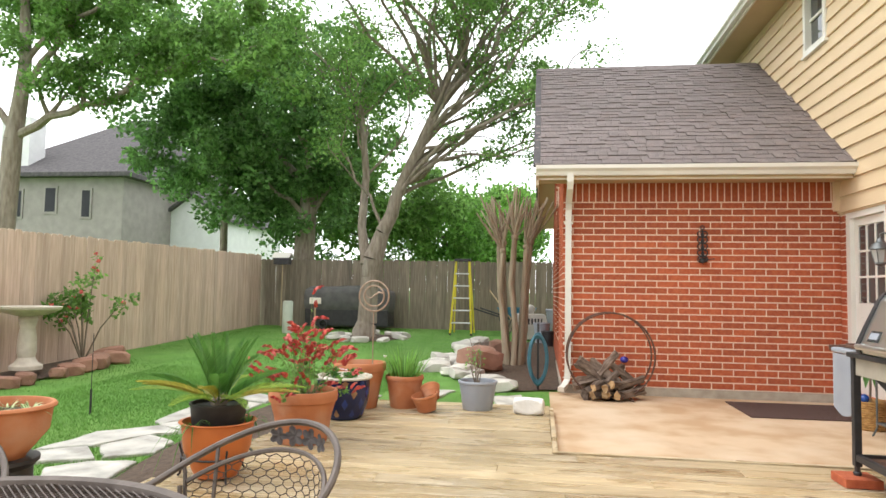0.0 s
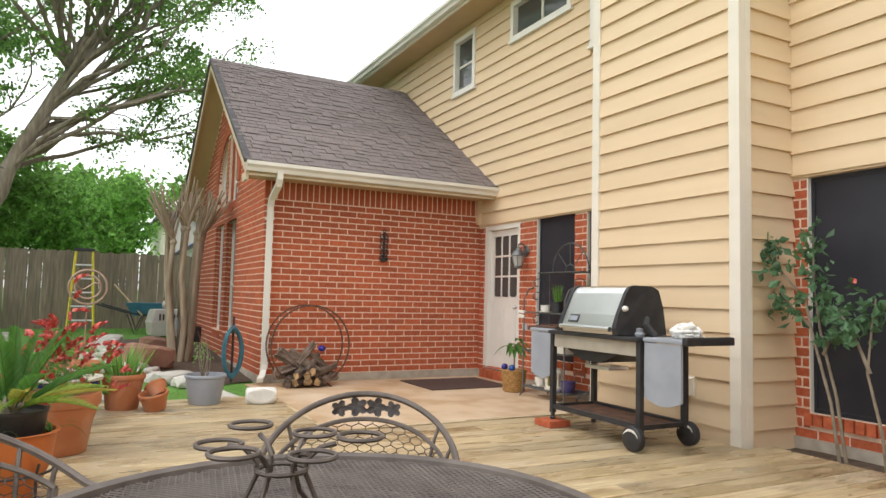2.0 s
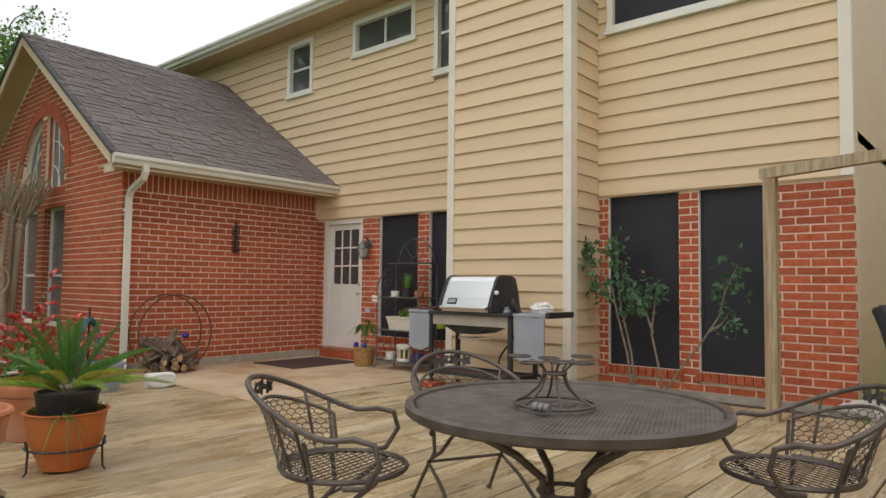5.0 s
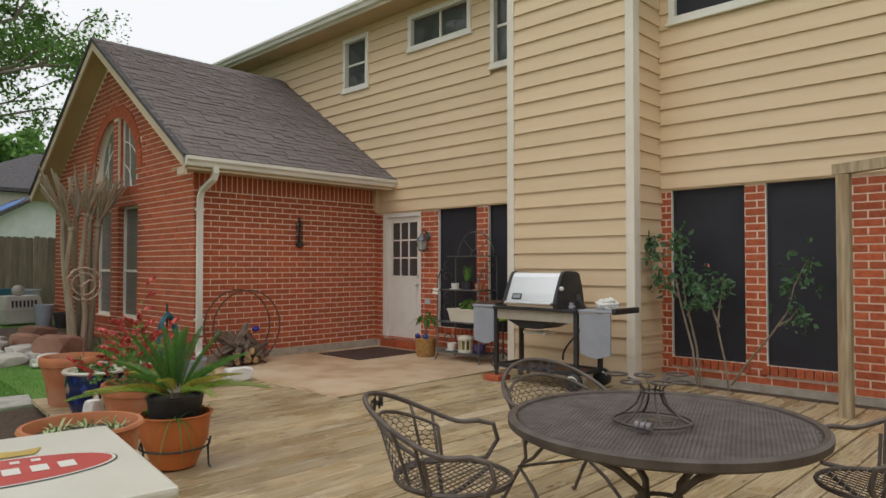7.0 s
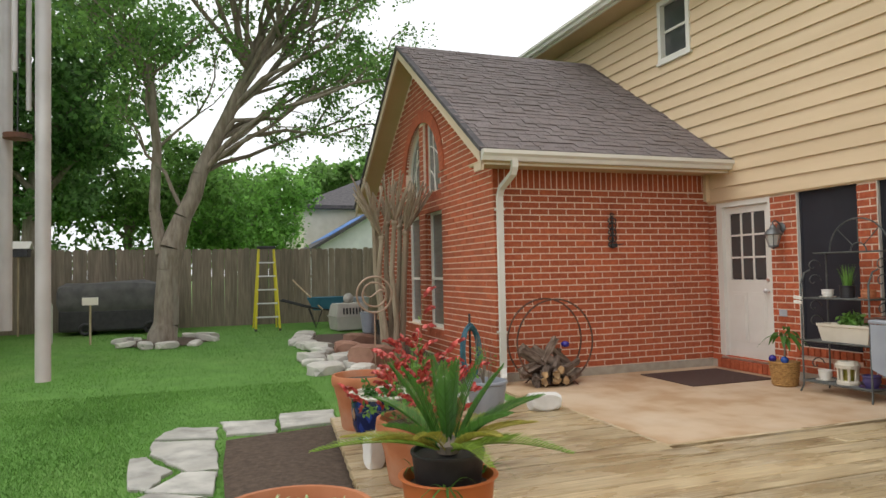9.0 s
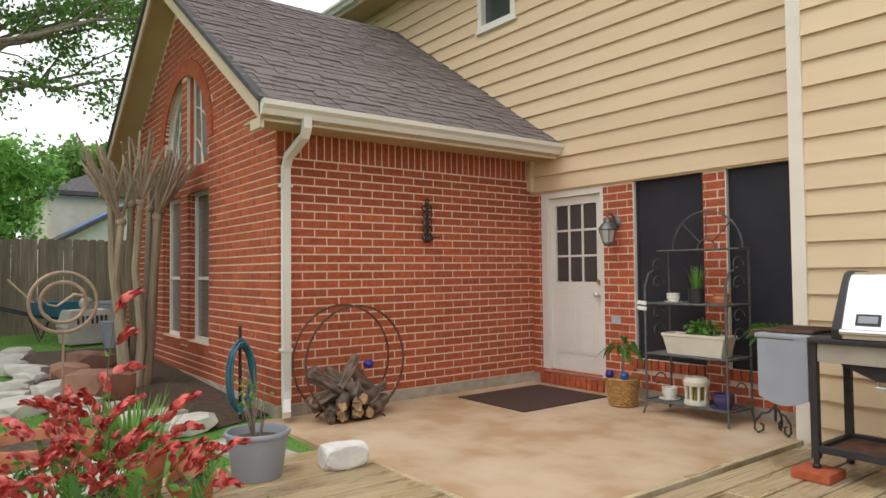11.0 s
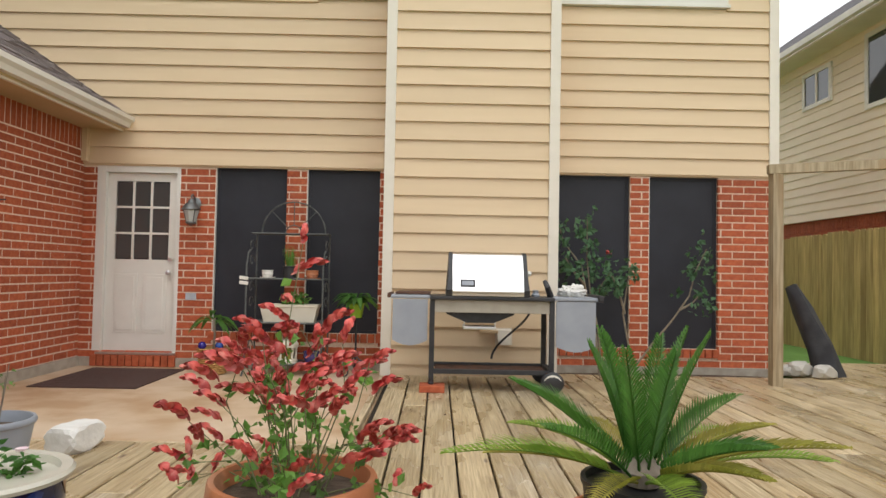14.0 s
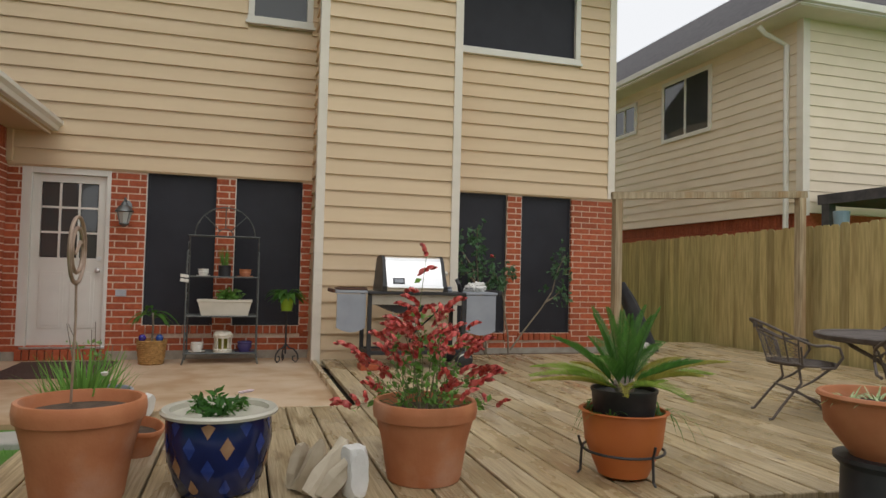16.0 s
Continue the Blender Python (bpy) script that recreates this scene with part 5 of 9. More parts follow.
def patio_chair():
    """A wrought-iron barrel chair with mesh seat and back; it faces +y, with its seat over the origin."""
    t = thing("patio_chair", "bronze wrought-iron mesh armchair with leaf scrolls", "chair", "chairs round the table")

    def back(u, v):
        # u: angle from the back in degrees, v: 0 at the seat, 1 at the top
        a = radians(u)
        r = 0.235 + 0.055 * v
        return (r * math.sin(a) * 1.05, -r * math.cos(a) - 0.02 * v, 0.42 + (0.245 * v) * (0.80 + 0.2 * math.cos(a)))

    bm = bmesh.new()
    du, dv = 4.7, 0.088

    def cell(i, r):
        return i * du, 0.04 + dv * (r + (0.22 if (i + r) % 2 else -0.22))

    def held(i, r):
        u, v = cell(i, r)
        return abs(u) <= 74 and 0.0 <= v <= 0.55 + 0.45 * math.cos(radians(u))

    for r in range(12):
        run = []
        for i in range(-16, 18):
            if i < 17 and held(i, r):
                run.append(back(*cell(i, r)))
                if (i + r) % 2 == 0 and r > 0 and held(i, r - 1):
                    tube(bm, [back(*cell(i, r - 1)), back(*cell(i, r))], 0.0022, 3)
            else:
                if len(run) > 1:
                    tube(bm, run, 0.0022, 3)
                run = []
    part("back_mesh", bm, IRON, t, "honeycomb wire mesh back panel")
    bm = bmesh.new()
    tube(bm, [back(u, 0.55 + 0.45 * math.cos(radians(u))) for u in range(-74, 75, 6)], 0.008, 6)
    tube(bm, [back(u, 0.02) for u in range(-74, 75, 6)], 0.008, 6)
    for u in (-74, 74):
        tube(bm, [back(u, 0.02), back(u, 0.55 + 0.45 * math.cos(radians(u)))], 0.008, 6)
    part("back_frame", bm, IRON, t, smooth=True)

    def rail(u):
        a = radians(u)
        z = 0.575 + 0.17 * max(0.0, math.cos(a)) ** 1.3
        r = 0.30 + 0.03 * math.cos(a)
        return (r * math.sin(a) * 1.02, -r * math.cos(a) - 0.03 * math.cos(a), z)

    bm = bmesh.new()
    pts = [rail(u) for u in range(-96, 97, 6)]
    left, right = Vector(pts[0]), Vector(pts[-1])
    pre = [left + Vector((0.03, 0.02, -0.17)), left + Vector((0.0, 0.10, -0.16)), left + Vector((-0.015, 0.15, -0.08)), left + Vector((-0.01, 0.13, -0.01)), left + Vector((0, 0.06, 0.005))]
    post = [right + Vector((0, 0.06, 0.005)), right + Vector((0.01, 0.13, -0.01)), right + Vector((0.015, 0.15, -0.08)), right + Vector((0.0, 0.10, -0.16)), right + Vector((-0.03, 0.02, -0.17))]
    tube(bm, pre + pts + post, 0.011, 8)
    part("arm_rail", bm, IRON, t, smooth=True)
    for u in (-70, -52, 52, 70):
        bm = bmesh.new()
        tube(bm, [back(u, 0.1), Vector(back(u, 0.7)).lerp(Vector(rail(u)), 0.5), rail(u)], 0.007, 6)
        part("spindle", bm, IRON, t)
    # leaf scrolls between the rail and the mesh
    bm = bmesh.new()
    for s in (-1, 1):
        for u, w, lean in ((6, 0.040, 20), (17, 0.034, 55)):
            p = Vector(back(s * u, 0.99)).lerp(Vector(rail(s * u)), 0.5)
            q = Vector((math.cos(radians(s * u)), math.sin(radians(s * u)), 0.0))
            rim = []
            for g in range(20):
                f = 2 * math.pi * g / 20
                r = w * (0.62 + 0.38 * abs(math.cos(2.5 * f)))
                rim.append(bm.verts.new(p + q * (r * math.sin(f + s * radians(lean))) + Vector((0, 0, r * 0.9 * math.cos(f + s * radians(lean))))))
            hub = bm.verts.new(p + Vector((0, -0.006, 0)))
            for g in range(20):
                bm.faces.new((rim[g], rim[(g + 1) % 20], hub))
    bmesh.ops.solidify(bm, geom=bm.faces[:], thickness=0.003)
    part("leaf_scroll", bm, WORN_IRON, t, "cast vine-leaf ornament worn grey")
    bm = bmesh.new()
    strip_net(bm, lambda u, v: u * u + v * v < 0.235 ** 2, -0.24, 0.24, -0.24, 0.24, 0.03, lambda u, v: (u, v + 0.01, 0.415), 0.003, (30, -30))
    tube(bm, circle_pts((0, 0.01, 0.415), 0.24, 30), 0.010, 6, closed=True)
    part("seat", bm, IRON, t, "mesh seat in a round frame")
    for s in (-1, 1):
        bm = bmesh.new()
        tube(bm, [(s * 0.2, 0.16, 0.41), (s * 0.2, 0.02, 0.30), (s * 0.21, -0.12, 0.22), (s * 0.22, 0.05, 0.16), (s * 0.23, 0.22, 0.06), (s * 0.235, 0.26, 0.008), (s * 0.235, 0.285, 0.006)], 0.010, 7)
        part("leg", bm, IRON, t, smooth=True)
        bm = bmesh.new()
        tube(bm, [(s * 0.2, -0.08, 0.41), (s * 0.2, -0.06, 0.28), (s * 0.21, -0.16, 0.16), (s * 0.22, -0.24, 0.05), (s * 0.225, -0.27, 0.008), (s * 0.225, -0.295, 0.006)], 0.010, 7)
        part("leg", bm, IRON, t, smooth=True)
    bm = bmesh.new()
    tube(bm, [(-0.21, -0.12, 0.22), (0.21, -0.12, 0.22)], 0.008, 6)
    part("stretcher", bm, IRON, t)
    return t


chair = patio_chair()


def face_table(x, y, turn=0.0):
    return pose(x, y, DECK_TOP, 0, 0, math.degrees(math.atan2(TABLE[1] - y, TABLE[0] - x)) - 90 + turn)


chair.matrix_basis = face_table(6.80, -4.44)
for x, y, turn in ((6.90, -5.41, -8), (8.22, -4.30, 0), (8.22, -5.98, 10)):
    copy_thing(chair, face_table(x, y, turn))


# ---------------------------------------------------------------- grill
def gas_grill():
    t = thing("gas_grill", "gas grill with steel lid and grey side panels", "grill", at=(4.45, -1.30, DECK_TOP))
    t.scale = (1, 1, 0.93)
    LIDM = STEEL
    D = BLACK
    hw = 0.53
    for sx in (-1, 1):
        for y in (-0.24, 0.22):
            bm = bmesh.new()
            z0 = 0.12 if sx < 0 else 0.14
            box(bm, sx * hw - 0.022, y - 0.022, z0, sx * hw + 0.022, y + 0.022, 0.88, 0.004)
            part("leg", bm, D, t)
    bm = bmesh.new()
    for y in (-0.24, 0.22):
        box(bm, -hw + 0.022, y - 0.018, 0.16, hw - 0.022, y + 0.018, 0.205, 0.004)
    for sx in (-1, 1):
        box(bm, sx * hw - 0.016, -0.218, 0.16, sx * hw + 0.016, 0.198, 0.20, 0.004)
    part("base_frame", bm, D, t)
    bm = bmesh.new()
    box(bm, -hw + 0.03, -0.22, 0.172, hw - 0.03, 0.2, 0.182)
    part("bottom_shelf", bm, RUST, t, "rust-worn bottom shelf")
    bm = bmesh.new()
    box(bm, -hw + 0.022, -0.25, 0.74, hw - 0.022, -0.225, 0.86, 0.004)
    part("control_panel", bm, PANELTAN, t, "weathered tan front panel")
    bm = bmesh.new()
    box(bm, -hw - 0.02, -0.29, 0.86, hw + 0.02, 0.26, 0.895, 0.01)
    part("frame_top", bm, D, t)
    bm = bmesh.new()
    pts = [(-0.38, 0.86), (0.38, 0.86), (0.30, 0.72), (0.12, 0.64), (-0.12, 0.64), (-0.30, 0.72)]
    a = [bm.verts.new((x - 0.1, -0.18, z)) for x, z in pts]
    b = [bm.verts.new((x - 0.1, 0.2, z)) for x, z in pts]
    bm.faces.new(a), bm.faces.new(list(reversed(b)))
    for i in range(6):
        j = (i + 1) % 6
        bm.faces.new((a[i], b[i], b[j], a[j]))
    part("firebox", bm, D, t)
    bm = bmesh.new()
    box(bm, -0.25, -0.12, 0.57, 0.05, 0.1, 0.60, 0.006)
    tube(bm, [(-0.24, -0.1, 0.60), (-0.24, -0.1, 0.68)], 0.006, 5)
    tube(bm, [(0.04, -0.1, 0.60), (0.04, -0.1, 0.68)], 0.006, 5)
    part("grease_tray", bm, STEEL, t)
    # lid: curved hood between dark end caps
    prof = [(-0.275, 0.90), (-0.285, 0.955), (-0.245, 1.05), (-0.165, 1.215), (-0.13, 1.255), (-0.08, 1.27), (0.10, 1.265), (0.165, 1.235), (0.215, 1.10), (0.225, 0.90)]
    for x0, x1, m, nm, lab, grow in ((-0.39, -0.355, D, "end_cap", "black cast end cap", 0.008), (0.275, 0.31, D, "end_cap", "black cast end cap", 0.008), (-0.355, 0.275, LIDM, "lid", "brushed steel lid", 0.0)):
        bm = bmesh.new()
        c = Vector((0, 0, 1.05))
        P = [(y * (1 + grow * 4), z + (grow if z > 1.0 else 0)) for y, z in prof]
        flare = [0.12 * max(0.0, 1.08 - z) if nm == "end_cap" else 0.0 for y, z in P]
        a = [bm.verts.new((x0 - (e if x0 < 0 else 0.0), y, z)) for (y, z), e in zip(P, flare)]
        b = [bm.verts.new((x1 + (e if x1 > 0 else 0.0), y, z)) for (y, z), e in zip(P, flare)]
        bm.faces.new(a), bm.faces.new(list(reversed(b)))
        for i in range(len(P)):
            j = (i + 1) % len(P)
            bm.faces.new((a[i], b[i], b[j], a[j]))
        for v in bm.verts:
            if v.co.z > 0.95:
                v.co.z = 0.95 + (v.co.z - 0.95) * 1.13
        lid = part(nm, bm, m, t, lab)
        if nm == "lid":
            bm = bmesh.new()
            tube(bm, [(-0.35, -0.305, 0.945), (0.27, -0.305, 0.945)], 0.020, 10)
            for x in (-0.33, 0.25):
                tube(bm, [(x, -0.27, 0.96), (x, -0.30, 0.955)], 0.01, 6)
            part("handle", bm, STEEL, lid, "steel bar handle", smooth=True)
            bm = bmesh.new()
            m2 = Matrix.Translation((-0.22, -0.262, 1.02)) @ Matrix.Rotation(radians(-24), 4, "X")
            obox(bm, m2, 0.13, 0.008, 0.075, 0.003)
            part("badge", bm, BLACK, lid, "dark rectangular gauge plate")
            bm = bmesh.new()
            obox(bm, m2 @ Matrix.Translation((0, -0.005, 0)), 0.10, 0.004, 0.045, 0.001)
            part("gauge_face", bm, GREYPL, lid, "grey gauge face")
            bm = bmesh.new()
            bmesh.ops.create_uvsphere(bm, u_segments=14, v_segments=10, radius=0.026, matrix=Matrix.Translation((0.325, -0.20, 1.12)))
            part("thermometer", bm, WHITE, lid, "round white gauge", smooth=True)
    # side tables and hanging panels
    for sx in (-1, 1):
        x0, x1 = (-hw - 0.37, -hw - 0.02) if sx < 0 else (hw + 0.02, hw + 0.41)
        bm = bmesh.new()
        box(bm, x0, -0.24, 0.865, x1, 0.22, 0.90, 0.012)
        st = part("side_table", bm, GREYPL, t, "grey plastic side table")
        bm = bmesh.new()
        if sx < 0:
            box(bm, x0 - 0.03, -0.245, 0.87, x0, 0.225, 0.915, 0.012)
            box(bm, x0 + 0.04, -0.2, 0.905, x1, 0.18, 0.925, 0.004)
        else:
            box(bm, x1, -0.25, 0.86, x1 + 0.05, 0.23, 0.925, 0.014)
        part("edge_bar", bm, D if sx > 0 else RUST, st, "worn dark end bar")
        bm = bmesh.new()
        top = 0.86
        low = 0.42 if sx < 0 else 0.38
        n = 9
        pts = [(x0 + 0.02, top), (x1 - 0.02, top)] + [(x1 - 0.02 - (x1 - x0 - 0.04) * k / n, low + 0.05 - 0.05 * math.sin(math.pi * k / n)) for k in range(n + 1)]
        a = [bm.verts.new((x, -0.235, z)) for x, z in pts]
        b = [bm.verts.new((x, -0.215, z)) for x, z in pts]
        bm.faces.new(a), bm.faces.new(list(reversed(b)))
        for i in range(len(pts)):
            j = (i + 1) % len(pts)
            bm.faces.new((a[i], b[i], b[j], a[j]))
        part("side_panel", bm, GREYPL, t, "grey hanging side panel")
    for y in (-0.30, 0.26):
        bm = bmesh.new()
        rings = [(0.0, -0.03), (0.03, -0.036), (0.06, -0.03), (0.088, -0.03), (0.10, -0.02), (0.10, 0.02), (0.088, 0.03), (0.0, 0.03)]
        lathe(bm, rings, 24)
        bmesh.ops.rotate(bm, verts=bm.verts, cent=(0, 0, 0), matrix=Matrix.Rotation(radians(90), 3, "X"))
        bmesh.ops.translate(bm, verts=bm.verts, vec=(hw, y, 0.10))
        wh = part("wheel", bm, D, t, "black plastic wheel", smooth=True)
        bm = bmesh.new()
        arc = []
        for k in range(15):
            a = radians(14 + 10.8 * k)
            w = 0.022 * math.sin(math.pi * k / 14) * (0.6 + 0.4 * abs(math.sin(2.1 * k)))
            arc.append([bm.verts.new((hw + q * math.cos(a), y - 0.0335, 0.10 + q * math.sin(a))) for q in (0.078, 0.078 - w - 0.002)])
        for p, q in zip(arc, arc[1:]):
            bm.faces.new((p[0], p[1], q[1], q[0]))
        part("hub_patch", bm, WHITE, wh, "worn silver paint on the hub")
    for y in (-0.24, 0.22):
        bm = bmesh.new()
        tube(bm, [(-hw, y, 0.122), (-hw, y, 0.075)], 0.018, 8)
        stem = part("caster_stem", bm, D, t)
        bm = bmesh.new()
        lathe(bm, [(0.0, 0.0), (0.022, 0.0), (0.026, 0.02), (0.02, 0.03)], 12, (-hw, y, 0.056 if y < 0 else 0.0), True)
        part("caster", bm, D, stem)
    bm = bmesh.new()
    tube(bm, [(0.40 - 0.36 * math.sin(radians(5 * k)) ** 2.2, 0.10 + 0.008 * k, 0.82 - 0.032 * k) for k in range(19)], 0.011, 7)
    part("gas_hose", bm, D, t, smooth=True)
    bm = bmesh.new()
    for k in range(14):
        tube(bm, [(-hw - 0.30 + k * 0.022, -0.17, 0.93), (-hw - 0.30 + k * 0.022, 0.12, 0.932)], 0.003, 4)
    part("grate", bm, RUST, t, "rusty cooking grate")
    return t


RUST = mat("rusty_metal", (0.05, 0.03, 0.024), (0.16, 0.07, 0.04), 14, 0.8, bump=0.3)
PANELTAN = mat("panel_tan", (0.34, 0.30, 0.24), (0.42, 0.38, 0.31), 7, 0.5, bump=0.05)
gas_grill()
bm = bmesh.new()
box(bm, 3.82, -1.66, DECK_TOP, 4.04, -1.44, DECK_TOP + 0.055, 0.004)
solid("loose_brick", bm, BRICK, "single red brick propping up the grill leg", "brick")
bm = bmesh.new()
bmesh.ops.create_icosphere(bm, subdivisions=5, radius=1.0)
for v in bm.verts:
    # a flattened heap with creases, pressed flat underneath
    p = v.co.copy()
    crease = abs(noise.noise(p * 1.7 + Vector((3.1, 0.4, 7.2)))) + 0.45 * abs(noise.noise(p * 4.1))
    r = 0.80 + 0.62 * crease
    v.co = Vector((5.20 + 0.125 * r * p.x, -1.30 + 0.10 * r * p.y, DECK_TOP + 0.84 + max(0.0, 0.035 + 0.070 * r * p.z)))
solid("folded_cloth", bm, mat("white_cloth", (0.66, 0.64, 0.60), (0.78, 0.76, 0.72), 20, 0.9, bump=0.5, bump_scale=30), "crumpled white cloth bag on the grill shelf", "cloth", smooth=True)
bm = bmesh.new()
lathe(bm, [(0.035, 0), (0.04, 0.02), (0.025, 0.035), (0.028, 0.06), (0.0, 0.065)], 12, (4.85, -1.42, DECK_TOP + 0.832))
solid("salt_shaker", bm, GREYPL, "small grey plastic pot on the grill", "shaker", smooth=True)
bm = bmesh.new()
tube(bm, [(4.99, -1.4, 0.90), (4.95, -1.45, 0.99), (4.93, -1.42, 1.04)], 0.03, 8, 0.02)
solid("grill_brush", bm, BLACK, "black bristle grill brush on the grill", "brush", smooth=True)
bm = bmesh.new()
box(bm, 4.42, BY - 0.06, 0.52, 4.56, BY - 0.02, 0.66, 0.008)
box(bm, 4.40, BY - 0.10, 0.50, 4.58, BY - 0.02, 0.53, 0.006)
solid("dryer_vent", bm, SIDING, "tan plastic vent hood on the siding", "vent")


# ---------------------------------------------------------------- plants and pots
def pot_shape(bm, r, h, base=0.72, rim=0.12, wall=0.02, seg=36, bulge=0.0):
    """A flower pot with a thick rim, hollow above the soil line."""
    lathe(bm, [(r * base, 0), (r * (base + 0.02), 0.012), (r * (0.5 + base / 2) * 0.985 + bulge * r, h * 0.5), (r * 0.94, h - rim * h - 0.012), (r * 0.94, h - rim * h), (r * 1.0, h - rim * h + 0.006), (r * 1.02, h - rim * h * 0.5), (r * 1.0, h - 0.004), (r * 0.985, h), (r * 0.92, h), (r * 0.90, h - 0.012), (r * 0.86, h - 0.07), (0.0, h - 0.06)], seg)


def flower_pot(name, x, y, z, r, h, material, label, base=0.72, rim=0.14, bulge=0.0, cat="flower pot", group=""):
    t = thing(name, label, cat, group, at=(x, y, z))
    bm = bmesh.new()
    pot_shape(bm, r, h, base, rim, bulge=bulge)
    part("pot", bm, material, t, smooth=True)
    bm = bmesh.new()
    lathe(bm, [(0.0, h - 0.045), (r * 0.6, h - 0.05), (r * 0.87, h - 0.056)], 24)
    part("soil", bm, SOIL, t, smooth=True)
    return t


def blades(bm, n, r, length, width, rng, droop=0.8, up=1.0, z=0.0, bend=5, spread=1.0):
    """Arching strap leaves from a centre."""
    for i in range(n):
        a = rng.random() * 2 * math.pi
        d = Vector((math.cos(a), math.sin(a), 0))
        side = Vector((-d.y, d.x, 0))
        L = length * (0.6 + 0.6 * rng.random())
        k = spread * (0.3 + 0.7 * rng.random())
        p0 = d * r * rng.random() + Vector((0, 0, z))
        prev = None
        for j in range(bend + 1):
            t = j / bend
            p = p0 + d * (L * k * t) + Vector((0, 0, L * (up * t - droop * k * t * t)))
            w = width * (1 - t) ** 0.6 * (0.5 if j == 0 else 1)
            a_, b_ = bm.verts.new(p + side * w), bm.verts.new(p - side * w)
            if prev:
                bm.faces.new((prev[0], prev[1], b_, a_))
            prev = (a_, b_)


def frond(bm, length, tilt, az, rng, z=0.0, droop=0.5, leaflet=0.14):
    """A stiff arching feather frond whose narrow leaflets stand up in a V."""
    d = Vector((math.cos(az), math.sin(az), 0))
    side = Vector((-d.y, d.x, 0))
    n = 34
    pts = []
    for i in range(n + 1):
        t = i / n
        pts.append(Vector((0, 0, z)) + d * (0.03 + length * t * math.cos(tilt) + 0.12 * length * t * t) + Vector((0, 0, length * (t * math.sin(tilt) - droop * t * t * 0.5))))
    tube(bm, pts[::3] + [pts[-1]], 0.005, 4, 0.0015)
    for i in range(5, n + 1):
        t = i / n
        tan = (pts[i] - pts[i - 1]).normalized()
        up = side.cross(tan).normalized()
        if up.z < 0:
            up = -up
        L = leaflet * (0.30 + 0.85 * math.sin(math.pi * min(1, t * 0.82 + 0.16))) * (0.9 + 0.2 * rng.random())
        for s in (-1, 1):
            dirv = (side * s * 0.62 + tan * 0.95 + up * 0.42).normalized()
            q = pts[i] + dirv * L - Vector((0, 0, 0.008))
            w = tan * 0.0068
            mid = pts[i] + dirv * L * 0.5 + up * 0.004
            a, b, c, e = bm.verts.new(pts[i] - w * 0.6), bm.verts.new(mid - w), bm.verts.new(q), bm.verts.new(mid + w)
            f = bm.verts.new(pts[i] + w * 0.6)
            bm.faces.new((a, b, c, e, f))


def sago_palm():
    x, y, z = 4.565, -5.535, DECK_TOP
    t = flower_pot("sago_palm", x, y, z + 0.012, 0.232, 0.335, ORANGE_POT, "sago palm in a black pot set in an orange planter", 0.56, 0.02, 0.10, "potted plant")
    bm = bmesh.new()
    lathe(bm, [(0.15, 0.27), (0.158, 0.32), (0.170, 0.425), (0.176, 0.432), (0.176, 0.446), (0.162, 0.446), (0.158, 0.425), (0.0, 0.42)], 30)
    part("inner_pot", bm, BLACK, t, "black plastic nursery pot", smooth=True)
    rng = np.random.default_rng(9)
    fronds = [(PALM, 0.39 + 0.08 * rng.random(), 84 - 6 * (i % 4), 0.10, 0.075) for i in range(8)]
    fronds += [(PALM, 0.42 + 0.08 * rng.random(), 52 - 14 * rng.random(), 0.42, 0.10) for i in range(5)]
    fronds += [(PALM_LIME, 0.47 + 0.09 * rng.random(), 34 - 12 * rng.random(), 0.58, 0.095) for i in range(5)]
    fronds += [(PALM_YELLOW, 0.40 + 0.12 * rng.random(), 38 - 22 * rng.random(), 0.50, 0.075) for i in range(6)]
    for i, (m_, length, tilt, droop, leaflet) in enumerate(fronds):
        bm = bmesh.new()
        frond(bm, length, radians(tilt), i * 2.4 + 0.2 * rng.random(), rng, 0.44, droop, leaflet)
        part("frond", bm, m_, t, "yellowing old frond" if m_ is PALM_YELLOW else "")
    bm = bmesh.new()
    lathe(bm, [(0.0, 0.42), (0.05, 0.43), (0.06, 0.47), (0.03, 0.51), (0.0, 0.52)], 12)
    part("crown_base", bm, BARK, t)
    for k in range(3):
        c = (0.19 * math.cos(2.1 * k - 0.4), 0.19 * math.sin(2.1 * k - 0.4), 0.31)
        bm = bmesh.new()
        blades(bm, 14, 0.02, 0.27, 0.006, rng, 1.6, 0.75)
        bmesh.ops.translate(bm, verts=bm.verts, vec=c)
        part("spider_plant", bm, PALM, t, "trailing spider plant at the rim")
    s = thing("plant_stand", "black iron ring stand holding the orange planter", "plant stand", at=(x, y, z))
    bm = bmesh.new()
    tube(bm, circle_pts((0, 0, 0.14), 0.212, 32), 0.007, 6, closed=True)
    part("ring", bm, BLACK, s, smooth=True)
    for k in range(3):
        a = radians(120 * k + 40)
        bm = bmesh.new()
        tube(bm, [(0.236 * math.cos(a), 0.236 * math.sin(a), 0.20), (0.218 * math.cos(a), 0.218 * math.sin(a), 0.14), (0.224 * math.cos(a), 0.224 * math.sin(a), 0.02), (0.24 * math.cos(a), 0.24 * math.sin(a), 0.004)], 0.007, 6)
        part("leg", bm, BLACK, s)


sago_palm()


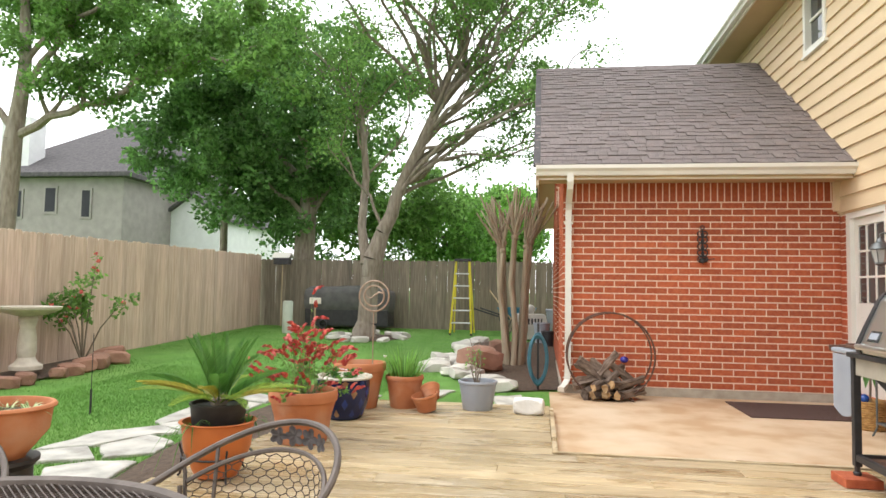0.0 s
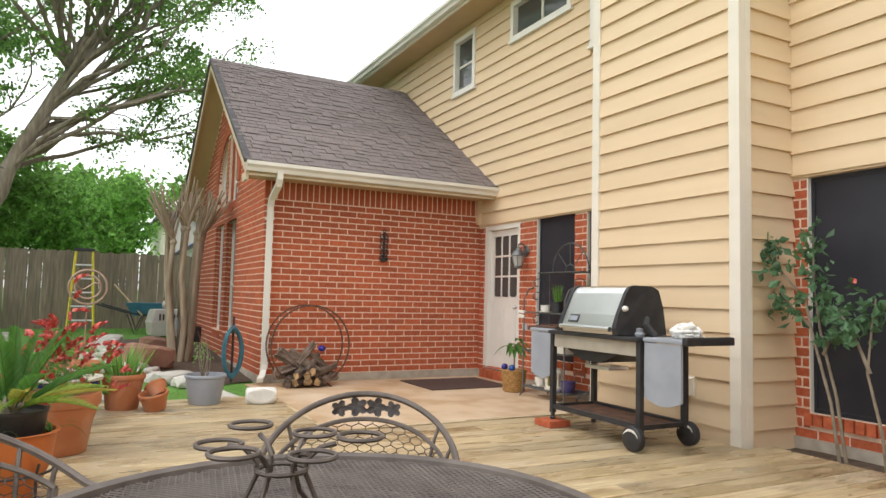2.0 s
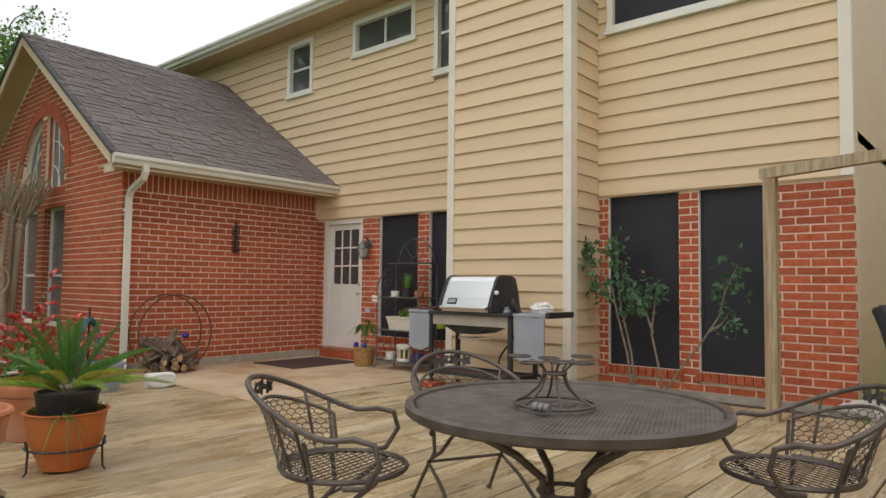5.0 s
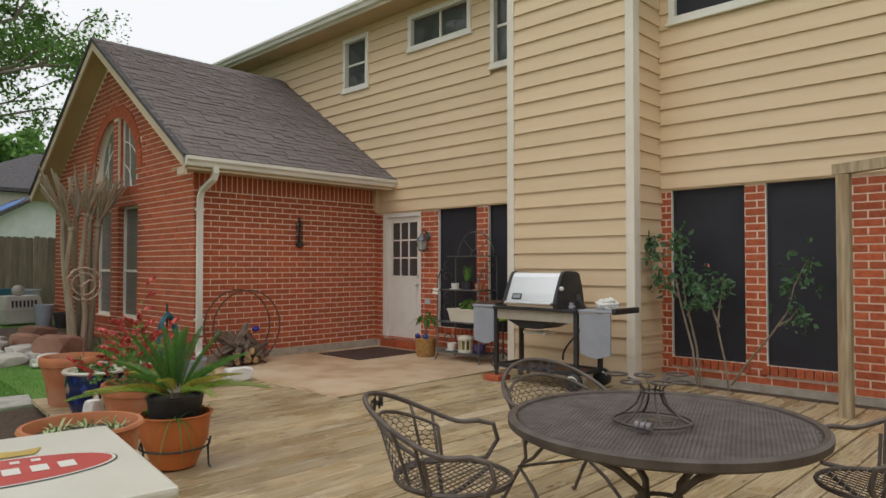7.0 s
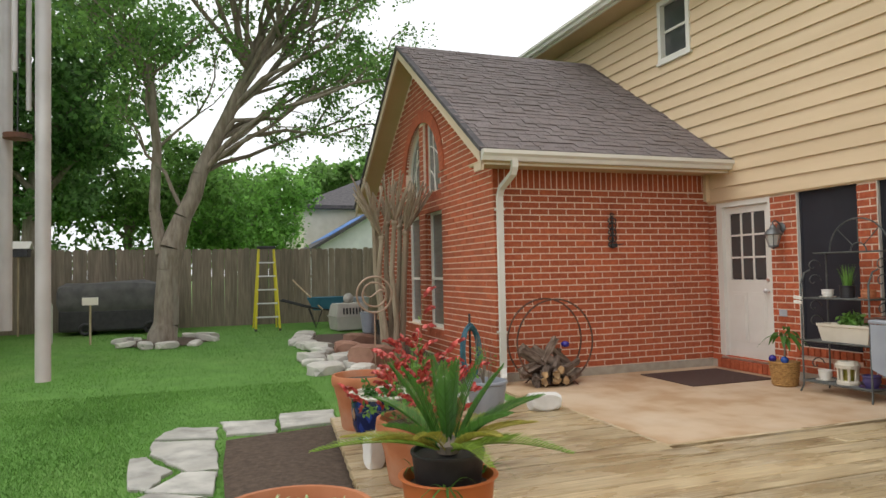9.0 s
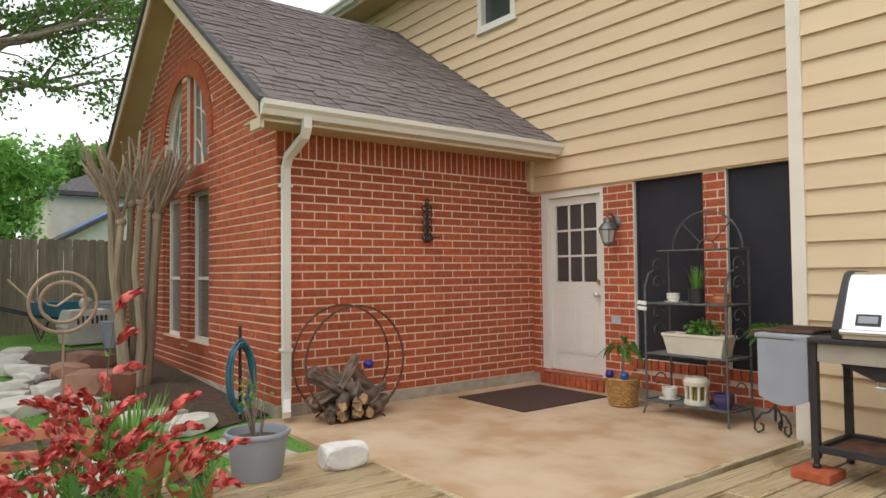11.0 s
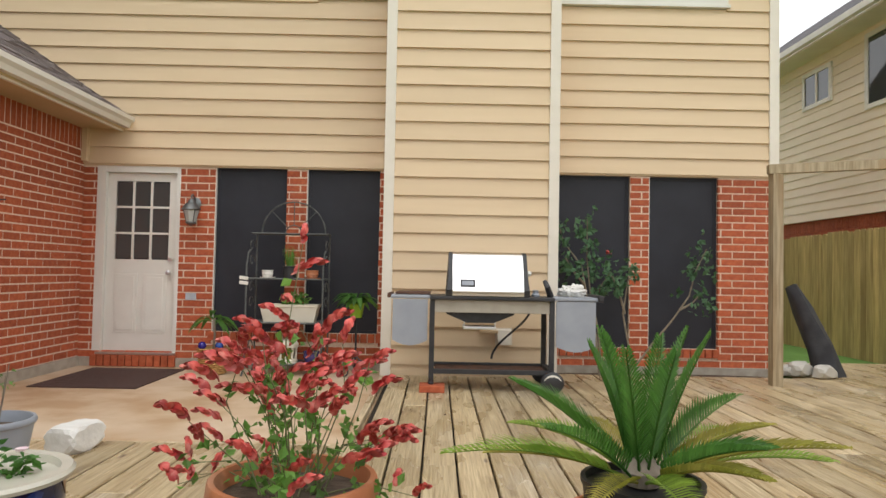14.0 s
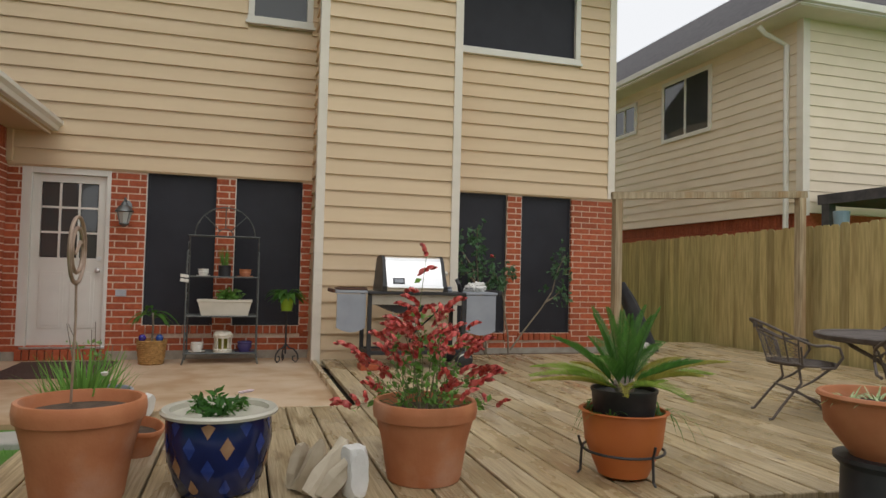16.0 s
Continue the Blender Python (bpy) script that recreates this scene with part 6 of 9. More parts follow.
def shrimp_plant():
    t = flower_pot("shrimp_plant", 3.52, -5.356, DECK_TOP, 0.262, 0.395, TERRACOTTA, "shrimp plant with red bracts in a terracotta pot", 0.7, 0.22, 0.0, "potted plant")
    rng = np.random.default_rng(12)
    STEM = mat("green_stem", (0.12, 0.16, 0.06), (0.22, 0.20, 0.10), 20, 0.7)
    leaves = []
    for i in range(40):
        a, k = rng.random() * 2 * math.pi, rng.random() ** 0.6
        h = 0.56 * (0.22 + 0.78 * rng.random()) * (1 - 0.30 * k)
        if i == 0:
            h, k = 0.76, 0.12
        if i % 9 == 5:
            h, k = -0.02, 0.95
        e = Vector((math.cos(a) * 0.40 * k, math.sin(a) * 0.40 * k, 0.37 + h))
        s = Vector((math.cos(a) * 0.12 * rng.random(), math.sin(a) * 0.12 * rng.random(), 0.34))
        m = s.lerp(e, 0.55) + Vector((rng.normal(), rng.normal(), 1.2)) * 0.035
        stem = bmesh.new()
        tube(stem, [s, s.lerp(m, 0.5), m, e], 0.0028, 5, 0.0015)
        part("stem", stem, STEM, t)
        for q in range(6):
            leaves.append(tuple(s.lerp(m, 0.2 + 0.8 * rng.random()) if q < 3 else m.lerp(e, rng.random())))
        # curved spikes of overlapping cupped bracts
        for head in range(3 if h > 0.25 else 2):
            p = e.copy() if head == 0 else m.lerp(e, 0.25 + 0.6 * rng.random()) + Vector((rng.normal(), rng.normal(), 0.3)) * 0.035
            part("flower_spike", bract_spike(p, a + rng.normal() * 0.8, 1.15 + 0.55 * rng.random(), rng), REDLEAF, t, smooth=True)
    ob = new("foliage", leaf_mesh("foliage", leaves, 0, 0.026, LEAF_BRIGHT, 420, 0.03, rng, long=1.4))
    ob.parent = t


def bract_spike(p, a, size, rng):
    """A drooping spike of overlapping heart-shaped bracts, starting at p."""
    bm = bmesh.new()
    dirv = Vector((math.cos(a) * 0.6, math.sin(a) * 0.6, 0.95 + rng.normal() * 0.3)).normalized()
    p = Vector(p)
    for b in range(10):
        dirv = (dirv + Vector((math.cos(a) * 0.05, math.sin(a) * 0.05, -0.10))).normalized()
        side = dirv.orthogonal().normalized()
        side.rotate(Matrix.Rotation(b * math.pi / 2 + 0.3 * rng.normal(), 3, dirv))
        k = size * (1.0 if b < 6 else 1.0 - (b - 5) * 0.14)
        o = dirv.cross(side) * 0.0115 * k
        out = side * 0.0085 * k
        step = dirv * 0.0092 * k
        rows = []
        for f, w, lift in ((0.0, 0.3, 0.15), (0.9, 0.9, 0.62), (1.8, 0.85, 0.8), (2.6, 0.42, 0.72), (3.1, 0.06, 0.5)):
            c = p + step * f + out * lift
            rows.append([bm.verts.new(c - o * w - out * 0.35 * w), bm.verts.new(c + out * 0.12), bm.verts.new(c + o * w - out * 0.35 * w)])
        for lo, hi in zip(rows, rows[1:]):
            bm.faces.new((lo[0], lo[1], hi[1], hi[0]))
            bm.faces.new((lo[1], lo[2], hi[2], hi[1]))
        p = p + step
    return bm


shrimp_plant()


def glazed_pot():
    x, y = 2.52, -5.33
    t = thing("glazed_pot", "blue glazed ceramic pot with diamond pattern and cream rim", "flower pot", at=(x, y, DECK_TOP))
    t.matrix_basis = pose(x, y, DECK_TOP) @ Matrix.Diagonal((0.96, 0.96, 0.87, 1))
    prof = [(0.17, 0.0), (0.19, 0.02), (0.235, 0.16), (0.25, 0.28), (0.25, 0.36), (0.245, 0.41)]
    bm = bmesh.new()
    lathe(bm, prof, 40)
    part("body", bm, BLUEGLAZE, t, smooth=True)
    bm = bmesh.new()
    lathe(bm, [(0.245, 0.41), (0.275, 0.415), (0.28, 0.43), (0.27, 0.443), (0.235, 0.44), (0.232, 0.40), (0.22, 0.34), (0.0, 0.335)], 40)
    part("rim", bm, CREAMGLAZE, t, "cream glazed rim and inside", smooth=True)

    def radius(z):
        for (r0, z0), (r1, z1) in zip(prof, prof[1:]):
            if z0 <= z <= z1:
                return r0 + (r1 - r0) * (z - z0) / (z1 - z0)
        return prof[-1][0]

    for row, zc in enumerate((0.06, 0.17, 0.28, 0.39)):
        for k in range(9):
            a0 = 2 * math.pi * (k + 0.5 * (row % 2)) / 9
            bm = bmesh.new()
            w, h = 0.13, 0.06
            def at(da, dz):
                z = min(0.408, max(0.012, zc + dz))
                r = radius(z) + 0.0025
                return bm.verts.new((r * math.cos(a0 + da), r * math.sin(a0 + da), z))
            c = at(0, 0)
            ring = [at(w * math.cos(q), h * math.sin(q)) for q in (0, math.pi / 2, math.pi, 3 * math.pi / 2)]
            for i in range(4):
                bm.faces.new((c, ring[i], ring[(i + 1) % 4]))
            part("diamond", bm, TANGLAZE if (k + row) % 3 == 0 else BLUE2, t)
    rng = np.random.default_rng(3)
    bm = bmesh.new()
    lv = []
    for i in range(10):
        a = rng.random() * 6.28
        e = (0.12 * math.cos(a), 0.12 * math.sin(a), 0.40 + 0.12 * rng.random())
        tube(bm, [(0, 0, 0.33), (e[0] * 0.5, e[1] * 0.5, 0.38), e], 0.003, 4)
        lv += [e, (e[0] * 0.7, e[1] * 0.7, e[2] - 0.03)]
    part("stems", bm, PALM, t)
    ob = new("leaves", leaf_mesh("leaves", lv, 0, 0.022, PALM, 260, 0.035, rng, long=2.4))
    ob.parent = t
    bm = bmesh.new()
    for k in range(3):
        lathe(bm, [(0.0, 0.0), (0.014, 0.004), (0.02, 0.012), (0.0, 0.014)], 8, (0.1 + 0.02 * k, 0.05 - 0.03 * k, 0.50 + 0.01 * k))
    part("flowers", bm, PINK, t, "pale pink flowers")


BLUEGLAZE = mat("blue_glaze", (0.006, 0.012, 0.055), (0.012, 0.022, 0.10), 6, 0.15)
BLUE2 = mat("mid_blue_glaze", (0.015, 0.035, 0.18), (0.03, 0.06, 0.26), 9, 0.18)
TANGLAZE = mat("tan_glaze", (0.26, 0.13, 0.06), (0.38, 0.22, 0.12), 12, 0.4)
CREAMGLAZE = mat("cream_glaze", (0.52, 0.50, 0.42), (0.62, 0.58, 0.48), 5, 0.25)
PINK = mat("pink_petals", (0.70, 0.42, 0.50), (0.80, 0.66, 0.70), 30, 0.6)
glazed_pot()


def big_terracotta():
    x, y = 1.93, -5.345
    flower_pot("terracotta_pot", x, y, DECK_TOP, 0.268, 0.445, TERRACOTTA, "large double-rimmed terracotta pot with a garden stake", 0.68, 0.2)
    t = thing("garden_stake", "copper spinner stake with two rings in the pot", "garden ornament", at=(x - 0.07, y + 0.12, DECK_TOP + 0.40))
    COPPER = mat("aged_copper", (0.30, 0.19, 0.13), (0.46, 0.34, 0.26), 12, 0.45, metal=0.4)
    bm = bmesh.new()
    tube(bm, [(0, 0, 0), (0.005, 0, 0.4), (0, 0, 0.57)], 0.006, 6)
    part("rod", bm, COPPER, t)
    for r in (0.155, 0.105):
        bm = bmesh.new()
        tube(bm, circle_pts((0, 0, 0.71), r, 40, "x"), 0.009, 6, closed=True)
        part("ring", bm, COPPER, t, smooth=True)
    bm = bmesh.new()
    tube(bm, [(0, 0.09, 0.74), (0, 0.05, 0.75), (0, 0.01, 0.72), (0, -0.03, 0.69), (0, -0.07, 0.70), (0, -0.09, 0.73)], 0.010, 6, 0.004)
    part("bird_bar", bm, COPPER, t)


big_terracotta()


def grass_pot():
    t = flower_pot("grass_pot", 1.85, -4.89, DECK_TOP, 0.19, 0.32, TERRACOTTA, "terracotta pot full of green grassy leaves", 0.72, 0.16, 0.0, "potted plant")
    rng = np.random.default_rng(6)
    bm = bmesh.new()
    blades(bm, 150, 0.16, 0.38, 0.008, rng, 0.7, 1.0, 0.27, 5, 0.6)
    part("leaves", bm, LEAF_BRIGHT, t)
    bm = bmesh.new()
    lathe(bm, [(0.0, 0.3), (0.012, 0.305), (0.02, 0.32), (0.0, 0.325)], 8, (0.12, -0.18, 0.2))
    part("flower", bm, WHITE, t)


grass_pot()
tp = flower_pot("tilted_pot", 1.90, -4.66, DECK_TOP, 0.13, 0.16, TERRACOTTA, "small empty terracotta pot tipped on its side rim", 0.7, 0.2)
tp.matrix_basis = pose(2.06, -4.62, DECK_TOP + 0.015, 10, 9, 0)
tp2 = flower_pot("tilted_pot", 1.95, -4.58, DECK_TOP, 0.10, 0.13, TERRACOTTA, "small empty terracotta pot leaning on another", 0.7, 0.2)
tp2.matrix_basis = pose(1.99, -4.58, DECK_TOP + 0.12, 0, -42, 30)


def grey_pot():
    t = flower_pot("grey_pot", 1.78, -4.155, DECK_TOP, 0.197, 0.285, GREYPL, "grey plastic pot with a bare shrub", 0.74, 0.12, 0.0, "potted plant")
    rng = np.random.default_rng(15)
    bm = bmesh.new()
    lv = []
    for i in range(9):
        a = rng.random() * 6.28
        e = Vector((0.2 * math.cos(a) * rng.random(), 0.2 * math.sin(a) * rng.random(), 0.26 + 0.45 * (0.4 + 0.6 * rng.random())))
        s = Vector((0.03 * math.cos(a), 0.03 * math.sin(a), 0.25))
        bm = bmesh.new()
        tube(bm, [s, s.lerp(e, 0.5) + Vector((rng.normal(), rng.normal(), 0)) * 0.02, e], 0.006, 5, 0.002)
        part("twig", bm, BARK, t)
        lv.append(tuple(s.lerp(e, 0.7)))
    ob = new("leaves", leaf_mesh("leaves", lv, 0, 0.02, LEAF, 60, 0.06, rng))
    ob.parent = t


grey_pot()
ob = new("white_rock", rock_mesh("white_rock", RR, 0.29, 0.18, 0.15, mat("white_stone", (0.66, 0.64, 0.60), (0.80, 0.78, 0.74), 7, 0.9, bump=0.6, bump_scale=25), 3, 0.12))
ob.matrix_basis = pose(1.93, -3.64, DECK_TOP - 0.004, 0, 0, 82)
tagged(ob, "white limestone block on the deck corner", "rock")
SANDSTONE = mat("split_sandstone", (0.34, 0.27, 0.18), (0.62, 0.54, 0.42), 6, 0.9, bump=0.7, bump_scale=20, rand=0.2, stretch=(1, 1, 0.4))


def stone_wedge(x, y, tilt, rz, w, h):
    """A split stone wedge leaning on its neighbours."""
    bm = bmesh.new()
    ring = [[bm.verts.new((w * k * math.cos(a) + RR.normal() * 0.006, 0.035 * k * math.sin(a) + RR.normal() * 0.004, z + RR.normal() * 0.006)) for a in (0.2, 1.2, 2.2, 3.1, 4.1, 5.3)] for z, k in ((0, 0.9), (h * 0.35, 1.0), (h * 0.75, 0.8), (h, 0.35))]
    for lo, hi in zip(ring, ring[1:]):
        for i in range(6):
            bm.faces.new((lo[i], lo[(i + 1) % 6], hi[(i + 1) % 6], hi[i]))
    bm.faces.new(ring[-1])
    bm.faces.new(list(reversed(ring[0])))
    ob = solid("split_stone", bm, SANDSTONE, "split buff sandstone wedge leaning between the pots", "rock", group="rocks between pots")
    ob.matrix_basis = pose(x, y, DECK_TOP + 0.003, 0, tilt, rz)


for x, y, tilt, rz, w, h in ((2.90, -5.47, 20, -8, 0.055, 0.26), (2.94, -5.53, 32, 10, 0.06, 0.28), (2.99, -5.56, 38, -5, 0.05, 0.27), (2.88, -5.40, 8, 20, 0.06, 0.2), (3.03, -5.44, 25, 30, 0.05, 0.24)):
    stone_wedge(x, y, tilt, rz, w, h)
ob = new("white_rock", rock_mesh("white_rock", RR, 0.10, 0.12, 0.23, mat("white_stone", (0.66, 0.64, 0.60), (0.80, 0.78, 0.74), 7, 0.9, bump=0.6, bump_scale=25), 3, 0.12))
ob.matrix_basis = pose(3.13, -5.55, DECK_TOP - 0.004, 0, 0, 20)
tagged(ob, "upright white limestone block between the pots", "rock")


def bowl_planter():
    x, y = 5.39, -6.35
    bm = bmesh.new()
    lathe(bm, [(0.20, 0), (0.20, 0.02), (0.175, 0.05), (0.17, 0.33), (0.20, 0.36), (0.20, 0.38), (0.0, 0.38)], 30, (x, y, -0.05))
    solid("pedestal", bm, BLACK, "glossy black upturned pot used as a pedestal", "pedestal", smooth=True)
    t = flower_pot("bowl_planter", x, y, 0.33, 0.265, 0.28, TERRACOTTA, "terracotta bowl planter with spider plants", 0.5, 0.1, 0.16, "potted plant")
    rng = np.random.default_rng(31)
    bm = bmesh.new()
    for k in range(7):
        tmp = bmesh.new()
        blades(tmp, 16, 0.02, 0.13, 0.007, rng, 0.9, 0.9)
        a = k * 0.9
        bmesh.ops.translate(tmp, verts=tmp.verts, vec=(0.15 * math.cos(a) * (k > 0), 0.15 * math.sin(a) * (k > 0), 0.21))
        me = bpy.data.meshes.new("tmp")
        tmp.to_mesh(me)
        tmp.free()
        bm.from_mesh(me)
        bpy.data.meshes.remove(me)
    part("leaves", bm, mat("variegated_leaf", (0.20, 0.34, 0.10), (0.62, 0.68, 0.40), 60, 0.5), t, "striped spider plant leaves")


bowl_planter()


# ---------------------------------------------------------------- patio corner
bm = bmesh.new()
box(bm, 0.29, -1.40, 0.0, 1.27, -0.22, 0.012, 0.004)
solid("door_mat", bm, mat("mat_brown", (0.055, 0.028, 0.022), (0.09, 0.05, 0.04), 40, 0.95, bump=0.6, bump_scale=200), "dark brown ribbed door mat on the patio", "door mat")
bm = bmesh.new()
box(bm, -0.004, AY - 0.02, -0.1, 0.035, 0.0, 0.10)
box(bm, 0.036, -0.036, -0.1, BX0 - 0.01, 0.0, 0.10)
box(bm, BX1 + 0.01, -0.036, -0.1, HX1, 0.0, 0.10)
box(bm, AX0, AY - 0.02, -0.2, -0.005, AY + 0.005, 0.10)
solid("foundation", bm, FOUND, "grey concrete foundation ledge under the brick", "foundation", "structure")


def log_rack():
    """A hoop rack with a small pile of split firewood."""
    c = (0.36, -2.72)
    t = thing("log_rack", "rusty iron hoop log rack by the brick wall", "log rack", at=(c[0], c[1], 0))
    for x in (-0.12, 0.14):
        bm = bmesh.new()
        tube(bm, circle_pts((x, 0, 0.51), 0.50, 48, "x"), 0.011, 7, closed=True)
        part("hoop", bm, RUST, t, smooth=True)
    for y in (-0.2, 0.2):
        bm = bmesh.new()
        tube(bm, [(-0.14, y, 0.06), (0.16, y, 0.06)], 0.01, 6)
        part("crossbar", bm, RUST, t)
        bm = bmesh.new()
        tube(bm, [(-0.16, y * 1.3, 0.0), (-0.12, y, 0.06), (0.14, y, 0.06), (0.2, y * 1.3, 0.0)], 0.01, 6)
        part("foot", bm, RUST, t)
    rng = np.random.default_rng(17)
    # centre, length, radius, heading and tilt of each log
    logs = ((0.04, -0.22, 0.085, 0.36, 0.07, -25, 4), (0.10, -0.09, 0.08, 0.40, 0.06, -40, 3), (0.08, 0.03, 0.08, 0.42, 0.055, -28, 0), (0.06, 0.14, 0.085, 0.44, 0.06, -22, 5), (0.10, 0.25, 0.09, 0.38, 0.055, -48, 6),
            (0.00, -0.25, 0.20, 0.36, 0.08, -70, 14), (0.10, -0.10, 0.18, 0.38, 0.055, -34, 8), (0.12, 0.02, 0.165, 0.40, 0.05, -30, 4), (0.10, 0.12, 0.185, 0.40, 0.06, -38, -4), (0.06, 0.22, 0.20, 0.38, 0.055, -60, 12),
            (-0.02, -0.20, 0.33, 0.38, 0.08, 84, 30), (0.02, -0.06, 0.31, 0.42, 0.075, 72, 36), (0.04, 0.07, 0.29, 0.36, 0.05, -40, 30), (0.00, 0.13, 0.31, 0.34, 0.05, 100, 40), (0.02, -0.02, 0.40, 0.34, 0.05, -75, 50))
    for i, (dx, dy, z, L, r, az, tilt) in enumerate(logs):
        w = thing("firewood_log", "weathered grey-brown split firewood log in the rack", "log", "firewood pile")
        w.matrix_basis = pose(c[0] + dx, c[1] + dy, z, 0, tilt, az)
        n, m = 12, 5
        ph = rng.random(n) * 0.45
        rings = []
        bm = bmesh.new()
        for j in range(m):
            u = (j / (m - 1) - 0.5) * L
            wob = 1.0 + 0.10 * rng.normal()
            rings.append([bm.verts.new((u + 0.012 * rng.normal(), r * wob * (1 - ph[k]) * math.cos(2 * math.pi * k / n) + 0.004 * rng.normal(), r * wob * (1 - ph[k] * 0.5) * math.sin(2 * math.pi * k / n) + 0.004 * rng.normal())) for k in range(n)])
        for p, q in zip(rings, rings[1:]):
            for k in range(n):
                bm.faces.new((p[k], p[(k + 1) % n], q[(k + 1) % n], q[k]))
        ends = [[v.co.copy() for v in rings[0]], [v.co.copy() for v in rings[-1]]]
        part("bark", bm, LOGBARK, w)
        for e in ends:
            bm = bmesh.new()
            bm.faces.new([bm.verts.new(v) for v in e])
            part("cut_end", bm, LOGEND if i in (1, 2, 3, 6, 7, 8) else LOGBARK, w, "sawn end")
    bm = bmesh.new()
    bmesh.ops.create_icosphere(bm, subdivisions=2, radius=0.05, matrix=pose(0.44, -2.56, 0.47) @ Matrix.Diagonal((1.2, 1, 0.8, 1)))
    solid("glass_bird", bm, mat("cobalt_glass", (0.02, 0.015, 0.16), (0.04, 0.03, 0.3), 4, 0.1), "small cobalt blue glass ornament on the logs", "ornament", smooth=True)


LOGBARK = mat("log_bark", (0.06, 0.036, 0.024), (0.21, 0.155, 0.12), 16, 0.95, bump=0.9, bump_scale=30, stretch=(0.5, 2, 2), rand=0.35)
LOGEND = mat("log_end", (0.28, 0.17, 0.08), (0.46, 0.31, 0.16), 12, 0.9, bump=0.3, rand=0.25)
log_rack()


def wall_ornament():
    t = thing("wall_ornament", "dark cast-iron scroll ornament hung on brick", "wall ornament", at=(0.012, -1.58, 1.62))
    for z in (0.05, 0.13, 0.21, 0.29, 0.36):
        for s in (-1, 1):
            bm = bmesh.new()
            tube(bm, [(0.012 + 0.006 * math.sin(3 * a), s * (0.010 + (0.062 - 0.008 * a) * math.sin(a)), z + 0.038 * math.cos(a)) for a in np.linspace(0, 5.2, 14)], 0.008, 6, 0.005)
            part("scroll", bm, BLACK, t)
    bm = bmesh.new()
    tube(bm, [(0.012, 0, 0.0), (0.014, 0, 0.2), (0.012, 0, 0.42)], 0.009, 6)
    part("spine", bm, BLACK, t)
    bm = bmesh.new()
    tube(bm, circle_pts((0.01, 0, 0.445), 0.022, 14, "x"), 0.006, 6, closed=True)
    part("hanging_loop", bm, BLACK, t)
    bm = bmesh.new()
    tube(bm, [(0.015, 0.0, 0.06), (0.05, 0.05, 0.05), (0.06, 0.13, 0.06)], 0.007, 6)
    part("hook", bm, BLACK, t)
    bm = bmesh.new()
    lathe(bm, [(0.0, 0), (0.045, 0.01), (0.05, 0.05), (0.03, 0.055)], 12, (0.04, 0, 0.01), True)
    part("cup", bm, BLACK, t)


wall_ornament()


def wall_lamp():
    t = thing("wall_lamp", "pewter lantern wall lamp with clear glass beside the door", "lamp", at=(1.255, -0.004, 1.62))
    t.matrix_basis = pose(1.255, -0.004, 1.585) @ Matrix.Diagonal((1.15, 1.15, 1.2, 1))
    PEW = mat("pewter", (0.13, 0.14, 0.14), (0.22, 0.23, 0.23), 12, 0.45, metal=0.7)
    bm = bmesh.new()
    lathe(bm, [(0.0, 0), (0.05, 0.002), (0.055, 0.01), (0.03, 0.02), (0.0, 0.022)], 18)
    bmesh.ops.rotate(bm, verts=bm.verts, cent=(0, 0, 0), matrix=Matrix.Rotation(radians(90), 3, "X"))
    bmesh.ops.translate(bm, verts=bm.verts, vec=(0, 0, 0.19))
    part("back_plate", bm, PEW, t, smooth=True)
    bm = bmesh.new()
    tube(bm, [(0, -0.01, 0.19), (0, -0.04, 0.24), (0, -0.09, 0.265), (0, -0.12, 0.25), (0, -0.12, 0.22)], 0.008, 7)
    part("arm", bm, PEW, t, smooth=True)
    bm = bmesh.new()
    lathe(bm, [(0.085, 0.12), (0.09, 0.125), (0.06, 0.17), (0.035, 0.185), (0.03, 0.205), (0.012, 0.22), (0.0, 0.235)], 18, (0, -0.12, 0))
    part("cap", bm, PEW, t, smooth=True)
    bm = bmesh.new()
    lathe(bm, [(0.03, 0.0), (0.045, 0.01), (0.075, 0.118)], 8, (0, -0.12, 0))
    part("glass", bm, mat("lamp_glass", (0.42, 0.43, 0.40), (0.5, 0.5, 0.47), 4, 0.1, spec=0.7), t, "frosted glass panes")
    bm = bmesh.new()
    for k in range(4):
        a = radians(45 + 90 * k)
        tube(bm, [(0.045 * math.cos(a), -0.12 + 0.045 * math.sin(a), 0.01), (0.078 * math.cos(a), -0.12 + 0.078 * math.sin(a), 0.12)], 0.005, 5)
    lathe(bm, [(0.0, -0.03), (0.012, -0.02), (0.05, 0.0), (0.05, 0.012)], 14, (0, -0.12, 0))
    part("cage", bm, PEW, t)


wall_lamp()
bm = bmesh.new()
box(bm, 1.17, -0.008, 0.74, 1.29, 0.0, 0.82, 0.004)
solid("wall_plate", bm, mat("plate_grey", (0.4, 0.42, 0.46), (0.5, 0.52, 0.55), 8, 0.5), "small grey weatherproof outlet plate on brick", "outlet")


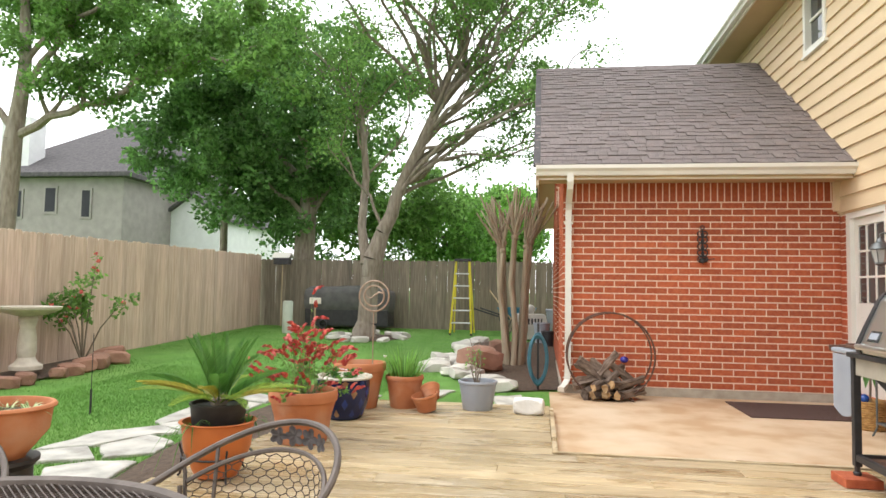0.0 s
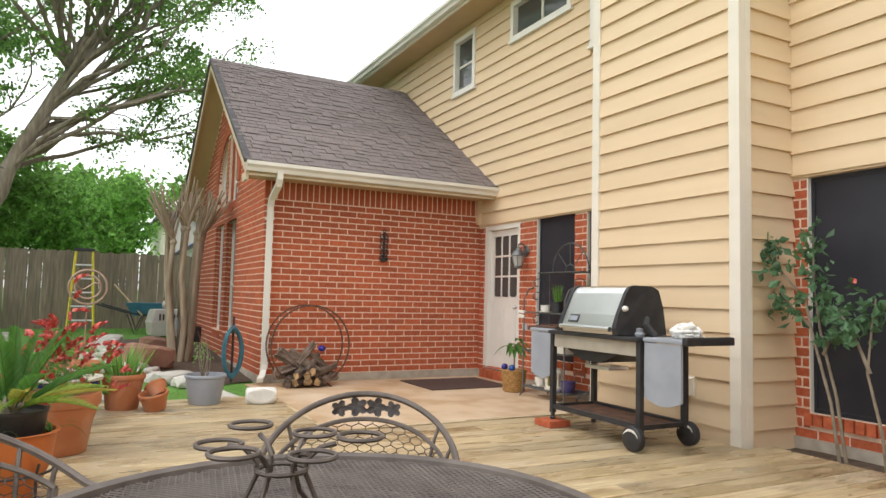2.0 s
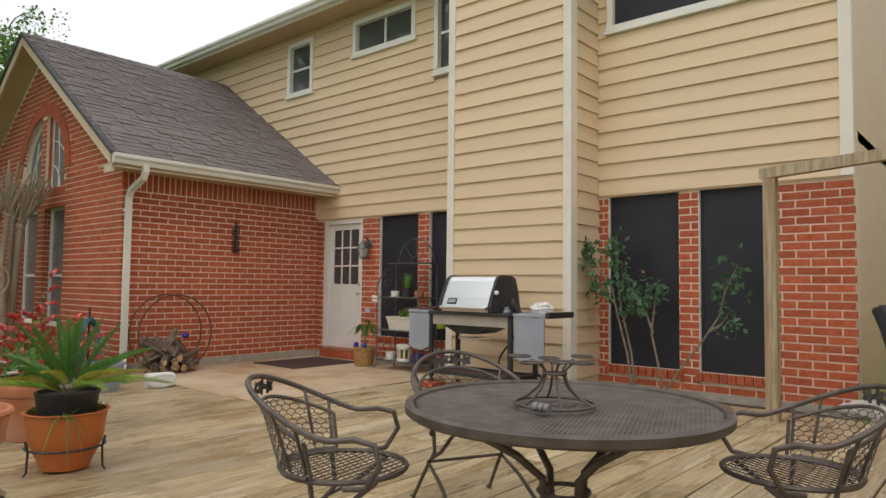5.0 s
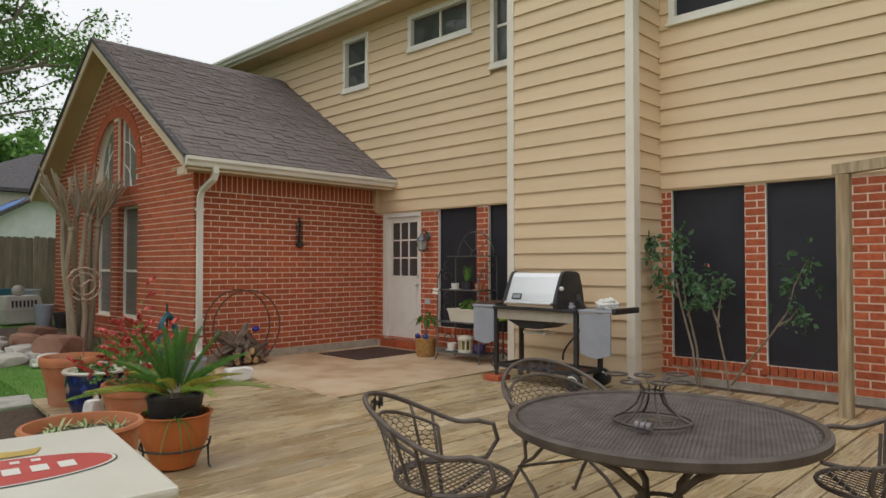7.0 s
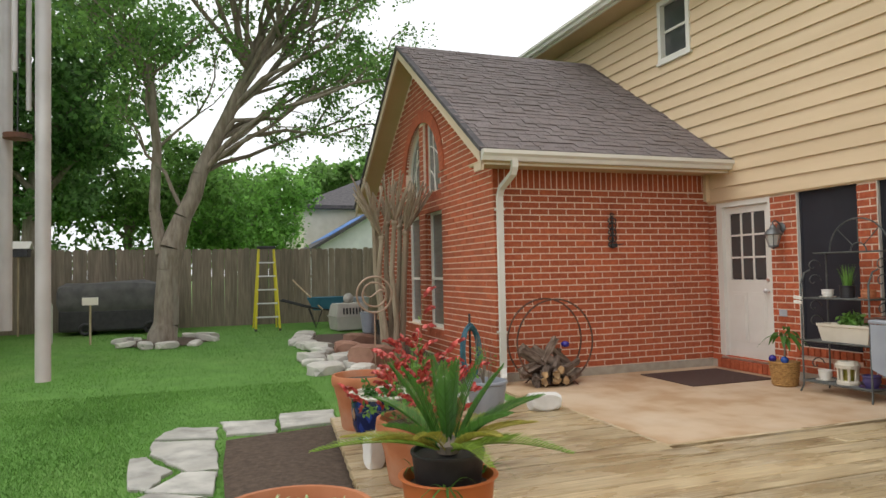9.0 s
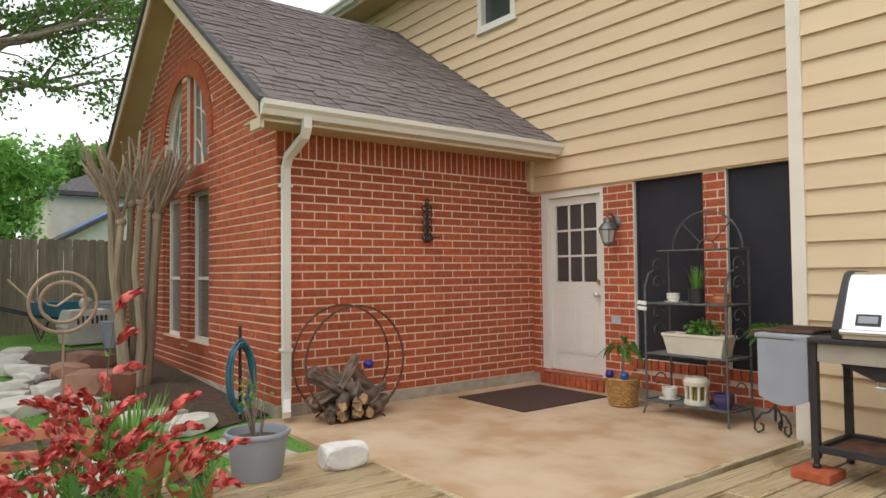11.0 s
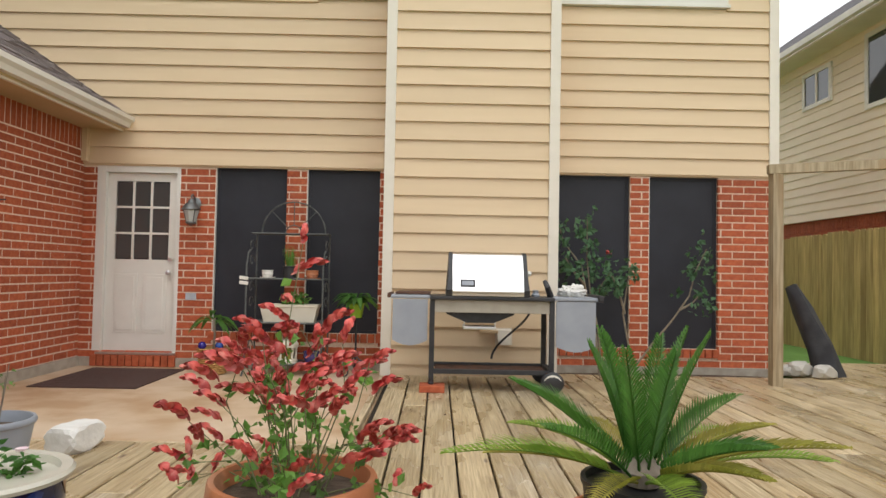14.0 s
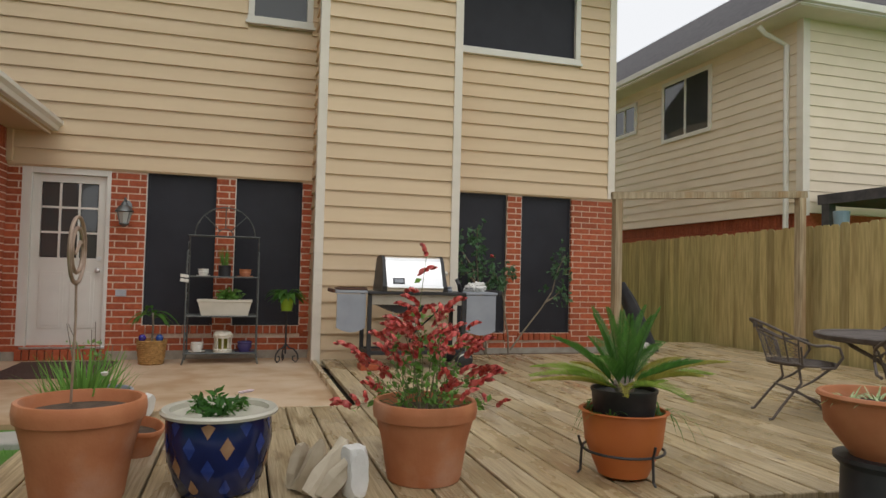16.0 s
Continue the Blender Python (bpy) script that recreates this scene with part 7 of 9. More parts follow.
def leafy_plant(t, n, rng, length, width, z, material, arch=0.5, stem=0.0):
    """Broad pointed leaves on stalks."""
    bm = bmesh.new()
    for i in range(n):
        a = rng.random() * 6.28
        d = Vector((math.cos(a), math.sin(a), 0))
        s = Vector((-d.y, d.x, 0))
        p = d * 0.02 + Vector((0, 0, z + stem * rng.random()))
        L = length * (0.7 + 0.5 * rng.random())
        rise = 0.2 + 0.8 * rng.random()
        prev = None
        for j in range(6):
            u = j / 5
            q = p + d * L * u + Vector((0, 0, L * (rise * u - (arch + 0.5 * rise) * u * u)))
            w = width * math.sin(math.pi * min(0.97, 0.12 + u * 0.88)) * (0.2 if j == 0 else 1)
            cur = (bm.verts.new(q + s * w + Vector((0, 0, 0.25 * w))), bm.verts.new(q), bm.verts.new(q - s * w + Vector((0, 0, 0.25 * w))))
            if prev:
                bm.faces.new((prev[0], prev[1], cur[1], cur[0]))
                bm.faces.new((prev[1], prev[2], cur[2], cur[1]))
            prev = cur
    return part("leaves", bm, material, t)


def basket_plant():
    t = thing("basket_plant", "houseplant in a woven wicker basket on the patio", "potted plant", at=(1.64, -0.44, 0))
    WICK = mat("wicker", (0.30, 0.155, 0.045), (0.52, 0.30, 0.10), 30, 0.7, bump=0.5)
    bm = bmesh.new()
    for k in range(12):
        r = 0.125 + 0.0025 * k
        tube(bm, [(r * (1 + 0.03 * (1 if (i + k) % 2 else -1)) * math.cos(2 * math.pi * i / 28), r * (1 + 0.03 * (1 if (i + k) % 2 else -1)) * math.sin(2 * math.pi * i / 28), 0.02 + k * 0.022) for i in range(28)], 0.012, 5, closed=True)
    lathe(bm, [(0.12, 0.0), (0.12, 0.02), (0.14, 0.27), (0.0, 0.26)], 20)
    part("basket", bm, WICK, t, "woven brown wicker")
    rng = np.random.default_rng(8)
    bm = bmesh.new()
    tube(bm, [(0, 0, 0.24), (0.01, 0, 0.4), (0.0, 0.01, 0.58)], 0.012, 6)
    part("stem", bm, BARK, t)
    leafy_plant(t, 13, rng, 0.25, 0.035, 0.50, PALM, 0.7, 0.12)
    for k, (x, y, c) in enumerate(((-0.09, -0.08, (0.03, 0.02, 0.22)), (0.09, -0.09, (0.02, 0.07, 0.3)))):
        bm = bmesh.new()
        bmesh.ops.create_uvsphere(bm, u_segments=14, v_segments=10, radius=0.042, matrix=Matrix.Translation((x, y, 0.30)))
        part("glass_globe", bm, mat("blue_glass", c, c, 3, 0.08), t, "shiny blue glass globe", smooth=True)


basket_plant()


def bakers_rack():
    x0, x1, y0, y1 = 1.99, 2.78, -0.54, -0.16
    cx, cy = (x0 + x1) / 2, (y0 + y1) / 2
    t = thing("bakers_rack", "grey-green wrought-iron baker's rack with scrolled sides", "shelf rack", at=(cx, cy, 0))
    a, b, c, d = x0 - cx, x1 - cx, y0 - cy, y1 - cy
    M = mat("rack_iron", (0.07, 0.075, 0.07), (0.13, 0.135, 0.125), 14, 0.55, metal=0.3, bump=0.1)
    for x in (a, b):
        for y in (c, d):
            bm = bmesh.new()
            top = 1.48 if y == d else 1.30
            tube(bm, [(x + (0.02 if x > 0 else -0.02), y - (0.03 if y == c else 0), 0), (x, y, 0.08), (x, y, top - 0.15), (x, y + (0.06 if y == c else 0), top - 0.03), (x, y + (0.14 if y == c else 0), top)], 0.010, 6)
            part("post", bm, M, t, smooth=True)
    for z, dep in ((0.12, c), (0.545, c), (1.0, c), (1.48, 0.02)):
        bm = bmesh.new()
        tube(bm, [(a - 0.01, dep, z), (b + 0.01, dep, z), (b + 0.01, d, z), (a - 0.01, d, z)], 0.009, 6, closed=True)
        n, wires = 17, []
        for k in range(n):
            yy = dep + (d - dep) * k / (n - 1)
            wire = bmesh.new()
            tube(wire, [(a, yy, z), (b, yy, z)], 0.0055, 4)
            wires.append(wire)
        sh = part("shelf", bm, M, t, "wire shelf")
        for wire in wires:
            part("wire", wire, M, sh)
    bm = bmesh.new()
    tube(bm, circle_pts((0, d, 1.49), 0.345, 30, "y", 0, 180, False), 0.009, 6)
    tube(bm, circle_pts((0, d, 1.49), 0.09, 16, "y", 0, 180, False), 0.007, 6)
    for ang in (45, 90, 135):
        u = radians(ang)
        tube(bm, [(0.09 * math.cos(u), d, 1.49 + 0.09 * math.sin(u)), (0.345 * math.cos(u), d, 1.49 + 0.345 * math.sin(u))], 0.006, 5)
    part("arched_crest", bm, M, t, "fan-shaped arched crest")
    for x in (a, b):
        for z in (0.20, 0.66, 0.82, 1.10, 1.26):
            bm = bmesh.new()
            tube(bm, [(x, (c + d) / 2 + (0.11 - 0.017 * q) * math.cos(q), z + 0.08 + (0.085 - 0.013 * q) * math.sin(q)) for q in np.linspace(0, 5.5, 16)], 0.006, 5)
            part("scroll", bm, M, t)
    # things on the shelves
    TRO = mat("cream_planter", (0.62, 0.57, 0.46), (0.70, 0.65, 0.54), 5, 0.6, bump=0.1)
    w = thing("trough_planter", "cream plastic trough planter with green herbs on the rack", "planter", at=(cx + 0.03, cy - 0.02, 0.55))
    bm = bmesh.new()
    P = [(-0.26, -0.08, 0), (0.26, -0.08, 0), (0.26, 0.08, 0), (-0.26, 0.08, 0)]
    lo = [bm.verts.new(p) for p in P]
    hi = [bm.verts.new((x * 1.14, y * 1.2, 0.155)) for x, y, z in P]
    lip = [bm.verts.new((x * 1.18, y * 1.3, 0.16)) for x, y, z in P]
    lip2 = [bm.verts.new((x * 1.18, y * 1.3, 0.185)) for x, y, z in P]
    inn = [bm.verts.new((x * 1.1, y * 1.1, 0.185)) for x, y, z in P]
    bot = [bm.verts.new((x * 1.08, y * 1.05, 0.15)) for x, y, z in P]
    bm.faces.new(list(reversed(lo)))
    for r, q in ((lo, hi), (hi, lip), (lip, lip2), (lip2, inn), (inn, bot)):
        for k in range(4):
            j = (k + 1) % 4
            bm.faces.new((r[k], r[j], q[j], q[k]))
    bm.faces.new(bot)
    part("trough", bm, TRO, w)
    rng = np.random.default_rng(5)
    ob = new("herb_foliage", leaf_mesh("herb_foliage", [(0.02 + 0.03 * k, 0.0, 0.20 + 0.02 * (k % 3)) for k in range(-2, 4)], 0, 0.035, LEAF_BRIGHT, 260, 0.07, rng))
    ob.parent = w
    t2 = flower_pot("grass_plant", cx + 0.01, cy, 1.005, 0.075, 0.13, BLACK, "grassy plant in a black pot on the rack", 0.9, 0.1, 0.0, "potted plant")
    bm = bmesh.new()
    blades(bm, 90, 0.04, 0.26, 0.004, rng, 0.35, 1.0, 0.08, 5, 0.35)
    part("leaves", bm, LEAF_BRIGHT, t2)
    for (x, y, z, r, h, m, lab, nm) in ((a + 0.17, 0.0, 1.005, 0.06, 0.085, WHITE, "white ceramic cup on a saucer on the rack", "white_cup"), (b - 0.15, 0.0, 1.005, 0.07, 0.09, TERRACOTTA, "small dark terracotta pot on the rack", "small_pot"),
                                        (a + 0.13, -0.03, 0.125, 0.07, 0.11, WHITE, "round white ceramic jar on the rack", "white_jar"), (b - 0.13, -0.03, 0.125, 0.085, 0.12, mat("purple_glaze", (0.05, 0.04, 0.13), (0.09, 0.07, 0.2), 5, 0.25), "purple glazed pot on the bottom shelf", "purple_pot")):
        q = flower_pot(nm, cx + x, cy + y, z, r, h, m, lab, 0.65, 0.16, 0.18, "pot")
        bm = bmesh.new()
        lathe(bm, [(r * 0.8, -0.0), (r * 1.3, 0.004), (r * 1.35, 0.012), (r * 0.7, 0.008)], 18)
        part("saucer", bm, m, q)
    q = thing("lantern_jar", "cream openwork ceramic lantern on the bottom shelf", "lantern", at=(cx + 0.02, cy - 0.05, 0.125))
    bm = bmesh.new()
    lathe(bm, [(0.0, 0.0), (0.105, 0.0), (0.105, 0.03), (0.085, 0.04), (0.0, 0.04)], 20)
    part("base", bm, TRO, q)
    for k in range(8):
        u = 2 * math.pi * k / 8
        bm = bmesh.new()
        tube(bm, [(0.085 * math.cos(u), 0.085 * math.sin(u), 0.035), (0.09 * math.cos(u), 0.09 * math.sin(u), 0.17)], 0.013, 6)
        part("column", bm, TRO, q)
    bm = bmesh.new()
    lathe(bm, [(0.0, 0.165), (0.11, 0.165), (0.115, 0.20), (0.10, 0.215), (0.09, 0.235), (0.0, 0.24)], 20)
    part("lid", bm, TRO, q)
    bm = bmesh.new()
    lathe(bm, [(0.06, 0.04), (0.06, 0.165)], 14)
    part("candle", bm, PALM_YELLOW, q)
    for dz in (0.0, 0.05):
        bm = bmesh.new()
        obox(bm, pose(x0 - 0.02, y0 - 0.02, 0.955 + dz, 0, 8, 15), 0.09, 0.03, 0.035, 0.006)
        solid("plastic_tag", bm, WHITE, "white plastic tag clipped to the wire rack", "tag", group="tags on the rack")


bakers_rack()


def plant_stand():
    x, y = 3.12, -0.44
    t = thing("plant_stand", "slender black iron plant stand with scrolled feet", "plant stand", at=(x, y, 0))
    bm = bmesh.new()
    tube(bm, [(0, 0, 0.1), (0, 0, 0.6)], 0.011, 8)
    part("pole", bm, BLACK, t)
    bm = bmesh.new()
    lathe(bm, [(0.0, 0.595), (0.07, 0.6), (0.075, 0.61), (0.0, 0.612)], 18)
    part("plate", bm, BLACK, t)
    for k in range(3):
        a = radians(120 * k + 100)
        cc, ss = math.cos(a), math.sin(a)
        bm = bmesh.new()
        pts = [(r * cc, r * ss, z) for r, z in ((0.0, 0.22), (0.05, 0.17), (0.10, 0.16), (0.15, 0.10), (0.155, 0.04), (0.13, 0.01), (0.09, 0.03), (0.09, 0.07), (0.115, 0.08))]
        tube(bm, pts, 0.009, 6)
        part("scroll_foot", bm, BLACK, t, smooth=True)
    p = flower_pot("green_pot_plant", x, y, 0.612, 0.085, 0.15, mat("lime_pot", (0.25, 0.42, 0.02), (0.32, 0.5, 0.04), 3, 0.35), "leafy houseplant in a lime green pot", 0.72, 0.12, 0.0, "potted plant")
    leafy_plant(p, 34, np.random.default_rng(2), 0.22, 0.038, 0.14, PALM, 0.55, 0.08)


plant_stand()


def dryer_vent(x, z):
    """A beige plastic vent hood on the chimney chase."""
    t = thing("dryer_vent", "small beige plastic vent hood on the tan siding", "vent", at=(x, BY - 0.03, z))
    bm = bmesh.new()
    box(bm, -0.085, -0.012, -0.08, 0.085, 0.02, 0.09, 0.004)
    part("flange", bm, TRIM, t)
    bm = bmesh.new()
    top = [bm.verts.new(v) for v in ((-0.075, -0.013, 0.08), (0.075, -0.013, 0.08), (0.075, -0.05, 0.07), (-0.075, -0.05, 0.07))]
    low = [bm.verts.new(v) for v in ((-0.055, -0.013, -0.07), (0.055, -0.013, -0.07), (0.055, -0.10, -0.07), (-0.055, -0.10, -0.07))]
    bm.faces.new(top)
    bm.faces.new(list(reversed(low)))
    for i in range(4):
        j = (i + 1) % 4
        bm.faces.new((top[i], low[i], low[j], top[j]))
    part("hood", bm, TRIM, t)


dryer_vent(4.64, 0.46)


# rose bushes against the screened windows
def rose_bush(name, x, y, canes, seed, label, leafm, z=0.0, flowers=0, leaves=240, leaf=0.035):
    rng = np.random.default_rng(seed)
    t = thing(name, label, "rose bush", "rose bushes", at=(x, y, z))
    tips = []
    for pts in canes:
        bm = bmesh.new()
        tube(bm, pts, 0.014, 7, 0.005)
        part("cane", bm, ROSECANE, t, smooth=True)
        tips += [pts[-1], tuple((Vector(pts[-1]) + Vector(pts[-2])) / 2), pts[-2]]
    cs = []
    for p in tips:
        for _ in range(6):
            cs.append(tuple(Vector(p) + Vector((rng.normal() * 0.09, rng.normal() * 0.06, rng.normal() * 0.07))))
    ob = new("leaves", leaf_mesh("leaves", cs, 0, leaf, leafm, leaves, 0.05, rng))
    ob.parent = t
    for k in range(flowers):
        p = Vector(cs[int(rng.integers(0, len(cs)))]) + Vector((0, 0, 0.05))
        bm = bmesh.new()
        bmesh.ops.create_icosphere(bm, subdivisions=1, radius=0.035, matrix=Matrix.Translation(p) @ Matrix.Diagonal((1, 1, 0.8, 1)))
        for v in bm.verts:
            v.co += Vector((rng.normal(), rng.normal(), rng.normal())) * 0.006
        part("flower", bm, REDLEAF, t, "open red rose")
    return t


ROSELEAF = leafy(mat("rose_leaf", (0.07, 0.16, 0.075), (0.14, 0.27, 0.13), 3, 0.5, island=0.35, coords="World"))
ROSECANE = mat("rose_cane", (0.17, 0.13, 0.09), (0.30, 0.25, 0.18), 10, 0.8, bump=0.3)
rose_bush("rose_bush", 5.71, -0.30, [[(0, 0, 0), (-0.05, -0.02, 0.45), (-0.16, -0.04, 0.9), (-0.22, -0.05, 1.2), (-0.42, -0.08, 1.45), (-0.47, -0.08, 1.62)], [(0.03, 0.03, 0), (-0.02, 0, 0.5), (-0.12, -0.02, 0.95), (-0.16, -0.03, 1.3), (-0.16, -0.04, 1.72)], [(-0.18, -0.04, 1.0), (-0.32, -0.07, 1.15), (-0.40, -0.1, 1.28)], [(-0.1, -0.02, 0.8), (0.0, -0.06, 1.0), (0.08, -0.08, 1.14)]], 1, "climbing rose with sparse green leaves before dark screens", ROSELEAF, 0.0, 0, 360, 0.046)
rose_bush("rose_bush", 6.04, -0.30, [[(0, 0, 0), (-0.02, -0.02, 0.3), (-0.10, -0.04, 0.7), (-0.06, -0.05, 1.0), (-0.02, -0.06, 1.22)], [(0.02, 0, 0.1), (0.22, -0.03, 0.38), (0.44, -0.05, 0.66), (0.60, -0.06, 0.9), (0.66, -0.06, 1.15), (0.78, -0.06, 1.40)], [(-0.08, -0.04, 0.7), (-0.16, -0.08, 0.95), (-0.24, -0.1, 1.1)], [(0.5, -0.05, 0.75), (0.62, -0.08, 0.82), (0.70, -0.1, 0.92)]], 2, "leggy rose bush with one reddish shoot", ROSELEAF, 0.0, 1, 260, 0.046)

# ---------------------------------------------------------------- pergola over the deck's east side
def timber(name, a, b, w, label, cat="post"):
    bm = bmesh.new()
    tube(bm, [a, b], w * 0.7071, 4)
    bmesh.ops.rotate(bm, verts=bm.verts, cent=Vector(a), matrix=Matrix.Rotation(radians(45), 3, (Vector(b) - Vector(a)).normalized()))
    return solid(name, bm, POSTWOOD, label, cat)


timber("wooden_post", (7.275, -0.93, -0.05), (7.275, -0.93, 2.13), 0.10, "square weathered timber post at the deck edge")
timber("wooden_post", (9.80, -1.38, -0.05), (9.80, -1.38, 2.24), 0.10, "square weathered timber post near the fence")
timber("wooden_beam", (7.20, -0.92, 2.175), (9.88, -1.39, 2.29), 0.09, "timber beam spanning two posts", "beam")
bm = bmesh.new()
rng = np.random.default_rng(1)
pts = [(8.28, -0.15, 0.0), (8.18, -0.1, 0.35), (8.04, -0.02, 0.75), (7.93, 0.04, 1.02)]
tube(bm, pts, 0.17, 10, 0.07)
for v in bm.verts:
    v.co += Vector((rng.normal(), rng.normal(), 0)) * 0.02
solid("covered_mower", bm, mat("dark_tarp", (0.03, 0.03, 0.035), (0.06, 0.06, 0.065), 6, 0.7, bump=0.4), "dark cloth-covered tool leaning by the house corner", "covered tool", smooth=True)
for x, y, s in ((7.86, -0.3, 0.8), (8.05, -0.42, 0.7), (7.75, -0.28, 0.6)):
    ob = new("edging_stone", STONES[2])
    ob.matrix_basis = pose(x, y, DECK_TOP, 0, 0, 40 * s) @ Matrix.Diagonal((s, s, s * 1.4, 1))
    tagged(ob, "grey stone on the deck by the house corner", "stone", "corner stones")


# ---------------------------------------------------------------- west end of the deck: post, chimes, sign table
def near_post():
    p = (5.90, -7.36)
    bm = bmesh.new()
    box(bm, p[0] - 0.07, p[1] - 0.07, -0.05, p[0] + 0.07, p[1] + 0.07, 3.2, 0.006)
    solid("wooden_post", bm, POSTWOOD, "thick knotty weathered timber post", "post")
    bm = bmesh.new()
    box(bm, p[0] - 0.05, p[1] + 0.07, 1.15, p[0] + 0.05, p[1] + 0.19, 1.19, 0.004)
    a = [(p[1] + 0.07, 1.15), (p[1] + 0.15, 1.15), (p[1] + 0.07, 1.0)]
    f = [bm.verts.new((p[0] - 0.03, y, z)) for y, z in a]
    g = [bm.verts.new((p[0] + 0.03, y, z)) for y, z in a]
    bm.faces.new(f), bm.faces.new(list(reversed(g)))
    for i in range(3):
        bm.faces.new((f[i], g[i], g[(i + 1) % 3], f[(i + 1) % 3]))
    solid("post_bracket", bm, POSTWOOD, "small wooden bracket shelf on the post", "bracket")
    flower_pot("clay_pot", p[0], p[1] + 0.13, 1.19, 0.068, 0.12, ORANGE_POT, "small plain terracotta pot on the post bracket", 0.7, 0.25)
    bm = bmesh.new()
    for k in range(4):
        box(bm, p[0] - 0.03, p[1] - 0.95, 0.42 + 0.09 * k, p[0] + 0.01, p[1] - 0.05, 0.48 + 0.09 * k, 0.004)
    solid("rail_slats", bm, POSTWOOD, "weathered horizontal deck rail slats", "rail")
    bm = bmesh.new()
    box(bm, 4.6, p[1] - 0.04, 2.96, 8.9, p[1] + 0.04, 3.12, 0.004)
    solid("wooden_beam", bm, POSTWOOD, "timber beam above the deck on a thick post", "beam")
    bm = bmesh.new()
    box(bm, 5.72, -8.3, 2.86, 5.83, -6.6, 2.957, 0.004)
    solid("wooden_beam", bm, POSTWOOD, "timber cross beam carrying the wind chimes", "beam")


near_post()


def wind_chime(x, y, ztop, hang):
    """A wind chime with three long and two short tubes under a dark cap with a driftwood curl."""
    t = thing("wind_chime", "silver wind chime with long and short tubes hung from a beam", "wind chime", at=(x, y, 0))
    SILV = mat("chime_silver", (0.46, 0.45, 0.44), (0.60, 0.59, 0.58), 8, 0.42, metal=0.35)
    bm = bmesh.new()
    lathe(bm, [(0.0, ztop + 0.09), (0.04, ztop + 0.08), (0.085, ztop + 0.05), (0.088, ztop + 0.02), (0.075, ztop + 0.0), (0.0, ztop + 0.005)], 9)
    part("roof_cap", bm, RUST, t, "dark brown wooden cap", smooth=True)
    bm = bmesh.new()
    tube(bm, [(0, 0, ztop + 0.08), (0, 0, hang)], 0.003, 4)
    part("cord", bm, RUST, t)
    bm = bmesh.new()
    tube(bm, [(0.05, -0.10, ztop + 0.12), (0.09, -0.03, ztop + 0.06), (0.09, -0.01, ztop - 0.01), (0.08, 0.02, ztop - 0.07)], 0.009, 6, 0.004)
    part("driftwood_curl", bm, EDGESTONE, t, "pale bleached driftwood twig")
    for dx, dy, r, length in ((0.03, -0.047, 0.015, 1.07), (-0.03, -0.032, 0.015, 1.02), (0.0, 0.052, 0.017, 1.14), (0.02, -0.002, 0.006, 0.42), (-0.02, 0.018, 0.006, 0.50)):
        bm = bmesh.new()
        tube(bm, [(dx, dy, ztop - 0.045), (dx, dy, ztop - 0.045 - length)], r, 12)
        part("tube", bm, SILV, t, smooth=True)
        bm = bmesh.new()
        tube(bm, [(dx, dy, ztop + 0.01), (dx, dy, ztop - 0.05)], 0.002, 4)
        part("tube_cord", bm, BLACK, t)
    bm = bmesh.new()
    lathe(bm, [(0.0, 0), (0.03, 0.002), (0.03, 0.014), (0.0, 0.016)], 14, (0, 0, ztop - 0.62))
    part("clapper", bm, RUST, t)
    bm = bmesh.new()
    tube(bm, [(0, 0, ztop), (0, 0, ztop - 0.62)], 0.0015, 4)
    part("clapper_cord", bm, BLACK, t)


wind_chime(5.78, -7.015, 2.30, 2.87)


def sign_table():
    """A folding table with a white printed top; the print is plain shapes."""
    cx, cy = 6.535, -6.94
    z = 0.75
    t = thing("folding_table", "white printed bar table with red oval emblem", "table", at=(cx, cy, 0), rz=-7.7)
    bm = bmesh.new()
    box(bm, -0.45, -0.38, z - 0.03, 0.45, 0.38, z, 0.01)
    top = part("tabletop", bm, mat("table_white", (0.62, 0.60, 0.50), (0.70, 0.68, 0.58), 3, 0.4), t, "cream enamelled top")
    RED = mat("print_red", (0.50, 0.06, 0.05), (0.56, 0.08, 0.06), 8, 0.4)
    GOLD = mat("print_gold", (0.50, 0.34, 0.06), (0.6, 0.42, 0.10), 20, 0.4)
    for nm, rx, ry, dz, m in (("oval_border", 0.315, 0.155, 0.002, BLACK), ("oval_line", 0.310, 0.150, 0.003, WHITE), ("red_oval", 0.30, 0.14, 0.004, RED)):
        bm = bmesh.new()
        bm.faces.new([bm.verts.new((0.02 + rx * math.cos(2 * math.pi * k / 48) * 0 + ry * math.cos(2 * math.pi * k / 48), rx * math.sin(2 * math.pi * k / 48), z + dz)) for k in range(48)])
        part(nm, bm, m, top)
    bm = bmesh.new()
    for k in range(6):
        box(bm, 0.0, -0.21 + 0.072 * k, z + 0.005, 0.07, -0.165 + 0.072 * k, z + 0.006)
    for k in range(5):
        box(bm, -0.08, -0.13 + 0.055 * k, z + 0.005, -0.05, -0.105 + 0.055 * k, z + 0.006)
    part("white_bars", bm, WHITE, top, "white block print")
    bm = bmesh.new()
    pts = [(-0.15, -0.11), (-0.23, -0.14), (-0.215, -0.07), (-0.24, 0.0), (-0.215, 0.07), (-0.23, 0.14), (-0.15, 0.11)]
    bm.faces.new([bm.verts.new((x, y, z + 0.004)) for x, y in pts])
    part("gold_crown", bm, GOLD, top, "small gold crown shape")
    for sx in (-1, 1):
        for sy in (-1, 1):
            bm = bmesh.new()
            tube(bm, [(sx * 0.40, sy * 0.32, z - 0.03), (sx * 0.42, sy * 0.34, DECK_TOP)], 0.014, 8)
            part("leg", bm, STEEL, t)


sign_table()


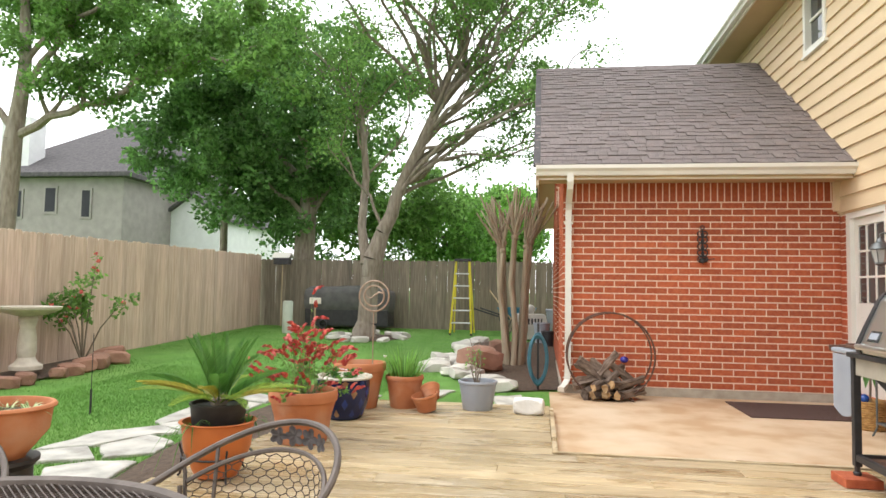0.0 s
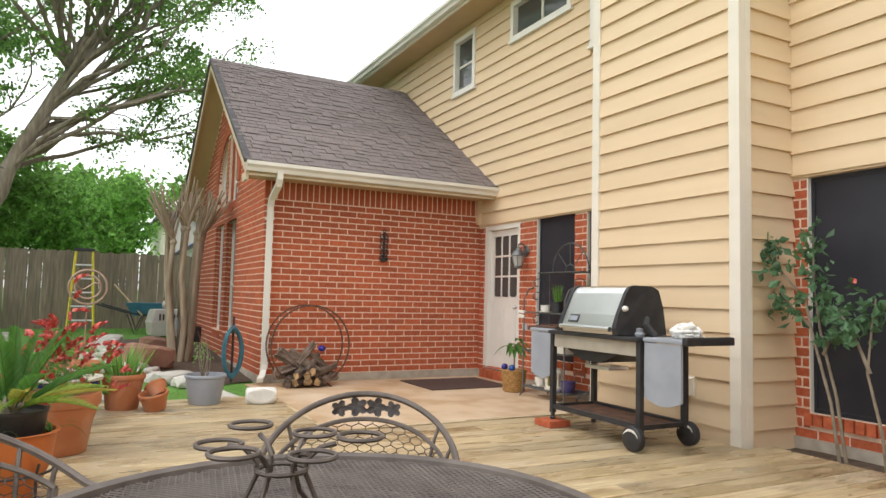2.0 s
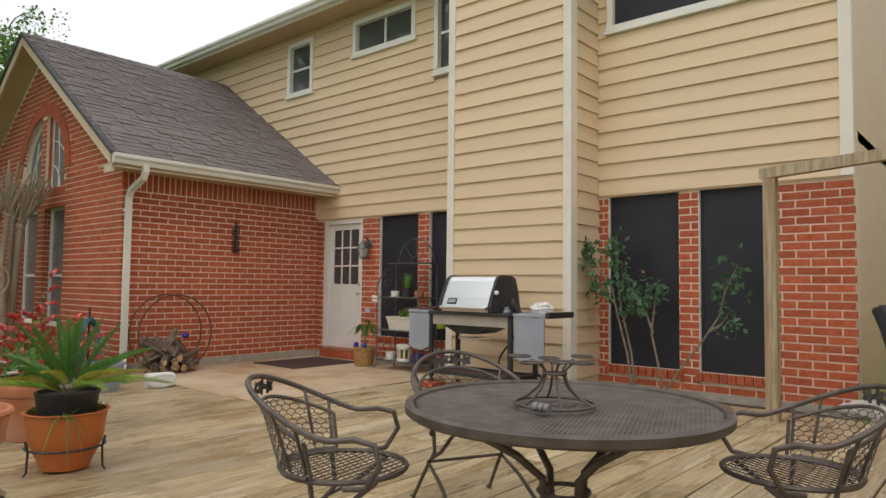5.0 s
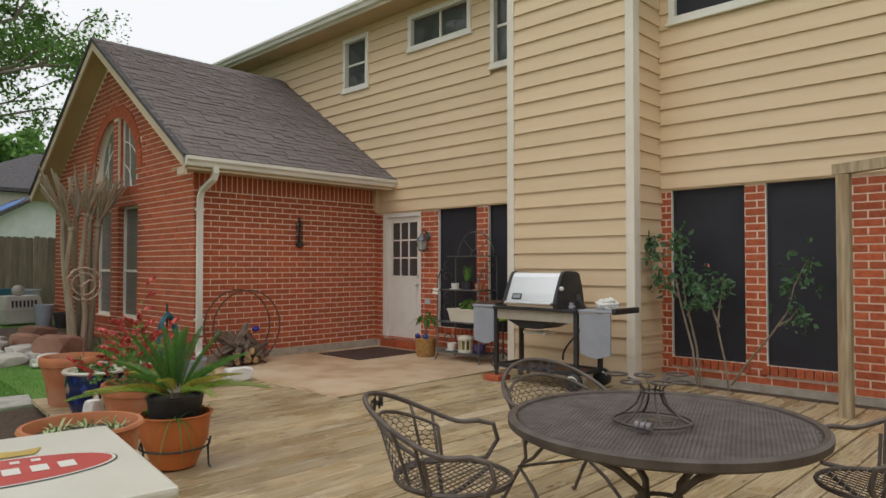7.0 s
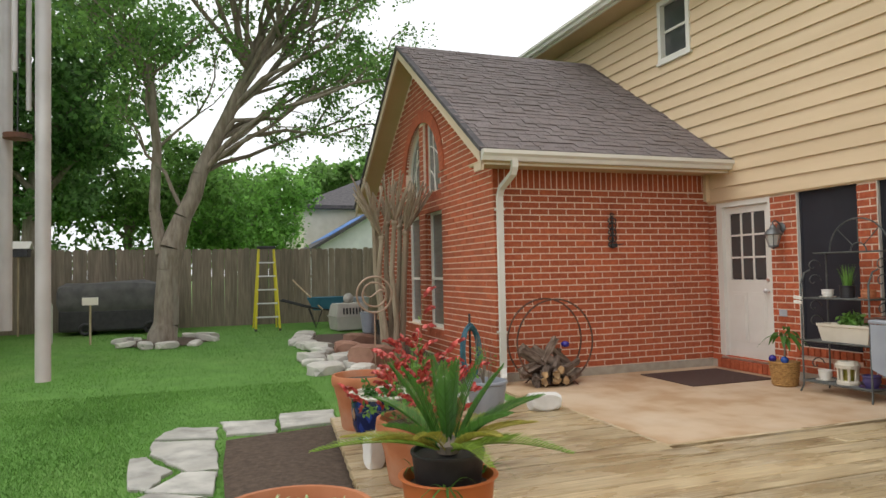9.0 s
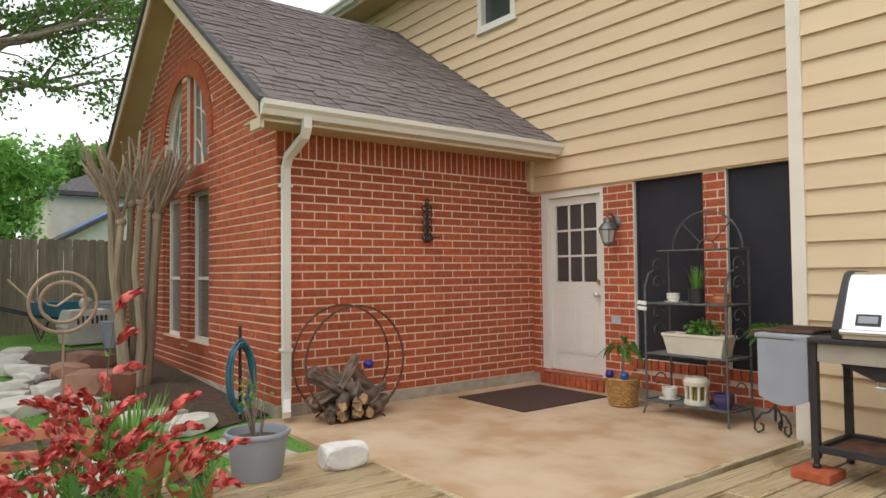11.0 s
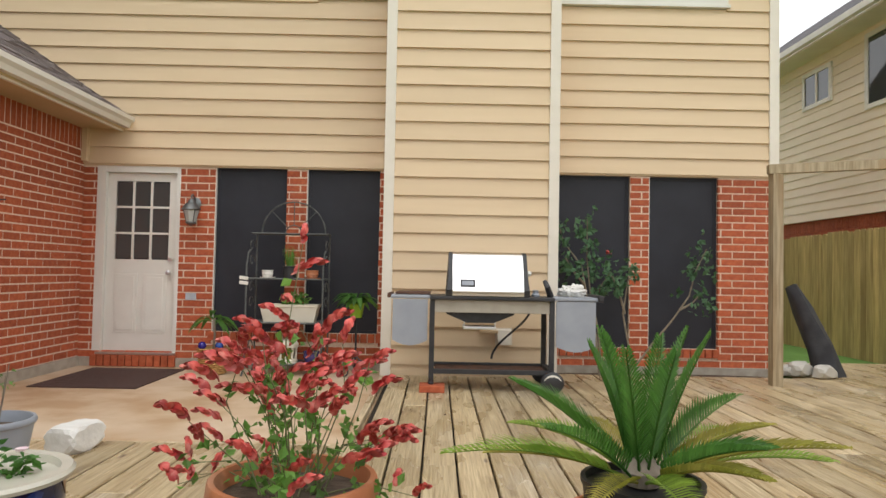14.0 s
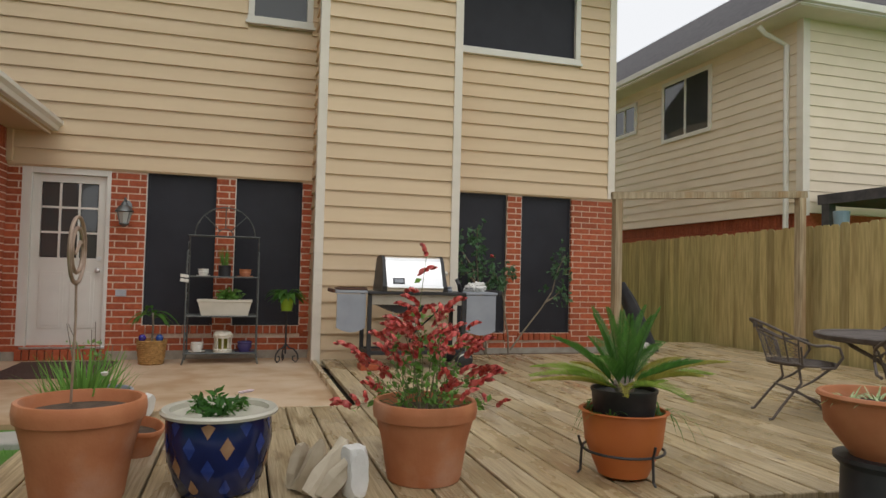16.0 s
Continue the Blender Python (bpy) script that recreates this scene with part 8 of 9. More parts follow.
# ---------------------------------------------------------------- yard things
def ladder():
    b = (-7.35, -5.37)
    z0 = ground_z(*b)
    t = thing("step_ladder", "yellow fibreglass stepladder standing before the fence", "ladder", at=(b[0], b[1], z0))
    YEL = mat("ladder_yellow", (0.62, 0.52, 0.02), (0.70, 0.60, 0.04), 4, 0.5)
    H = 1.74
    for s in (-1, 1):
        bm = bmesh.new()
        tube(bm, [(0.22, s * 0.25, 0.0), (-0.02, s * 0.155, H)], 0.026, 4)
        part("side_rail", bm, YEL, t)
        bm = bmesh.new()
        tube(bm, [(-0.55, s * 0.25, 0.0), (-0.10, s * 0.16, H)], 0.02, 4)
        part("rear_rail", bm, YEL, t)
        bm = bmesh.new()
        obox(bm, Matrix.Translation((0.22, s * 0.25, 0.02)), 0.07, 0.05, 0.05, 0.006)
        part("foot", bm, BLACK, t)
    for k in range(5):
        z = 0.30 + 0.29 * k
        u = z / H
        w = 0.25 - 0.095 * u
        bm = bmesh.new()
        box(bm, 0.16 - 0.24 * u, -w, z - 0.03, 0.24 - 0.24 * u, w, z, 0.003)
        part("step", bm, STEEL_MATT, t, "grooved aluminium step")
    bm = bmesh.new()
    box(bm, -0.13, -0.19, H, 0.04, 0.19, H + 0.06, 0.01)
    part("cap", bm, BLACK, t, "black moulded top cap")


STEEL_MATT = mat("aluminium", (0.62, 0.62, 0.62), (0.72, 0.72, 0.72), 10, 0.55, metal=0.3)
ladder()


def wheelbarrow():
    x, y = -7.5, -4.1
    t = thing("wheelbarrow", "blue wheelbarrow with black frame by the back fence", "wheelbarrow", at=(x, y, ground_z(x, y)), rz=80)
    bm = bmesh.new()
    P = [(-0.25, -0.2), (0.30, -0.16), (0.30, 0.16), (-0.25, 0.2)]
    lo = [bm.verts.new((px, py, 0.38)) for px, py in P]
    hi = [bm.verts.new((px * 1.55, py * 1.6, 0.66)) for px, py in P]
    inn = [bm.verts.new((px * 1.48, py * 1.52, 0.66)) for px, py in P]
    bo = [bm.verts.new((px * 0.95, py * 0.95, 0.41)) for px, py in P]
    bm.faces.new(list(reversed(lo)))
    for r, q in ((lo, hi), (hi, inn), (inn, bo)):
        for k in range(4):
            j = (k + 1) % 4
            bm.faces.new((r[k], r[j], q[j], q[k]))
    bm.faces.new(bo)
    part("tray", bm, mat("barrow_blue", (0.03, 0.13, 0.20), (0.05, 0.18, 0.26), 6, 0.5), t, "blue plastic tray")
    for s in (-1, 1):
        bm = bmesh.new()
        tube(bm, [(0.62, s * 0.05, 0.18), (0.2, s * 0.16, 0.36), (-0.4, s * 0.26, 0.46), (-0.95, s * 0.3, 0.62)], 0.02, 6)
        part("handle", bm, BLACK, t)
        bm = bmesh.new()
        tube(bm, [(-0.05, s * 0.2, 0.4), (-0.2, s * 0.24, 0.0), (-0.35, s * 0.24, 0.42)], 0.016, 6)
        part("leg", bm, BLACK, t)
    bm = bmesh.new()
    lathe(bm, [(0.05, -0.04), (0.14, -0.045), (0.18, -0.03), (0.19, 0), (0.18, 0.03), (0.14, 0.045), (0.05, 0.04)], 20)
    bmesh.ops.rotate(bm, verts=bm.verts, cent=(0, 0, 0), matrix=Matrix.Rotation(radians(90), 3, "X"))
    bmesh.ops.translate(bm, verts=bm.verts, vec=(0.62, 0, 0.19))
    part("wheel", bm, BLACK, t, smooth=True)
    bm = bmesh.new()
    tube(bm, [(-7.2, -4.2, 0.6), (-7.9, -4.75, 1.25)], 0.018, 6)
    solid("tool_handle", bm, POSTWOOD, "pale wooden tool handle leaning on the barrow", "tool")


wheelbarrow()


def pet_crate():
    x, y = -6.6, -3.75
    z = ground_z(x, y) + 0.02
    t = thing("pet_crate", "beige plastic pet crate beside the mulched bed", "pet crate", at=(x, y, z), rz=8)
    BEI = mat("beige_plastic", (0.42, 0.40, 0.36), (0.50, 0.48, 0.43), 5, 0.6)
    for nm, z0, z1, k0, k1 in (("bottom", 0.0, 0.28, 0.92, 1.0), ("top", 0.285, 0.55, 1.0, 0.86)):
        bm = bmesh.new()
        lo = [bm.verts.new((sx * 0.30 * k0, sy * 0.36 * k0, z0)) for sx, sy in ((-1, -1), (1, -1), (1, 1), (-1, 1))]
        hi = [bm.verts.new((sx * 0.30 * k1, sy * 0.36 * k1, z1)) for sx, sy in ((-1, -1), (1, -1), (1, 1), (-1, 1))]
        bm.faces.new(lo), bm.faces.new(hi)
        for k in range(4):
            j = (k + 1) % 4
            bm.faces.new((lo[k], lo[j], hi[j], hi[k]))
        bmesh.ops.bevel(bm, geom=bm.edges[:], offset=0.02, segments=2, affect="EDGES")
        part(nm, bm, BEI, t)
    bm = bmesh.new()
    box(bm, -0.31, -0.37, 0.26, 0.31, 0.37, 0.30, 0.008)
    part("seam", bm, BEI, t)
    for k in range(7):
        bm = bmesh.new()
        box(bm, 0.272, -0.22 + 0.07 * k, 0.33, 0.30, -0.19 + 0.07 * k, 0.46)
        part("slot", bm, BLACK, t)
    bm = bmesh.new()
    bmesh.ops.create_uvsphere(bm, u_segments=20, v_segments=14, radius=0.11, matrix=Matrix.Translation((x, y, z + 0.65)))
    solid("stone_ball", bm, STONE, "round pale stone ball on the crate", "ball", smooth=True)


pet_crate()
for k, (x, y, h, r) in enumerate(((-5.8, -3.5, 0.42, 0.18), (-5.2, -3.35, 0.3, 0.16), (-7.9, -3.2, 0.6, 0.2))):
    flower_pot("stacked_pot", x, y, ground_z(x, y) + 0.02, r, h, BLACK if k % 2 else GREYPL, "empty plastic nursery pot by the bed", 0.7, 0.1, group="nursery pots")
for k in range(4):
    bm = bmesh.new()
    tube(bm, [(-6.0 - 0.1 * k, -3.3, 0.15), (-6.3 - 0.05 * k, -3.05 + 0.05 * k, 1.15 + 0.1 * k)], 0.018, 6)
    solid("garden_pole", bm, POSTWOOD, "thin wooden garden pole leaning by the gable", "pole", group="garden poles")


def bird_bath():
    x, y = 0.45, -10.3
    z = ground_z(x, y) + 0.12
    t = thing("bird_bath", "cream concrete bird bath in the raised bed", "bird bath", at=(x, y, z))
    CON = mat("cast_concrete", (0.50, 0.44, 0.36), (0.62, 0.56, 0.47), 10, 0.9, bump=0.3)
    bm = bmesh.new()
    lathe(bm, [(0.20, 0), (0.20, 0.05), (0.14, 0.09), (0.10, 0.16), (0.12, 0.24), (0.11, 0.42), (0.09, 0.56), (0.12, 0.66), (0.10, 0.70)], 24, close=True)
    part("pedestal", bm, CON, t, smooth=True)
    bm = bmesh.new()
    lathe(bm, [(0.12, 0.70), (0.30, 0.75), (0.39, 0.80), (0.40, 0.83), (0.37, 0.835), (0.25, 0.79), (0.0, 0.775)], 32)
    part("bowl", bm, CON, t, smooth=True)


bird_bath()
rng = np.random.default_rng(44)
canes = []
for k in range(9):
    a = rng.random() * 6.28
    e = Vector((0.6 * math.cos(a) * rng.random(), 0.75 * math.sin(a) * rng.random(), 0.8 + 0.7 * rng.random()))
    canes.append([(0, 0, 0), tuple(e * 0.4 + Vector((0, 0, 0.15))), tuple(e * 0.75 + Vector((0, 0, 0.08))), tuple(e)])
rose_bush("rose_bush", -0.75, -10.35, canes, 6, "tall red rose bush in bloom by the tan fence", LEAF, 0.04, 16, 800, 0.05)


def mailbox_house():
    x, y = -8.2, -10.2
    t = thing("birdhouse", "white-roofed birdhouse on a thin post by the fence", "birdhouse", at=(x, y, ground_z(x, y)))
    bm = bmesh.new()
    tube(bm, [(0, 0.0, 0), (0, 0.0, 1.62)], 0.02, 6)
    part("post", bm, POSTWOOD, t)
    bm = bmesh.new()
    box(bm, -0.12, -0.2, 1.62, 0.12, 0.2, 1.80, 0.005)
    part("box", bm, BLACK, t)
    bm = bmesh.new()
    slab(bm, [(0.18, -0.24, 1.80), (0.18, 0.24, 1.80), (-0.02, 0.24, 1.94), (-0.02, -0.24, 1.94)], 0.02)
    slab(bm, [(-0.02, -0.24, 1.94), (-0.02, 0.24, 1.94), (-0.2, 0.24, 1.80), (-0.2, -0.24, 1.80)], 0.02)
    part("roof", bm, WHITE, t)


mailbox_house()
bm = bmesh.new()
x, y = -6.6, -9.4
lathe(bm, [(0.12, 0), (0.12, 0.72), (0.10, 0.75), (0.0, 0.76)], 18, (x, y, ground_z(x, y)))
solid("utility_pedestal", bm, mat("pale_green_plastic", (0.40, 0.44, 0.36), (0.48, 0.52, 0.43), 5, 0.6), "pale green utility pedestal in the lawn", "utility box", smooth=True)
t = thing("plant_marker", "small pale wooden sign on a stake", "garden sign", at=(-6.2, -8.6, ground_z(-6.2, -8.6)))
bm = bmesh.new()
tube(bm, [(0, 0, 0), (0, 0, 0.8)], 0.02, 5)
part("stake", bm, POSTWOOD, t)
bm = bmesh.new()
box(bm, -0.03, -0.13, 0.72, 0.03, 0.13, 0.86, 0.004)
part("board", bm, TRIM, t)
t = thing("covered_trailer", "low black trailer under a grey tarp by the fence", "trailer", at=(-8.1, -8.3, ground_z(-8.1, -8.3)))
bm = bmesh.new()
box(bm, -0.36, -1.1, 0.08, 0.36, 1.05, 0.52, 0.04)
part("body", bm, BLACK, t)
bm = bmesh.new()
box(bm, -0.40, -1.15, 0.46, 0.40, 1.1, 0.98, 0.15)
bmesh.ops.subdivide_edges(bm, edges=bm.edges[:], cuts=3, use_grid_fill=True)
for v in bm.verts:
    v.co.z += 0.05 * math.sin(5 * v.co.y) * math.cos(4 * v.co.x) + (0.12 * math.cos(1.2 * v.co.y) if v.co.z > 0.6 else 0.0)
part("cover", bm, mat("grey_tarp", (0.07, 0.068, 0.066), (0.12, 0.115, 0.11), 5, 0.6, bump=0.5, bump_scale=8), t, "faded grey tarp", smooth=True)
for y in (-0.6, 0.6):
    bm = bmesh.new()
    tube(bm, circle_pts((0.40, y, 0.13), 0.10, 18, "x"), 0.035, 8, closed=True)
    part("tyre", bm, BLACK, t, smooth=True)
t = thing("garden_hose", "coiled blue-green garden hose on a stand", "hose", at=(-0.12, AY - 0.3, ground_z(0, -3.4)))
bm = bmesh.new()
tube(bm, [(0, 0, 0), (0, 0, 0.85)], 0.015, 6)
part("stand", bm, BLACK, t)
for k in range(7):
    bm = bmesh.new()
    w, h = 0.10 + 0.012 * (k % 3), 0.27 + 0.02 * (k % 4)
    tube(bm, [(0.02 + 0.018 * (k - 3), w * math.cos(2 * math.pi * q / 24), 0.40 + h * math.sin(2 * math.pi * q / 24)) for q in range(24)], 0.011, 6, closed=True)
    part("coil", bm, mat("hose_blue", (0.03, 0.11, 0.15), (0.06, 0.17, 0.22), 8, 0.45), t, smooth=True)
bm = bmesh.new()
tube(bm, [(2.4, -7.95, -0.05), (2.4, -7.95, 0.75)], 0.004, 5)
tube(bm, [(2.4, -7.95, -0.05), (2.4, -7.95, 0.2)], 0.012, 6)
solid("garden_spike", bm, BLACK, "thin metal garden spike in the lawn", "garden stake")


def neighbour_awning():
    t = thing("neighbour_patio_cover", "dark brown patio cover edge beyond the fence", "patio cover", at=(11.6, -0.9, 0))
    bm = bmesh.new()
    box(bm, -0.1, -2.0, 2.36, 3.0, 0.9, 2.52)
    part("beam", bm, ROOFDARK, t)
    bm = bmesh.new()
    box(bm, -0.08, 0.7, 0, 0.06, 0.84, 2.36)
    part("post", bm, ROOFDARK, t)
    bm = bmesh.new()
    lathe(bm, [(0.10, 1.95), (0.12, 2.2), (0.11, 2.21)], 14, (-0.2, 0.35, 0), True)
    part("hanging_bucket", bm, mat("bucket_blue", (0.20, 0.30, 0.36), (0.26, 0.36, 0.42), 4, 0.5), t, "pale blue hanging bucket")


neighbour_awning()
q = flower_pot("fence_pot", 9.86, -3.0, 1.0, 0.15, 0.19, TERRACOTTA, "terracotta pot with seedlings hung on the fence", 0.7, 0.2, 0.0, "potted plant")
bm = bmesh.new()
blades(bm, 30, 0.08, 0.14, 0.006, np.random.default_rng(3), 0.4, 1.0, 0.14, 4, 0.5)
part("leaves", bm, LEAF_BRIGHT, q)
bm = bmesh.new()
tube(bm, circle_pts((0, 0, 0.15), 0.155, 20), 0.006, 5, closed=True)
tube(bm, [(0.155, 0, 0.15), (0.24, 0, 0.15), (0.24, 0, -0.05)], 0.006, 5)
part("wall_ring", bm, BLACK, q)


# ---------------------------------------------------------------- pieces: siding, bricks, shingles, deck boards, fences
def lap_mesh(x0, x1, h):
    """One lap-siding board, thicker at its lower edge, facing -y."""
    bm = bmesh.new()
    pts = [(-0.034, 0.0), (-0.006, h + 0.02), (0.03, h + 0.02), (0.03, 0.0)]
    e = [[bm.verts.new((x, y, z)) for y, z in pts] for x in (x0, x1)]
    for i in range(4):
        j = (i + 1) % 4
        bm.faces.new((e[0][i], e[0][j], e[1][j], e[1][i]))
    bm.faces.new(e[0])
    bm.faces.new(list(reversed(e[1])))
    return mesh_of("siding_board", bm, SIDING)


def lap_rows(parent, spans, z0, z1, holes, y=0.0, turn=0.0, origin=(0, 0)):
    """Rows of lap siding over a span, cut at the windows."""
    exp = 0.19 if parent is wall_bump else 0.187
    z = z0
    while z < z1 - 0.02:
        h = min(exp, z1 - z)
        for a, b in spans:
            cuts = [(c[0], c[1]) for c in holes if c[2] - 0.03 < z + h * 0.6 and c[3] > z + h * 0.4 and c[1] > a and c[0] < b]
            x = a
            for c0, c1 in sorted(cuts) + [(b, b)]:
                if c0 - x > 0.02:
                    me = lap_mesh(0, c0 - x, h)
                    m = pose(origin[0], origin[1], 0, 0, 0, turn) @ pose(x, y, z)
                    piece("siding_board", me, parent, m)
                x = c1
        z += exp


lap_rows(wall_siding, [(0.0, BX0)], SID_Z, 2.8, UP)
lap_rows(wall_siding, [(HX0, BX0)], SID_Z + 0.187 * 3, EAVE_Z, UP)
lap_rows(wall_siding, [(BX1, HX1 - 0.1)], SID_Z, EAVE_Z, UP)
lap_rows(wall_bump, [(BX0 + 0.06, BX1 - 0.06)], -0.02, 6.4, [], BY)
lap_rows(wall_bump, [(0, 0.65)], -0.02, 6.4, [], 0.0, 90, (BX1, BY))
lap_rows(wall_bump, [(0, 0.65)], -0.02, 6.4, [], 0.0, -90, (BX0, 0.0))

BRICK_L, BRICK_H, BRICK_G = 0.2395, 0.066, 0.0153
COURSE = BRICK_H + BRICK_G
BRICK_CACHE = {}


def brick_mesh(w, h=BRICK_H, d=0.045):
    key = (round(w, 3), round(h, 3))
    if key not in BRICK_CACHE:
        bm = bmesh.new()
        box(bm, 0, 0, 0, w, d, h)
        BRICK_CACHE[key] = mesh_of("brick", bm, BRICK)
    return BRICK_CACHE[key]


def lay_bricks(parent, u0, u1, z0, z1, holes, to_world, limit, top_fn=None, inside=None):
    """Running bond from u0 to u1; the nearest bricks are pieces, the rest one mesh. to_world: pose of the wall."""
    cells = []
    row = 0
    z = z0
    while z + BRICK_H <= z1 + 1e-3:
        u = u0 - (0.5 * (BRICK_L + BRICK_G) if row % 2 else 0.0)
        while u < u1:
            a, b = max(u, u0), min(u + BRICK_L, u1)
            spans = [(a, b)]
            for h in holes:
                if h[2] < z + BRICK_H * 0.5 < h[3]:
                    nxt = []
                    for p, q in spans:
                        if h[1] <= p or h[0] >= q:
                            nxt.append((p, q))
                        else:
                            if h[0] - p > 0.012:
                                nxt.append((p, h[0]))
                            if q - h[1] > 0.012:
                                nxt.append((h[1], q))
                    spans = nxt
            for p, q in spans:
                mid = (p + q) / 2
                if q - p > 0.012 and (top_fn is None or z + BRICK_H < top_fn(mid)) and (inside is None or not inside(mid, z + BRICK_H / 2)):
                    cells.append((round(q - p, 2), p, z, BRICK_H))
            u += BRICK_L + BRICK_G
        z += COURSE
        row += 1
    return cells


def set_bricks(parent, cells, to_world, limit):
    rest = bmesh.new()
    for i, (w, u, z, h) in enumerate(cells):
        jit = pose(0, random.uniform(-0.002, 0.002), 0)
        m = to_world @ pose(u, 0, z) @ jit
        if i < limit:
            piece("brick", brick_mesh(w, h), parent, m)
        else:
            tmp = bmesh.ops.create_cube(rest, size=1, matrix=m @ Matrix.Translation((w / 2, 0.0225, h / 2)) @ Matrix.Diagonal((w, 0.045, h, 1)))
    if len(rest.verts):
        ob = part("brickwork", rest, BRICK, parent)
        ob["kind"] = "stuff"
    else:
        rest.free()


def soldier(u0, u1, z, h, w=BRICK_H):
    out, u = [], u0
    while u + w <= u1 + 1e-3:
        out.append((w, u, z, h))
        u += w + BRICK_G
    return out


# annex side wall, facing the patio
to_annex = Matrix.Translation((0.0, AY, 0)) @ pose(0, 0, 0, 0, 0, 90)
cells = lay_bricks(wall_annex, 0.004, -AY, 0.11, 2.41, [], to_annex, 300)
cells += soldier(0.004, -AY, 2.388, 0.235)
set_bricks(wall_annex, cells, to_annex, 300)

# rear wall between and below the windows
to_rear = pose(0, 0, 0)
holes = [DOOR, (WIN_A[0], WIN_A[1], WIN_A[2] - 0.11, 3), (WIN_B[0], WIN_B[1], WIN_B[2] - 0.11, 3), (WIN_C[0], WIN_C[1], WIN_C[2] - 0.11, 3), (WIN_D[0], WIN_D[1], WIN_D[2] - 0.11, 3), (BX0 - 0.005, BX1 + 0.005, -1, 5)]
cells = lay_bricks(wall_rear, 0.0, HX1, 0.10, SID_Z - 0.03, holes, to_rear, 300)
set_bricks(wall_rear, cells, to_rear, 300)
bm = bmesh.new()
box(bm, 0.0, 0.0, 0.0, 0.068, 0.085, 0.092)
SILL_BRICK = mesh_of("sill_brick", bm, BRICK)
for w in (WIN_A, WIN_B, WIN_C, WIN_D):
    for a, b, c, d in soldier(w[0] - 0.03, w[1] + 0.06, w[2] - 0.095, 0.092, 0.068):
        piece("sill_brick", SILL_BRICK, wall_rear, pose(b, -0.032, c, 0, 0, random.uniform(-0.6, 0.6)))

# gable wall
to_gable = pose(AX0, AY, 0)
gholes = [(w[0] - AX0, w[1] - AX0, w[2] - 0.1, w[3]) for w in GW]


def in_arch(u, z):
    x = u + AX0
    if z > ARCH_Z + STILT:
        return (x - ARCH_C) ** 2 + (z - ARCH_Z - STILT) ** 2 < (ARCH_R + 0.05) ** 2
    return abs(x - ARCH_C) < ARCH_R - 0.08 and z > ARCH_Z - 0.1


cells = lay_bricks(wall_gable, 0.0, -AX0 - 0.004, 0.11, 5.0, gholes, to_gable, 300, lambda u: RIDGE_Z - 0.15 - SLOPE * abs(u + AX0 - RIDGE_X), in_arch)
cells = sorted(cells, key=lambda c: -c[1])
for i in range(2):
    w = GW[i]
    cells += [(a, b, c, d) for a, b, c, d in soldier(w[0] - AX0, w[1] - AX0, w[2] - 0.10, 0.09)]
cells += soldier(ARCH_C - ARCH_R - AX0, ARCH_C + ARCH_R - AX0, ARCH_Z - 0.10, 0.09)
cells += [(0.2, ARCH_C - 0.10 - AX0, ARCH_Z + 0.0 + COURSE * i, BRICK_H) for i in range(14)]
set_bricks(wall_gable, cells, to_gable, 300)
bm = bmesh.new()
n = 44
for i in range(n):
    a = math.pi * (i + 0.5) / n
    m = Matrix.Translation((ARCH_C + (ARCH_R + 0.02) * math.cos(a), AY + 0.015, ARCH_Z + STILT + (ARCH_R + 0.02) * math.sin(a))) @ Matrix.Rotation(-(a - math.pi / 2), 4, "Y")
    obox(bm, m, 0.068, 0.06, 0.20)
part("arch_bricks", bm, BRICK, wall_gable)
bm = bmesh.new()
box(bm, ARCH_C - 0.104, AY + 0.046, ARCH_Z, ARCH_C + 0.104, AY + 0.088, ARCH_Z + STILT + 0.9)
part("pier_return", bm, BRICK, wall_gable)


def reveals(parent, edges, y0, y1, z0, z1):
    """Brick returns, course by course, on the jambs of openings; edges: (x, side)."""
    bm = bmesh.new()
    for x, side in edges:
        z = z0
        while z + BRICK_H < z1:
            box(bm, x, y0, z, x + side * 0.004, y1, z + BRICK_H)
            z += COURSE
    part("brick_return", bm, BRICK, parent)


for a, b, c, d in GW:
    reveals(wall_gable, [(a, 1), (b, -1)], AY + 0.047, AY + 0.088, c + 0.01, d)
reveals(wall_gable, [(ARCH_C - ARCH_R + 0.08, 1), (ARCH_C + ARCH_R - 0.08, -1)], AY + 0.047, AY + 0.088, ARCH_Z, ARCH_Z + STILT)


